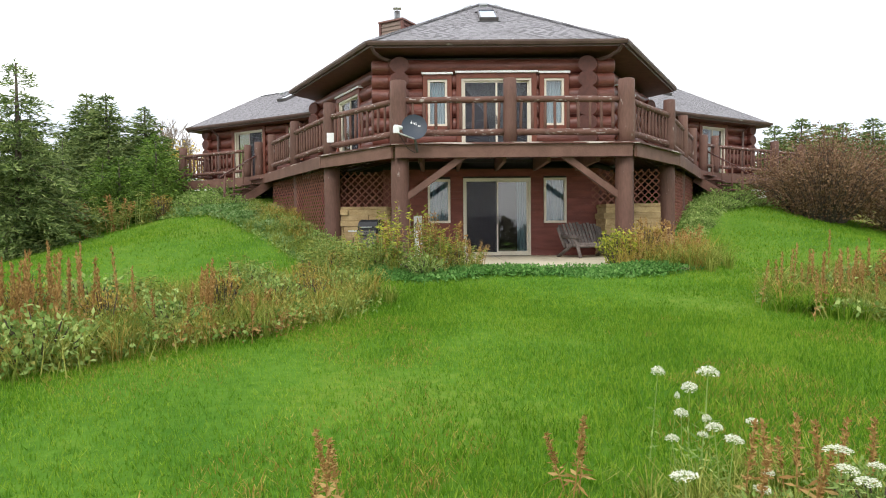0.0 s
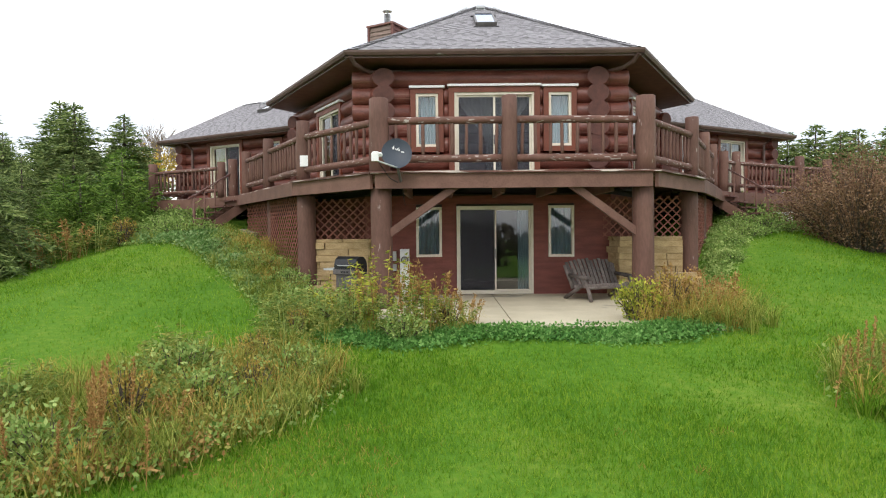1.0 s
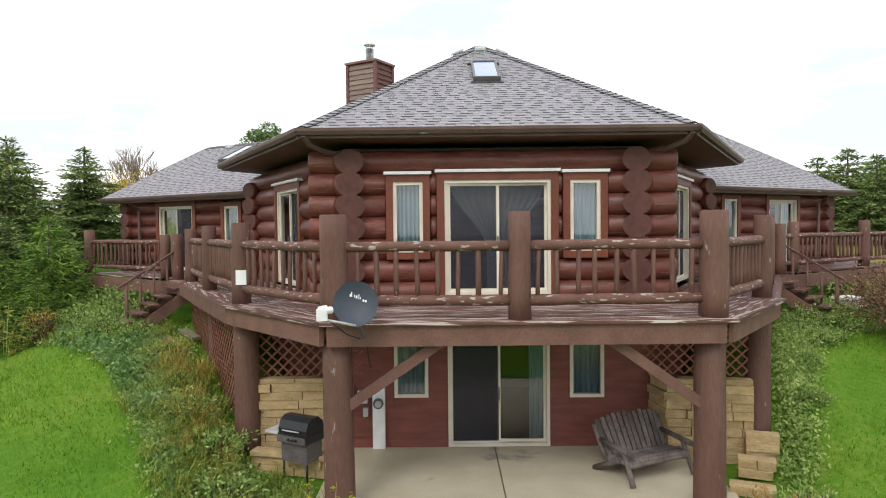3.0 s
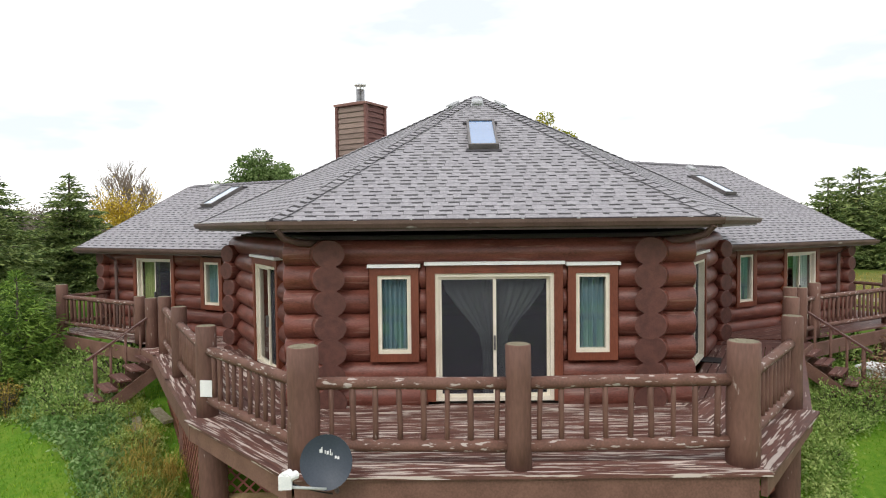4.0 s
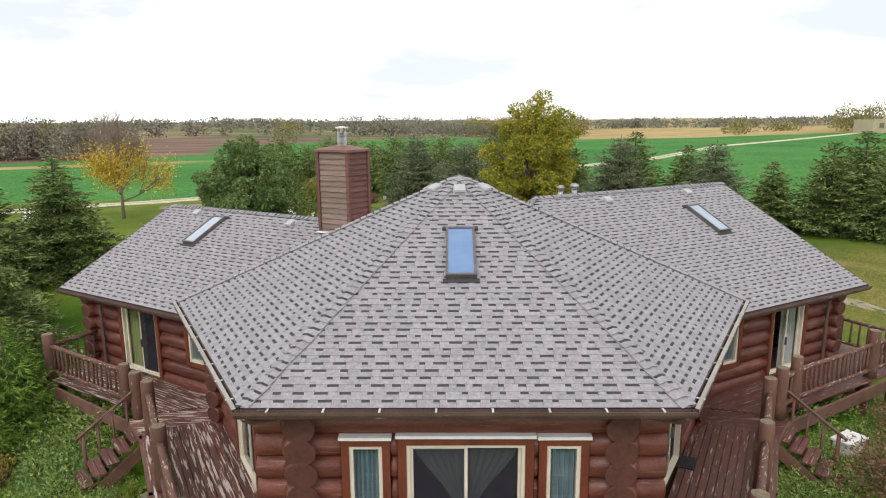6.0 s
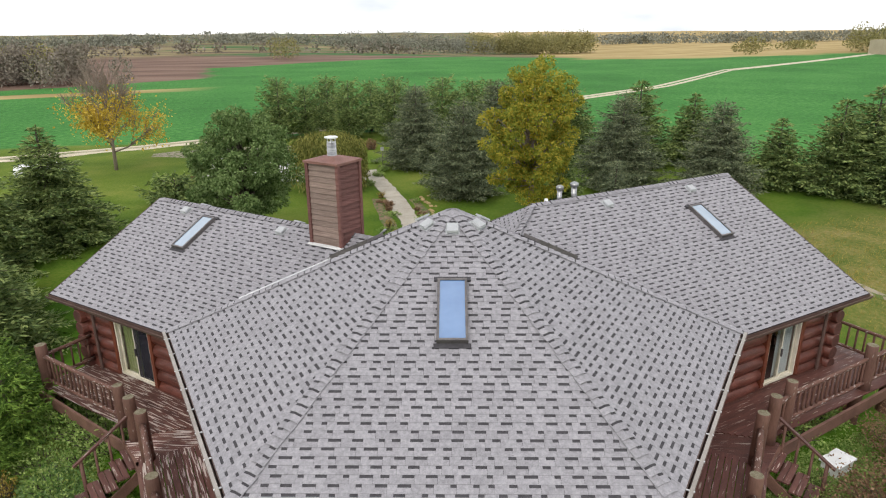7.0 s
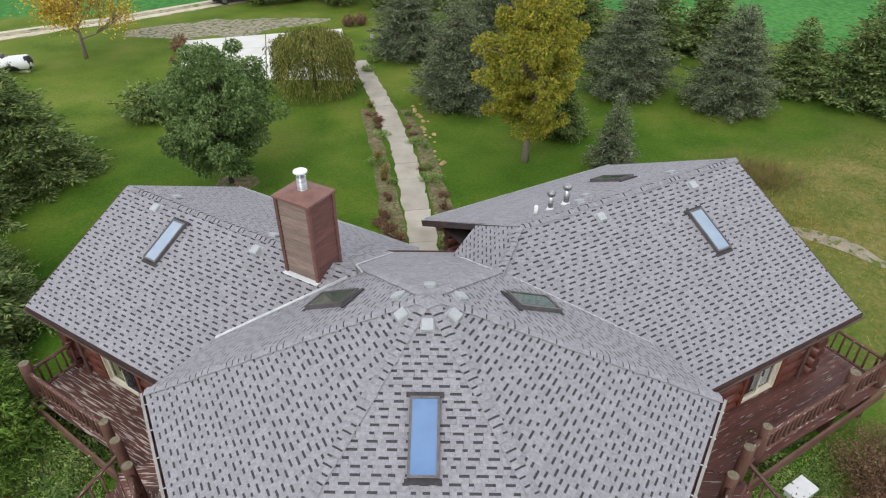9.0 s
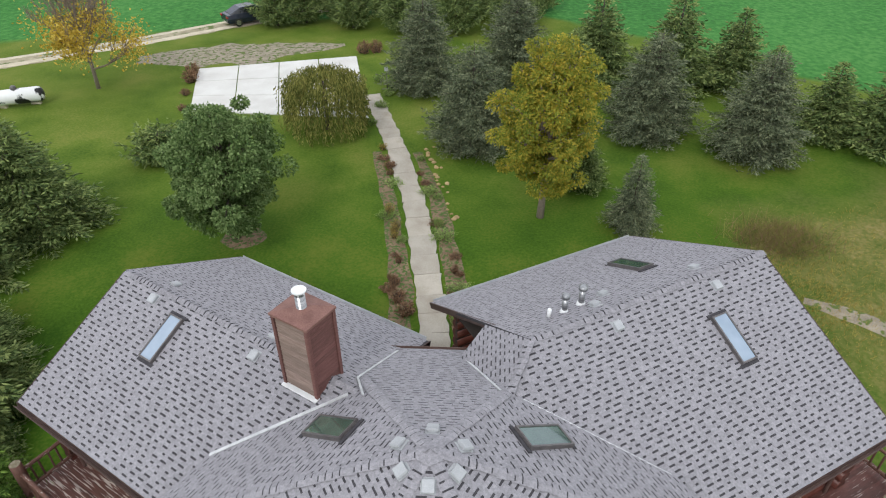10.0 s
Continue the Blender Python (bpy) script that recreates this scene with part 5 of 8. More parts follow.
def stone_wall(name, pts, z0, z1, label, course=0.14):
    """Stacked rough-cut limestone blocks along a line."""
    a0 = Vector((*pts[0], 0))
    w = thing(name, label, "retaining wall", (a0.x, a0.y, z0))
    rnd = random.Random(len(pts) * 7 + int(pts[0][0] * 10))
    for p, q in zip(pts, pts[1:]):
        p, q = Vector((*p, 0)), Vector((*q, 0))
        e, ln = (q - p).normalized(), (q - p).length
        n = Vector((e.y, -e.x, 0))
        if n.y > 0:
            n = -n
        z, k = z0, 0
        while z < z1 - 0.05:
            s = -rnd.uniform(0, 0.2)
            h = min(course, z1 - z)
            while s < ln:
                b = rnd.uniform(0.35, 1.1)
                s0, s1 = max(s, 0) + 0.001, min(s + b, ln) - 0.001
                if s1 - s0 > 0.05:
                    d = rnd.uniform(-0.03, 0.035)
                    g = Geo()
                    lo = [p + e * s0 - n * 0.22, p + e * s1 - n * 0.22, p + e * s1 + n * d, p + e * s0 + n * d]
                    ch = rnd.uniform(0.004, 0.009)
                    lo_f = [v + Vector((0, 0, z + 0.001)) for v in lo]
                    m1 = [p + e * (s0 + ch) - n * 0.22, p + e * (s1 - ch) - n * 0.22, p + e * (s1 - ch) + n * (d + 0.012), p + e * (s0 + ch) + n * (d + 0.006)]
                    a = [v + Vector((0, 0, z + 0.001 + ch)) for v in m1]
                    c = [v + Vector((0, 0, z + h - 0.001 - ch)) for v in m1]
                    t = [v + Vector((0, 0, z + h - 0.001)) for v in lo]
                    for A, B in ((lo_f, a), (a, c), (c, t)):
                        for j in range(4):
                            g.poly(A[j], A[(j + 1) % 4], B[(j + 1) % 4], B[j])
                    g.poly(*lo_f[::-1])
                    g.poly(*t)
                    part("stone", g, M["stone"], w)
                s += b
            z += course
            k += 1
    return w


stone_wall("retaining_wall", [(-1.35, 16.92), (-1.45, 16.55), (-2.72, 16.5)], -0.05, 1.29, "stacked tan limestone retaining wall beneath a deck")
stone_wall("retaining_wall", [(4.02, 16.92), (4.12, 16.3), (5.42, 16.05)], -0.05, 1.3, "stacked tan limestone retaining wall beneath a deck")
stone_wall("stone_step", [(5.2, 15.85), (5.66, 15.7)], 0.1, 0.52, "stepped tan limestone blocks beside the bank")
stone_wall("stone_step", [(4.9, 15.45), (5.38, 15.25)], 0.0, 0.28, "stepped tan limestone blocks beside the bank")
stone_wall("stone_step", [(4.55, 14.95), (5.1, 14.7)], -0.05, 0.14, "stepped tan limestone blocks beside the bank")
stone_wall("stone_step", [(-2.6, 15.9), (-1.3, 15.6)], -0.05, 0.3, "low tan limestone ledge under a grill")

# ---------------------------------------------------------------- deck
deck = thing("deck", "brown-painted log-rail deck with peeling boards wrapped round the house", "deck", (CX, 16, DECK))
PL, PM, PR = (-0.97, 14.4), (1.5, 14.32), (4.1, 14.42)
PF, PS, PE, PT = (-2.86, 16.45), (5.82, 16.62), (-4.31, 18.96), (7.05, 18.96)
PD, PU, PC, PC2 = (-5.57, 21.2), (8.15, 21.1), (-6.24, 22.0), (8.85, 21.95)
PB, PV, PA, PW = (-6.79, 22.57), (9.49, 22.53), (-9.79, 24.42), (12.49, 24.34)
PX, PY = (13.95, 25.2), (11.6, 29.25)


def log_post(p, z0, z1, r, seed):
    g = Geo()
    x, y = p
    pts, rad = [], []
    n = max(4, int((z1 - z0) / 0.35))
    for k in range(n + 1):
        t = k / n
        pts.append((x + 0.012 * noise.noise((seed, t * 3, 0)), y + 0.012 * noise.noise((seed, t * 3, 5)), z0 + (z1 - z0) * t))
        rad.append(r * (1.04 - 0.06 * t + 0.02 * noise.noise((seed, t * 4, 9))))
    pts.append((pts[-1][0], pts[-1][1], z1 + 0.012))
    rad.append(rad[-1] * 0.9)
    g.tube(pts, rad, 16, True, 0.02)
    ob = part("post", g, M["post"], deck, smooth=True)
    ob.data.materials.append(M["post_top"])
    for f in ob.data.polygons:
        if len(f.vertices) > 4 and f.center.z > 0.5:
            f.material_index = 1


for k, (p, r, top) in enumerate(((PL, 0.185, 3.97), (PM, 0.148, 3.99), (PR, 0.185, 3.98), (PF, 0.15, 3.9), (PS, 0.15, 3.94), (PE, 0.14, 3.87), (PT, 0.14, 3.94),
                                 (PD, 0.14, 3.82), (PU, 0.14, 3.9), (PC, 0.14, 3.7), (PC2, 0.14, 3.8), (PB, 0.13, 3.68), (PV, 0.13, 3.85), (PA, 0.15, 3.82), (PW, 0.15, 3.88), (PX, 0.15, 3.85), (PY, 0.12, 3.75))):
    log_post(p, DECK - 0.03, top, r, k * 3.1)
for k, (p, r) in enumerate(((PL, 0.205), (PR, 0.205), (PF, 0.205), (PS, 0.205), (PE, 0.13), (PT, 0.13), (PA, 0.13), (PW, 0.16), (PX, 0.18))):
    q = (p[0] + (1.4 - p[0]) * 0.01, p[1] + 0.06)
    log_post(q, float(height(*q)) - 0.2, 2.27 if k < 4 else 2.4, r, 60 + k * 2.3)


def placed(name, length, w, h, material, p, q, parent, rounded=0.0, sides=10, label=""):
    """A beam or rail whose own x axis runs along it, so that grain and wear follow its length."""
    p, q = Vector(p), Vector(q)
    g = Geo()
    if rounded:
        n = max(3, int(length / 0.3))
        ph = random.uniform(0, 99)
        g.tube([(length * k / n, 0.01 * noise.noise((k * 0.5, ph, 0)), 0.01 * noise.noise((k * 0.5, ph, 7))) for k in range(n + 1)], [rounded * (1 + 0.07 * noise.noise((k * 0.6, ph, 3))) for k in range(n + 1)], sides, True)
    else:
        g.box(0, length, -w / 2, w / 2, -h / 2, h / 2)
    ob = new(name, g.mesh(name, (0, 0, 0), rounded > 0))
    ob.data.materials.append(material)
    d = (q - p).normalized()
    y = Vector((0, 0, 1)).cross(d)
    y = y.normalized() if y.length > 0.01 else Vector((0, 1, 0))
    z = d.cross(y)
    ob.parent = parent
    ob.matrix_local = Matrix.Translation(p - origin_of(parent)) @ Matrix((d, y, z)).transposed().to_4x4()
    return tagged(ob, label)


def rail_bay(p, q, gap0=0.15, gap1=0.15, spacing=0.27, top=3.55, bot=2.83, rt=0.072, rb=0.075, wide=0.034):
    """Top and bottom log rails and round balusters between two posts."""
    p, q = Vector((*p, 0)), Vector((*q, 0))
    d = (q - p).normalized()
    a, b = p + d * gap0, q - d * gap1
    ln = (b - a).length
    z = Vector((0, 0, 1))
    placed("top_rail", ln, 0, 0, M["rail"], a + z * top, b + z * top, deck, rt)
    placed("bottom_rail", ln, 0, 0, M["rail"], a + z * bot, b + z * bot, deck, rb)
    n = max(1, round(ln / spacing))
    for k in range(n):
        c = a + d * (ln * (k + 0.5) / n + random.uniform(-0.02, 0.02))
        tilt = d * random.uniform(-0.015, 0.015)
        placed("baluster", top - bot, 0, 0, M["post"], c + z * bot, c + z * top + tilt, deck, wide * random.uniform(0.85, 1.15), 8)


rail_bay(PL, PM, 0.17, 0.13)
rail_bay(PM, PR, 0.13, 0.17)
for a, b in ((PF, PL), (PR, PS), (PE, PF), (PS, PT), (PD, PE), (PT, PU)):
    rail_bay(a, b, 0.13, 0.15, 0.22)
for a, b in ((PA, PB), (PV, PW)):
    rail_bay(a, b, 0.13, 0.13, 0.2, 3.5, 2.8, 0.06, 0.06, 0.03)
rail_bay(PC2, PV, 0.12, 0.12, 0.25, 3.5, 2.8, 0.06, 0.06, 0.03)
rail_bay(PW, PX, 0.13, 0.13, 0.2, 3.5, 2.8, 0.06, 0.06, 0.03)
rail_bay(PX, PY, 0.13, 0.13, 0.24, 3.45, 2.75, 0.05, 0.05, 0.03)
wall_l = wing_at(LW, 10.93, -1.95)
rail_bay(PA, (wall_l.x, wall_l.y), 0.13, 0.05, 0.24, 3.5, 2.8, 0.055, 0.055, 0.03)


def rim(p, q, z0, z1, t=0.07, out=0.24):
    """A rim beam under the deck's edge, outside the posts' middle line."""
    p, q = Vector((*p, 0)), Vector((*q, 0))
    d = (q - p).normalized()
    n = Vector((d.y, -d.x, 0))
    if n.dot((p + q) / 2 - Vector((CX, CY + 3, 0))) < 0:
        n = -n
    a, b = p + n * out - d * 0.06, q + n * out + d * 0.06
    placed("rim_beam", (b - a).length, t, z1 - z0, M["deck_paint"], a + Vector((0, 0, (z0 + z1) / 2)), b + Vector((0, 0, (z0 + z1) / 2)), deck)


for a, b in ((PL, PR), (PF, PL), (PR, PS), (PE, PF), (PS, PT), (PD, PE), (PT, PU), (PC, PD), (PU, PC2)):
    rim(a, b, 2.26, DECK - 0.04)
for a, b in ((PA, PC), (PC2, PX), (PX, PY)):
    rim(a, b, 2.22, DECK - 0.045)
# cross beams and joists that show under the front
for x in (-0.5, 0.4, 1.4, 2.4, 3.5):
    g = Geo()
    g.box(x - 0.04, x + 0.04, 14.55, 16.9, 2.2, DECK - 0.05)
    part("joist", g, M["deck_paint"], deck)
# braces
for (x0, x1) in ((-0.82, 0.5), (3.95, 2.66)):
    g = Geo()
    g.bar((x0, 14.42, 1.4), (x1, 14.3, 2.32), 0.10, 0.14)
    part("brace", g, M["deck_paint"], deck)


def boards(quad, along, material, pitch=0.145, gap=0.017, jitter=0.02):
    """Deck boards over a four-cornered stretch; they run with the edge quad[0] to quad[1]."""
    a, b, c, d = [Vector((*p, 0)) for p in quad]
    n = int(max((d - a).length, (c - b).length) / pitch)
    for k in range(n):
        t = (k + 0.5) / n
        p, q = a.lerp(d, t), b.lerp(c, t)
        e = (q - p).normalized()
        p, q = p - e * random.uniform(0, jitter), q + e * random.uniform(0, jitter)
        w = max((d - a).length, (c - b).length) / n - gap
        zz = DECK - 0.02 + random.uniform(-0.003, 0.003)
        placed("deck_board", (q - p).length, w, 0.038, material, p + Vector((0, 0, zz)), q + Vector((0, 0, zz)), deck)


hl, hr = (CX - HALF, CY - APO), (CX + HALF, CY - APO)
hl2, hr2 = (CX - 2 * HALF, CY), (CX + 2 * HALF, CY)
boards([(-1.1, 14.05), (4.28, 14.08), (4.28, 17.0), (-1.1, 17.0)], 0, M["board"])
boards([(-3.1, 16.22), (-1.1, 14.08), (-1.1, 17.0), (-1.6, 17.4)], 0, M["board"])
boards([(4.29, 14.12), (6.1, 16.4), (4.5, 17.3), (4.29, 17.0)], 0, M["board"])
boards([(-5.85, 21.25), (-3.06, 16.32), (-1.55, 17.35), (-4.12, 21.85)], 0, M["board"])
boards([(6.06, 16.47), (8.45, 21.1), (6.9, 21.9), (4.45, 17.25)], 0, M["board_side"])
wl0, wl1, wl2, wl3 = (wing_at(LW, u, v) for u, v in ((11.1, -3.5), (6.6, -3.5), (5.0, -1.75), (11.1, -1.75)))
boards([wl0.xy, wl1.xy, wl2.xy, wl3.xy], 0, M["board"])
wr0, wr1, wr2, wr3 = (wing_at(RW, u, v) for u, v in ((6.6, -3.62), (12.85, -3.62), (12.85, -1.9), (4.9, -1.9)))
boards([wr0.xy, wr1.xy, wr2.xy, wr3.xy], 0, M["board_side"])
we = [wing_at(RW, u, v) for u, v in ((11.4, -1.9), (12.85, -1.9), (12.85, 2.2), (11.4, 2.2))]
boards([p.xy for p in we], 0, M["board_side"])
g = Geo()
g.hexa([Vector((-6.5, 21.9, DECK - 0.05)), Vector((-5.75, 21.1, DECK - 0.05)), Vector((-4.1, 21.8, DECK - 0.05)), Vector((-4.6, 23.3, DECK - 0.05))],
       [Vector((-6.5, 21.9, DECK - 0.024)), Vector((-5.75, 21.1, DECK - 0.024)), Vector((-4.1, 21.8, DECK - 0.024)), Vector((-4.6, 23.3, DECK - 0.024))])
part("landing_board", g, M["board"], deck)
g = Geo()
g.hexa([Vector((9.1, 21.9, DECK - 0.05)), Vector((8.4, 21.0, DECK - 0.05)), Vector((6.8, 21.8, DECK - 0.05)), Vector((7.2, 23.5, DECK - 0.05))],
       [Vector((9.1, 21.9, DECK - 0.024)), Vector((8.4, 21.0, DECK - 0.024)), Vector((6.8, 21.8, DECK - 0.024)), Vector((7.2, 23.5, DECK - 0.024))])
part("landing_board", g, M["board_side"], deck)
# floor register by the right-hand door
g = Geo()
g.bar((5.84, 19.68, DECK + 0.01), (6.06, 20.14, DECK + 0.01), 0.4, 0.015)
solo("door_mat", g, M["wire"], "small dark rubber mat on the deck", "mat", (5.95, 19.9, DECK))


def lattice(p, q, zt, zb0, zb1, name="lattice_panel", d=0.185):
    """A diagonal lattice panel whose lower edge follows the bank."""
    p, q = Vector((*p, 0)), Vector((*q, 0))
    e, ln = (q - p).normalized(), (q - p).length
    n = Vector((e.y, -e.x, 0))
    outline = [(0, zb0), (ln, zb1), (ln, zt), (0, zt)]
    g = Geo()
    span = ln + zt - min(zb0, zb1) + 1
    for sgn, off in ((1, 0.006), (-1, -0.006)):
        s = -span
        while s < ln + span:
            w = 0.045
            base_ = [(s, min(zb0, zb1)), (s + w, min(zb0, zb1)), (s + w + sgn * 4, min(zb0, zb1) + 4), (s + sgn * 4, min(zb0, zb1) + 4)]
            ar = clip(base_, outline)
            if len(ar) >= 3:
                lo = [p + e * x + Vector((0, 0, z)) + n * (off - 0.005) for x, z in ar]
                g.hexa(lo, [v + n * 0.01 for v in lo])
            s += d
    part(name, g, M["lattice"], deck, "red-brown diagonal lattice")


lattice(PE, PF, 2.27, 0.85, 0.4)
lattice(PD, PE, 2.27, 1.3, 0.85)
lattice(PS, PT, 2.27, 0.4, 0.85)
lattice(PT, PU, 2.27, 0.85, 1.3)
lattice((-2.75, 16.75), (-0.9, 16.95), 2.2, 1.25, 1.25)
lattice((3.9, 16.9), (5.7, 16.6), 2.2, 1.25, 1.25)
lattice((9.3, 22.75), (12.4, 24.55), 2.2, 1.75, 1.2, d=0.16)


# ---------------------------------------------------------------- stairs
def stairs(sgn, label):
    """A short open stair from the deck to the bank, with one handrail on its far side."""
    mx = lambda p: (p[0] if sgn < 0 else 2 * CX - p[0], p[1])
    d_, c_ = Vector((*mx((-5.62, 21.28)), 0)), Vector((*mx((-6.2, 21.98)), 0))
    out = Vector((0.76 * sgn, -0.65, 0)).normalized()
    side = (c_ - d_).normalized()
    st = thing("stairs", label, "stairs", (d_.x, d_.y, 1.5))
    w = (c_ - d_).length
    run, rise = 0.27, 0.175
    for k in range(5):
        o = d_ + out * (0.18 + run * k)
        z = DECK - rise * (k + 1)
        a, b = o + side * 0.02, o + side * (w - 0.02)
        for j in range(2):
            placed("tread", (b - a).length, 0.125, 0.04, M["board_side"], a + out * (0.135 * j + 0.05) + Vector((0, 0, z)), b + out * (0.135 * j + 0.05) + Vector((0, 0, z)), st)
    for t in (0.05, w - 0.05):
        g = Geo()
        a = d_ + side * t + Vector((0, 0, DECK - 0.28))
        b = a + out * 1.45 + Vector((0, 0, -0.95))
        g.bar(a, b, 0.045, 0.26)
        part("stringer", g, M["deck_paint"], st)
    top = c_ + Vector((0, 0, 3.3)) + out * 0.05
    bot = c_ + out * 1.32 + Vector((0, 0, 2.5))
    placed("handrail", (bot - top).length + 0.1, 0.09, 0.045, M["board_side"], top, bot + (bot - top).normalized() * 0.1, st)
    for k in range(4):
        t = (k + 0.75) / 4
        p = top.lerp(bot, t)
        q = Vector((p.x, p.y, max(DECK - 0.3 - 0.95 * t, 1.3)))
        r = 0.03 if k < 3 else 0.045
        g = Geo()
        g.tube([q - Vector((0, 0, 0.15)), p], [r, r], 8)
        part("baluster" if k < 3 else "newel", g, M["deck_paint"], st, smooth=True)
    return st


stairs(-1, "weathered brown wooden stairs from deck to bank")
stairs(1, "overgrown brown wooden stairs from deck to bank")

# ---------------------------------------------------------------- things on and under the deck
dish = thing("satellite_dish", "slate grey satellite dish on a bent mast by the deck beam", "satellite dish", (-0.62, 14.1, 2.3))
dc = Vector((-0.59, 13.74, 2.87))
dn = Vector((0.1, -0.96, 0.26)).normalized()
dx = dn.cross(Vector((0, 0, 1))).normalized()
if dx.x < 0:
    dx = -dx
dz = dx.cross(dn)
if dz.z < 0:
    dz = -dz
g = Geo()
rows = []
for k in range(7):
    r = 0.275 * k / 6
    rows.append([dc + dx * (r * math.cos(a)) + dz * (r * 1.04 * math.sin(a)) - dn * (0.07 * (1 - (k / 6) ** 2)) for a in [2 * math.pi * j / 32 for j in range(32)]])
for a, b in zip(rows, rows[1:]):
    for j in range(32):
        g.poly(a[j], a[(j + 1) % 32], b[(j + 1) % 32], b[j])
back = [[p - dn * 0.015 for p in r] for r in rows]
for a, b in zip(back, back[1:]):
    for j in range(32):
        g.poly(a[j], b[j], b[(j + 1) % 32], a[(j + 1) % 32])
for j in range(32):
    g.poly(rows[-1][j], rows[-1][(j + 1) % 32], back[-1][(j + 1) % 32], back[-1][j])
part("reflector", g, M["dish"], dish, "slate grey oval reflector", True)


def on_dish(x, z, w, h, slant=0.0):
    def pt(a, b):
        r2 = (a * a + b * b) / 0.275 ** 2
        return dc + dx * a + dz * b - dn * (0.07 * (1 - r2) - 0.006)
    g = Geo()
    q = [pt(x, z), pt(x + w, z), pt(x + w + slant, z + h), pt(x + slant, z + h)]
    g.hexa(q, [p + dn * 0.003 for p in q])
    return g


for x, z, w, h in ((-0.055, 0.095, 0.012, 0.06), (-0.075, 0.095, 0.02, 0.035), (-0.02, 0.085, 0.01, 0.035), (0.0, 0.075, 0.022, 0.035), (0.035, 0.065, 0.01, 0.06), (0.052, 0.062, 0.01, 0.03), (0.085, 0.03, 0.022, 0.028), (0.113, 0.022, 0.022, 0.028)):
    part("mark", on_dish(x, z, w, h), M["white"], dish, "white printed bar")
g = Geo()
g.tube([dc - dn * 0.09 + Vector((0, 0, -0.1)), dc - dn * 0.16 + Vector((0.03, 0, -0.25)), (-0.55, 14.12, 2.42), (-0.55, 14.22, 2.3)], [0.03, 0.028, 0.028, 0.03], 10)
part("mast", g, M["dark_metal"], dish, "", True)
lnb = dc + Vector((-0.36, -0.27, -0.1))
g = Geo()
g.tube([dc - dz * 0.27 - dn * 0.02, lnb - Vector((0, 0, 0.05))], [0.016, 0.016], 8)
part("feed_arm", g, M["grey_metal"], dish, "", True)
g = Geo()
g.bar(lnb - dx * 0.07, lnb + dx * 0.06, 0.07, 0.14)
g.tube([lnb + Vector((0.03, -0.02, 0.05)), lnb + Vector((0.09, 0.07, 0.05))], [0.04, 0.045], 10)
g.tube([lnb + Vector((-0.03, -0.02, 0.07)), lnb + Vector((0.03, 0.07, 0.07))], [0.035, 0.04], 10)
part("receiver", g, M["white"], dish, "white plastic receiver head")
g = Geo()
g.tube([lnb, (-0.75, 14.0, 2.45), (-0.52, 14.2, 2.32), (-0.5, 14.22, 2.1), (-0.48, 14.3, 1.95)], [0.008] * 5, 6)
part("cable", g, M["wire"], dish, "", True)

g = Geo()
pc = Vector((PF[0] + 0.05, PF[1] - 0.165, 3.02))
g.bar(pc - Vector((0.09, 0.0, 0)), pc + Vector((0.09, -0.02, 0)), 0.012, 0.24)
solo("paper_notice", g, M["white"], "blank white notice fixed to a deck post", "notice", tuple(pc))


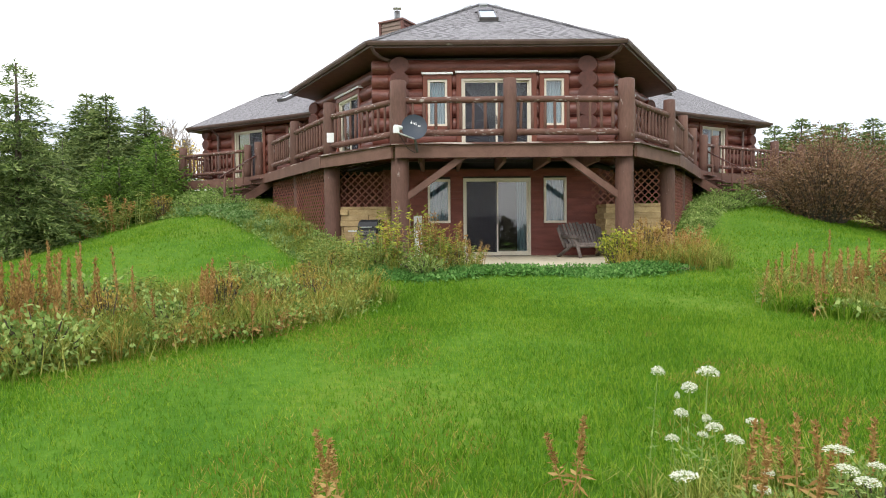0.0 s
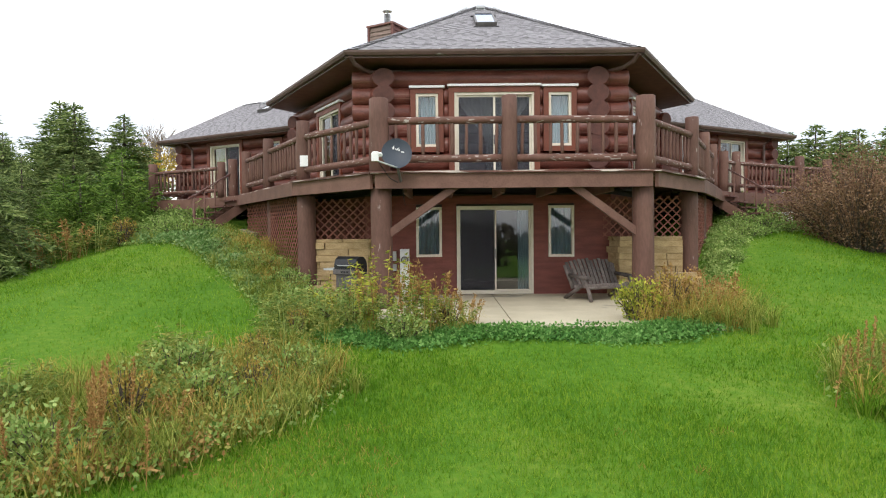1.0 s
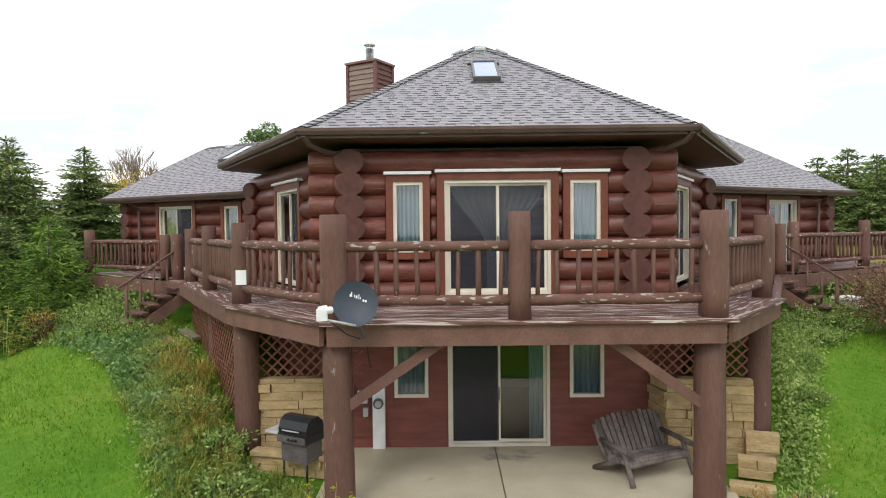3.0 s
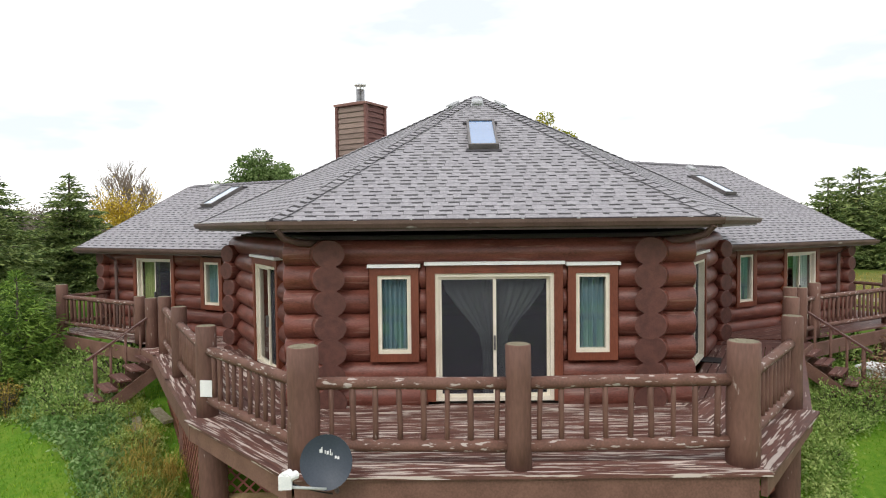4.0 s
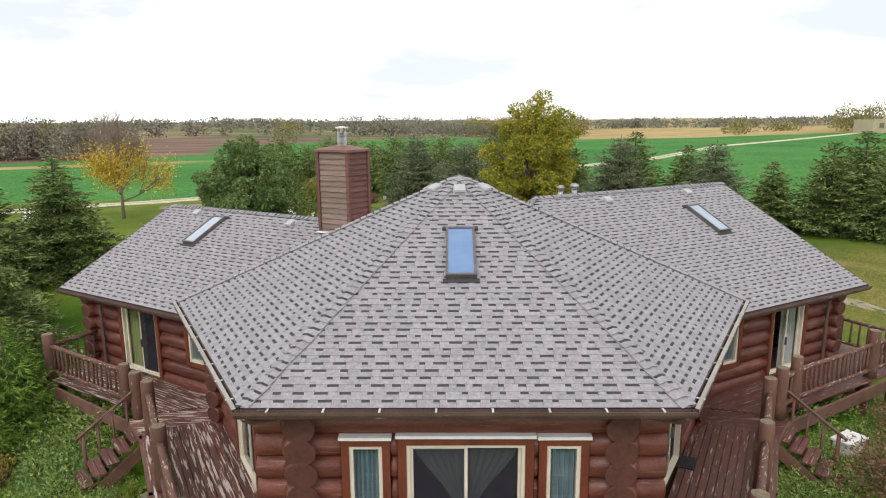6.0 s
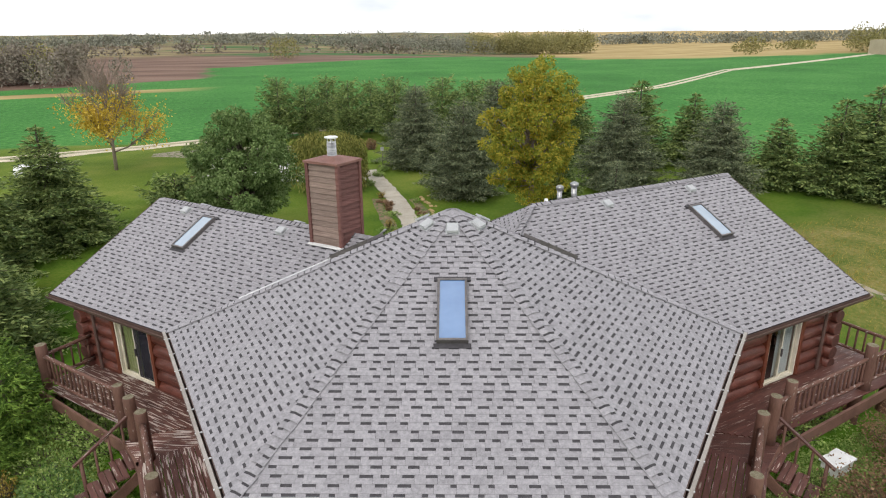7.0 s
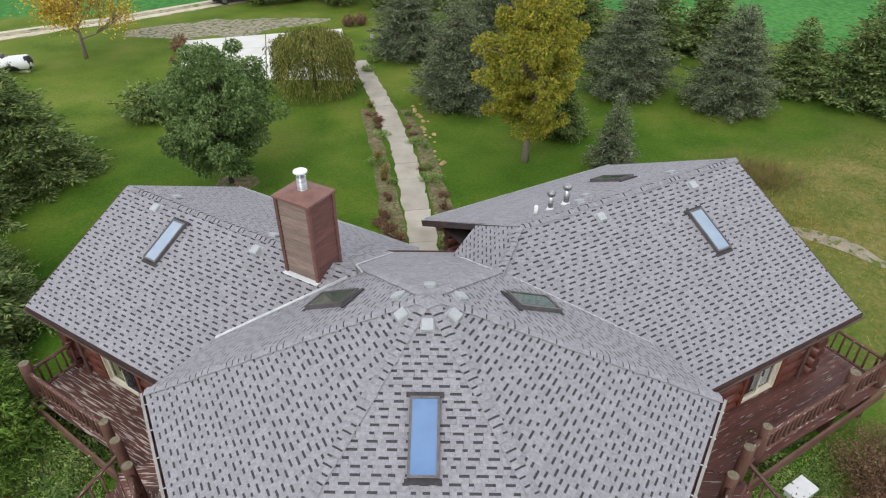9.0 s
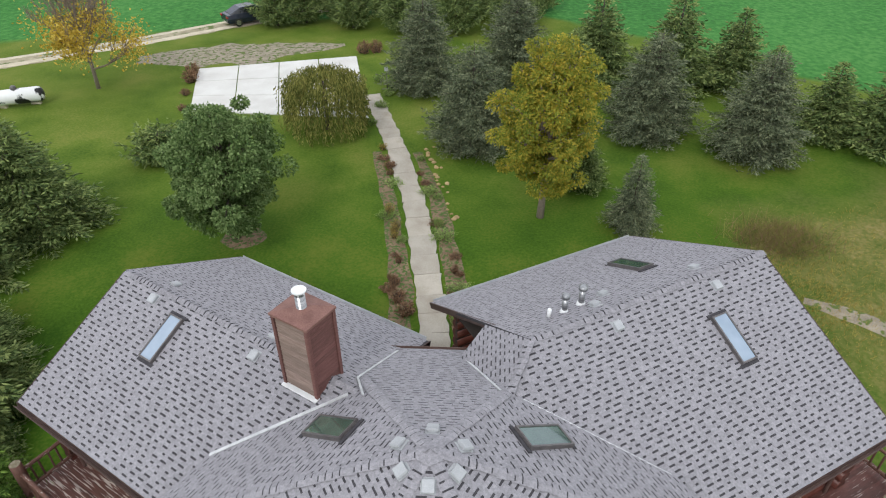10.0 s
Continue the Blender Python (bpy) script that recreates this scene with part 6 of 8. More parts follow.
def grill():
    gx, gy = -1.72, 15.62
    gz = 0.26
    t = thing("gas_grill", "black gas grill with closed lid and side shelf", "grill", (gx, gy, gz))
    g = Geo()
    prof = [(-0.26, 0.62), (-0.26, 0.72), (-0.2, 0.86), (-0.08, 0.93), (0.1, 0.92), (0.22, 0.82), (0.26, 0.7), (0.26, 0.62)]
    g.hexa([(gx - 0.34, gy + y, gz + z) for y, z in prof], [(gx + 0.34, gy + y, gz + z) for y, z in prof])
    part("lid", g, M["black"], t)
    g = Geo()
    g.tube([(gx - 0.2, gy - 0.31, gz + 0.7), (gx + 0.2, gy - 0.31, gz + 0.7)], [0.014, 0.014], 8)
    part("handle", g, M["grey_metal"], t, "", True)
    g = Geo()
    g.hexa([(gx - 0.33, gy - 0.25, gz + 0.45), (gx + 0.33, gy - 0.25, gz + 0.45), (gx + 0.33, gy + 0.25, gz + 0.45), (gx - 0.33, gy + 0.25, gz + 0.45)],
           [(gx - 0.35, gy - 0.28, gz + 0.62), (gx + 0.35, gy - 0.28, gz + 0.62), (gx + 0.35, gy + 0.26, gz + 0.62), (gx - 0.35, gy + 0.26, gz + 0.62)])
    part("firebox", g, M["black"], t)
    g = Geo()
    g.box(gx - 0.34, gx + 0.34, gy - 0.31, gy - 0.285, gz + 0.47, gz + 0.6)
    part("control_panel", g, M["dark_metal"], t)
    for k in range(3):
        g = Geo()
        g.tube([(gx - 0.05 + 0.09 * k, gy - 0.31, gz + 0.535), (gx - 0.05 + 0.09 * k, gy - 0.345, gz + 0.535)], [0.025, 0.022], 10)
        part("knob", g, M["black"], t, "", True)
    g = Geo()
    g.box(gx - 0.72, gx - 0.37, gy - 0.22, gy + 0.22, gz + 0.56, gz + 0.61)
    part("side_shelf", g, M["grey_metal"], t, "pale grey side shelf")
    g = Geo()
    g.box(gx - 0.31, gx + 0.31, gy - 0.22, gy + 0.22, gz + 0.08, gz + 0.45)
    part("cabinet", g, M["dark_metal"], t, "dark grey cabinet below the firebox")
    for sx in (-0.28, 0.28):
        for sy in (-0.19, 0.19):
            g = Geo()
            g.tube([(gx + sx, gy + sy, gz - 0.3), (gx + sx, gy + sy, gz + 0.1)], [0.022, 0.022], 8)
            part("leg", g, M["black"], t, "", True)

    k = 0.8
    t.matrix_basis = Matrix.Translation((gx, gy, gz - 0.3)) @ Euler((0, 0, radians(-28))).to_matrix().to_4x4() @ Matrix.Scale(k, 4) @ Matrix.Translation((-gx, -gy, -(gz - 0.3))) @ t.matrix_basis


grill()


def bench():
    t = thing("rustic_bench", "weathered grey rustic wooden bench with slatted back", "bench", (3.6, 16.0, 0))
    m = pose(3.58, 15.65, 0, 0, 0, 25) @ Matrix.Diagonal((0.95, 0.92, 0.74, 1))

    def P(x, y, z):
        return m @ Vector((x, y, z))

    rnd = random.Random(5)
    for k in range(12):
        x = -0.56 + 1.12 * k / 11
        g = Geo()
        top = 1.0 + 0.1 * math.cos((k - 5.5) / 5.5 * 1.3) + rnd.uniform(-0.04, 0.04)
        xs = x * (1 + 0.10)
        g.bar(P(x, 0.2, 0.36), P(xs, 0.52, top), 0.075, 0.022, P(0, -1, 0.3) - P(0, 0, 0))
        part("back_slat", g, M["bench"], t)
    for k in range(6):
        g = Geo()
        y = -0.28 + 0.09 * k
        g.tube([P(-0.62, y, 0.42 - 0.012 * k), P(0.62, y, 0.42 - 0.012 * k)], [0.04, 0.037], 8)
        part("seat_slat", g, M["bench"], t, "", True)
    for sx in (-0.62, 0.62):
        for a, b, r, nm in (((sx, -0.42, 0.0), (sx * 0.97, -0.18, 0.62), 0.042, "leg"), ((sx, 0.55, 0.0), (sx, -0.1, 0.42), 0.045, "leg"), ((sx, -0.4, 0.62), (sx * 1.02, 0.36, 0.68), 0.045, "arm"), ((sx * 0.98, 0.26, 0.3), (sx * 1.08, 0.5, 0.95), 0.04, "back_post")):
            g = Geo()
            g.tube([P(*a), P(*b)], [r, r * 0.85], 9)
            part(nm, g, M["bench"], t, "", True)
    for a, b in (((-0.66, 0.44, 0.78), (0.66, 0.44, 0.78)), ((-0.62, -0.3, 0.36), (0.62, -0.3, 0.36))):
        g = Geo()
        g.tube([P(*a), P(*b)], [0.035, 0.035], 8)
        part("cross_rail", g, M["bench"], t, "", True)


bench()

meter = thing("electric_meter", "grey electric meter panel on the siding", "meter", (-0.6, 16.9, 0.2))
g = Geo()
g.box(-0.76, -0.55, 16.78, 16.92, 0.0, 1.05)
part("panel", g, M["white"], meter)
g = Geo()
g.tube([(-0.655, 16.79, 0.8), (-0.655, 16.70, 0.8)], [0.09, 0.085], 16)
dial = part("dial", g, M["dark_metal"], meter, "round dark meter ring", True)
g = Geo()
g.tube([(-0.655, 16.71, 0.8), (-0.655, 16.69, 0.8)], [0.062, 0.055], 16)
part("dial_face", g, M["grey_metal"], dial, "pale dial face", True)
for x0, x1, z0, z1 in ((-1.02, -0.85, 0.78, 1.0), (-0.93, -0.85, 0.55, 0.7), (-1.2, -1.1, 0.7, 1.12)):
    g = Geo()
    g.box(x0, x1, 16.83, 16.92, z0, z1)
    solo("junction_box", g, M["grey_metal"], "small grey utility box on the siding", "utility box", ((x0 + x1) / 2, 16.9, z0), "utility boxes")

g = Geo()
g.bar((10.45, 22.0, 1.72), (11.0, 22.35, 1.72), 0.42, 0.36)
g.bar((10.4, 21.97, 1.92), (11.05, 22.38, 1.92), 0.5, 0.05)
solo("utility_pedestal", g, M["white"], "squat white box standing in weeds", "utility box", (10.7, 22.2, 1.5))
for k, (x, y, a, ln) in enumerate(((-5.55, 19.75, 120, 0.9), (-5.25, 20.2, 135, 0.7), (-6.3, 19.6, 20, 0.5), (-6.0, 20.1, 60, 0.45))):
    g = Geo()
    z = float(height(x, y)) + 0.14
    c, s = math.cos(radians(a)) * ln / 2, math.sin(radians(a)) * ln / 2
    g.bar((x - c, y - s, z - 0.05), (x + c, y + s, z + 0.06), 0.2, 0.07)
    solo("plank_offcut", g, M["post_top"], "weathered timber offcut lying in weeds", "plank", (x, y, z - 0.1), "offcuts on the bank")

# ---------------------------------------------------------------- trees and shrubs
def place(ob, m):
    """A copy at the pose m, whatever the size of the one it is copied from."""
    return copy_thing(ob, m @ Matrix.Diagonal((1 / ob.scale[0], 1 / ob.scale[1], 1 / ob.scale[2], 1)))


def crown_object(name, verts, material, parent, label="", kind=""):
    ob = new(name, quads_mesh(name, verts, material))
    ob.parent = parent
    return tagged(ob, label, "", "", kind)


def conifer(name, label, h, r, seed, material, whorls=20, per=9, leaf=0.3, base=0.05, droop=0.22, power=0.8, category="tree", group="", fan=0.4, wide=0.34):
    """A conifer: tapered trunk, whorls of branches, each a flat plume of side twigs set with needle sprays."""
    global rng
    rng = np.random.default_rng(seed)
    t = thing(name, label, category, (0, 0, 0), group)
    g = Geo()
    g.tube([(0, 0, -0.3), (0, 0, h * 0.5), (0, 0, h * 0.97)], [0.028 * h, 0.015 * h, 0.004 * h], 8)
    part("trunk", g, M["bark"], t, "", True)
    cs, ds = [], []
    wood = Geo()
    for k in range(whorls):
        tt = base + (1 - base) * (k + rng.uniform(-0.25, 0.25)) / whorls
        reach = r * max(0.03, (1 - tt)) ** power * min(1.0, 0.7 + 2.2 * tt)
        cnt = max(4, int(per * (0.55 + 0.6 * (1 - tt))))
        a0 = rng.uniform(0, 6.28)
        for j in range(cnt):
            a = a0 + 6.283 * j / cnt + rng.uniform(-0.3, 0.3)
            L = reach * rng.uniform(0.6, 1.18)
            z0 = h * tt + rng.uniform(-0.3, 0.3) * h / whorls
            out = np.array([math.cos(a), math.sin(a), 0.0])
            side = np.array([-out[1], out[0], 0.0])
            dr = droop * rng.uniform(0.7, 1.3) - 0.25 * tt
            spot = lambda s: out * (L * s) + np.array([0, 0, z0 + 0.1 * L * s - (dr + 0.1) * L * s * s + 0.10 * L * s ** 5])
            if (k + j) % 3 == 0 and L > 0.7:
                wood.tube([tuple(spot(0)), tuple(spot(0.45)), tuple(spot(0.9))], [0.022, 0.014, 0.006], 4, False)
            n = max(3, int(L / (leaf * 0.5)))
            for q in range(n):
                s = (q + rng.uniform(0.3, 0.9)) / n
                c = spot(s)
                for sg in (-1, 1, 0):
                    tl = (fan * L * (1 - s) ** 0.8 + 0.3 * leaf) * rng.uniform(0.6, 1.15) if sg else leaf * 0.5
                    d = out * 0.75 + side * sg * rng.uniform(0.45, 0.85) + np.array([0, 0, rng.uniform(-0.28, 0.1) if sg else 0.25])
                    d = d / np.linalg.norm(d)
                    m = max(1, int(tl / (leaf * 0.45)))
                    u = ((np.arange(m) + 0.3) / m)[:, None] * tl
                    cs.append(c + d * u + rng.normal(size=(m, 3)) * 0.03 - np.array([0, 0, 0.15]) * u * u)
                    ds.append(d + rng.normal(size=(m, 3)) * 0.38)
    lead = 14
    cs.append(np.stack([np.zeros(lead), np.zeros(lead), h * np.linspace(0.9, 0.985, lead)], 1))
    ds.append(rng.normal(size=(lead, 3)) * 0.45 + np.array([0, 0, 1.0]))
    crown_object("crown", leaves(np.concatenate(cs), np.concatenate(ds), leaf, leaf * wide, 0.06), material, t)
    if wood.v:
        part("branchwork", wood, M["bark"], t, kind="stuff")
    return t


def broadleaf(name, label, h, r, seed, material, trunk_h, clumps=60, per=70, leaf=0.22, flat=1.0, bark="bark", lump=0.42, low=0.25, shape=None, group="", trunk_r=0.022, up=0.0, rough=0.45, spread=0.36):
    """A leafy tree: trunk, limbs to each clump, and clumps of leaves with gaps between them."""
    global rng
    rng = np.random.default_rng(seed)
    t = thing(name, label, "tree", (0, 0, 0), group)
    zc, zr = (h + trunk_h) / 2, (h - trunk_h) / 2
    g = Geo()
    g.tube([(0, 0, -0.3), (0.03, 0, trunk_h), (0.05, 0.02, zc), (0.02, 0, h * 0.85)], [trunk_r * h, trunk_r * 0.8 * h, trunk_r * 0.5 * h, trunk_r * 0.12 * h], 9)
    part("trunk", g, M[bark], t, "", True)
    cs, ds = [], []
    wood = Geo()
    for k in range(clumps):
        vz_ = 1 - 2 * (k + 0.5) / clumps
        va = k * 2.39996 + rng.uniform(-0.5, 0.5)
        v = np.array([math.sqrt(1 - vz_ * vz_) * math.cos(va), math.sqrt(1 - vz_ * vz_) * math.sin(va), vz_])
        rad = rng.uniform(0.08, 1.0) ** spread
        v = v * rad
        wz = 1.0 if shape is None else shape(v[2])
        wz *= 1 + rough * noise.noise((v[0] * 1.7 + seed, v[1] * 1.7, v[2] * 1.7))
        c = np.array([v[0] * r * wz, v[1] * r * wz, zc + v[2] * zr])
        if k % 2 == 0:
            z0 = max(trunk_h * 0.7, zc + (c[2] - zc) * 0.35 - 0.4 * zr)
            mid = (c[0] * 0.5, c[1] * 0.5, z0 + (c[2] - z0) * 0.6)
            wood.tube([(0, 0, z0), mid, tuple(c)], [0.010 * h, 0.006 * h, 0.002 * h], 5, False)
        rr = lump * r * rng.uniform(0.6, 1.1)
        p = unit(rng.normal(size=(per, 3))) * (rng.uniform(0.3, 1.0, (per, 1)) ** 0.6) * rr
        p[:, 2] *= 0.7
        cs.append(c + p)
        d = unit(p) + np.array([0, 0, up - 0.25])
        ds.append(d + rng.normal(size=(per, 3)) * 0.5)
    crown_object("crown", leaves(np.concatenate(cs), np.concatenate(ds), leaf, leaf * 0.62, 0.15), material, t)
    part("limbwork", wood, M[bark], t, kind="stuff")
    return t


def at_ground(x, y, turn=0.0, s=1.0, sz=None, sink=0.0):
    return Matrix.LocRotScale((x, y, float(height(x, y)) - sink), Euler((0, 0, radians(turn))), (s, s, sz or s))


def settle(ob, *a, **k):
    ob.matrix_basis = at_ground(*a, **k)
    return ob


# conifers: a few models, stood round the place
blue_a = settle(conifer("blue_spruce", "full blue-grey spruce on the back lawn", 5.7, 2.95, 11, M["blue_spruce"], 25, 13, 0.2, 0.01, 0.14, 0.6, group="spruces behind the house", wide=0.25), 2.0, 46.2)
for x, y, a, s in ((11.6, 48.0, 70, 1.03), (16.6, 45.8, 150, 0.98), (-1.2, 54.5, 200, 1.02), (4.6, 56.0, 20, 1.05)):
    place(blue_a, at_ground(x, y, a, s))
dark_a = settle(conifer("spruce_tree", "dark green spruce at the lawn's edge", 6.9, 2.95, 12, M["spruce"], 28, 13, 0.21, 0.01, 0.3, 0.85, group="dark spruces", wide=0.33), -17.2, 37.5, 0, 1.2, 0.8)
place(dark_a, at_ground(-18.5, 33.8, 80, 1.2, 0.81))
place(dark_a, at_ground(-15.6, 30.4, 190, 0.75, 0.47))
place(dark_a, at_ground(-19.2, 30.6, 290, 0.8, 0.55))
place(dark_a, at_ground(-22.5, 35.5, 130, 0.8, 0.63))
dark_b = settle(conifer("spruce_tree", "dark green spruce in the far tree row", 6.9, 2.95, 13, M["spruce"], 24, 11, 0.3, 0.01, 0.12, 0.78, group="dark spruces", wide=0.34), 29.5, 49.5, 0, 1.1, 0.85)
for x, y, a, s in ((14.5, 55.0, 10, 0.95), (10.0, 56.5, 100, 0.9), (18.5, 55.5, 250, 0.8), (21.2, 48.2, 40, 0.68), (24.0, 46.8, 300, 0.88), (26.4, 47.6, 210, 0.98), (30.0, 48.5, 90, 0.95), (33.5, 47.0, 33, 0.9), (26.3, 44.6, 5, 0.82), (8.0, 53.0, 15, 0.7), (19.5, 52.0, 77, 0.62), (28.6, 43.0, 180, 0.86), (7.2, 42.4, 120, 0.5)):
    place(dark_b, at_ground(x, y, a, 1.15 * s, 0.9 * s))
front_sp = settle(conifer("spruce_tree", "tall open spruce beside the front lawn", 5.9, 2.6, 21, M["spruce"], 21, 12, 0.19, 0.02, 0.42, 0.75, group="dark spruces", wide=0.22), -12.65, 19.3)
place(front_sp, at_ground(-13.4, 21.8, 30, 0.8, 0.5))
place(dark_a, at_ground(-14.5, 28.0, 230, 1.12, 0.8))
place(dark_a, at_ground(-13.1, 25.4, 40, 0.85, 0.5))
for x, y, a, s in ((-15.6, 21.6, 60, 0.7), (-14.2, 24.2, 100, 0.62), (-18.5, 22.5, 140, 0.95), (-16.8, 25.6, 170, 0.85)):
    place(front_sp, at_ground(x, y, a, s))
pine = settle(conifer("pine_tree", "bushy dark pine in a windbreak row", 5.4, 2.3, 31, M["spruce"], 15, 11, 0.3, 0.08, -0.3, 0.36, group="windbreak pines", wide=0.24), -14.5, 68.5)
for k in range(15):
    x = -12.3 + 1.42 * k
    y = 69.5 + 2.6 * math.sin(k * 1.9) + (k % 3)
    place(pine, at_ground(x, y, 57 * k, 0.86 + 0.16 * math.sin(k * 2.3)))
young = settle(conifer("young_spruce", "small dark green spruce behind the wing", 3.7, 1.45, 41, M["blue_spruce"], 22, 12, 0.17, 0.02, wide=0.24), 9.0, 38.5)
cedar = settle(conifer("cedar_shrub", "bright green feathery cedar beside the deck", 3.0, 1.7, 51, M["cedar"], 15, 13, 0.18, 0.03, -0.3, 0.9, "shrub", "cedars by the deck", 0.5, 0.2), -10.4, 23.5)
for x, y, a, s, sz in ((-11.3, 22.6, 60, 0.95, 0.8), (-9.9, 22.1, 200, 0.7, 0.5), (-12.3, 23.4, 310, 0.9, 0.85), (-11.2, 24.6, 20, 0.9, 1.0)):
    place(cedar, at_ground(x, y, a, s, sz))
juniper = settle(conifer("juniper_shrub", "low dark spreading juniper on the back lawn", 1.7, 2.0, 61, M["spruce"], 7, 12, 0.28, 0.05, -0.2, 0.45, "shrub", "junipers"), -14.4, 44.5)
place(juniper, at_ground(-12.6, 45.2, 90, 0.8))
place(juniper, at_ground(-0.4, 29.9, 30, 0.3, 0.45))

settle(broadleaf("green_tree", "round-crowned green shade tree in a mulch ring", 6.3, 2.15, 71, M["green_leaf"], 0.6, 115, 420, 0.125, lump=0.26, rough=0.6, shape=lambda v: 1.1 if v > -0.2 else 1.1 + 0.55 * (v + 0.2)), -8.05, 37.1)
settle(broadleaf("maple_tree", "maple turning gold and orange with a pale trunk", 8.5, 1.95, 72, M["maple_leaf"], 1.0, 125, 340, 0.12, bark="bark_pale", lump=0.28, rough=0.4, spread=0.5, shape=lambda v: 1.08 - 0.22 * max(v, 0) + 0.4 * min(v + 0.4, 0)), 5.15, 39.4)


def weeping_tree():
    global rng
    rng = np.random.default_rng(81)
    t = thing("weeping_tree", "dome-shaped weeping tree with trailing olive foliage", "tree")
    g = Geo()
    g.tube([(0, 0, -0.2), (0.05, 0, 1.6), (0, 0, 2.9)], [0.12, 0.1, 0.06], 8)
    part("trunk", g, M["bark"], t, "", True)
    cs, ds = [], []
    strands = Geo()
    for k in range(900):
        a = rng.uniform(0, 6.283)
        u = math.sqrt(rng.uniform(0.0, 1))
        R, top = 2.35 * u * rng.uniform(0.9, 1.08), 3.55 - 0.75 * u ** 2.2 + rng.uniform(-0.12, 0.12)
        ln = (0.5 + 2.5 * u ** 1.5) * rng.uniform(0.75, 1.05)
        ln = min(ln, top - 0.15)
        n = max(4, int(ln / 0.085))
        for q in range(n):
            s = q / n
            c = np.array([math.cos(a) * (R + 0.1 * s), math.sin(a) * (R + 0.1 * s), top - ln * s])
            cs.append(c + rng.normal(size=3) * 0.05)
            ds.append(np.array([math.cos(a) * 0.35, math.sin(a) * 0.35, -1.0]) + rng.normal(size=3) * 0.35)
    crown_object("crown", leaves(np.array(cs), np.array(ds), 0.2, 0.055, 0.1), M["weeping_leaf"], t)
    return t


settle(weeping_tree(), -6.3, 48.2)


def bare_tree(name, label, h, seed, leaf_m=None, bark="bark_pale", group=""):
    """A vase-shaped tree with its upper twigs bare, and leaves left on the lower ones."""
    global rng
    rng = np.random.default_rng(seed)
    t = thing(name, label, "tree", (0, 0, 0), group)
    g, tw = Geo(), Geo()
    cs, ds = [], []

    def grow(p, d, ln, r, depth):
        q = p + d * ln
        (g if depth < 2 else tw).tube([p, (p + q) / 2 + Vector(rng.normal(size=3) * 0.04 * ln), q], [r, r * 0.8, r * 0.6], 7 if depth < 2 else 4, False)
        if depth >= 2 and q.z < h * 0.66 and noise.noise((q.x * 0.6, q.y * 0.6, q.z * 0.6)) > (-0.3 if q.z < h * 0.5 else 0.05):
            m = 24
            cs.append(np.array(q) + rng.normal(size=(m, 3)) * np.array([0.42, 0.42, 0.5]) - np.array([0, 0, 0.3]))
            ds.append(rng.normal(size=(m, 3)))
        if depth >= 4:
            return
        for k in range(4):
            a = rng.uniform(0, 6.283)
            side = Vector((math.cos(a), math.sin(a), 0))
            nd = (d + side * rng.uniform(0.25, 0.75) + Vector((0, 0, 0.3))).normalized()
            grow(p.lerp(q, rng.uniform(0.45, 1.0)), nd, ln * rng.uniform(0.5, 0.72), max(r * 0.55, 0.016), depth + 1)

    g.tube([(0, 0, -0.2), (0.04, 0, h * 0.2), (0, 0.05, h * 0.55)], [h * 0.017, h * 0.014, h * 0.006], 9)
    for k in range(13):
        a = k * 2.4 + rng.uniform(-0.3, 0.3)
        z0 = h * (0.16 + 0.028 * k)
        out = 0.8 - 0.045 * k
        d = Vector((math.cos(a) * out, math.sin(a) * out, 0.32 + 0.1 * k)).normalized()
        grow(Vector((0, 0.02, z0)), d, h * (0.30 - 0.006 * k), h * 0.008, 1)
    for k in range(40):
        a, u = k * 2.4 + rng.uniform(-0.3, 0.3), math.sqrt(rng.uniform(0.02, 1))
        r, z1 = 0.36 * h * u, h * (1.02 - 0.2 * u * u) * rng.uniform(0.93, 1.03)
        z0 = h * rng.uniform(0.34, 0.6)
        p, q = Vector((0.12 * r * math.cos(a), 0.12 * r * math.sin(a), z0)), Vector((r * math.cos(a), r * math.sin(a), z1))
        mid = Vector((0.75 * q.x, 0.75 * q.y, z0 + 0.5 * (z1 - z0)))
        tw.tube([p, mid, q], [0.015, 0.009, 0.005], 4, False)
        for j in range(2):
            b = a + rng.uniform(-0.9, 0.9)
            tw.tube([mid, mid + Vector((math.cos(b) * 0.35, math.sin(b) * 0.35, 0.75)) * rng.uniform(0.7, 1.3)], [0.016, 0.008], 3, False)
    part("trunk", g, M[bark], t, "", True)
    part("twig_mass", tw, M[bark], t, kind="stuff")
    crown_object("crown", leaves(np.concatenate(cs), np.concatenate(ds), 0.17, 0.11, 0.1), M[leaf_m], t)
    return t


settle(bare_tree("autumn_tree", "half-bare tree with yellow leaves by the drive", 7.9, 91, "yellow_leaf"), -22.6, 53.9)


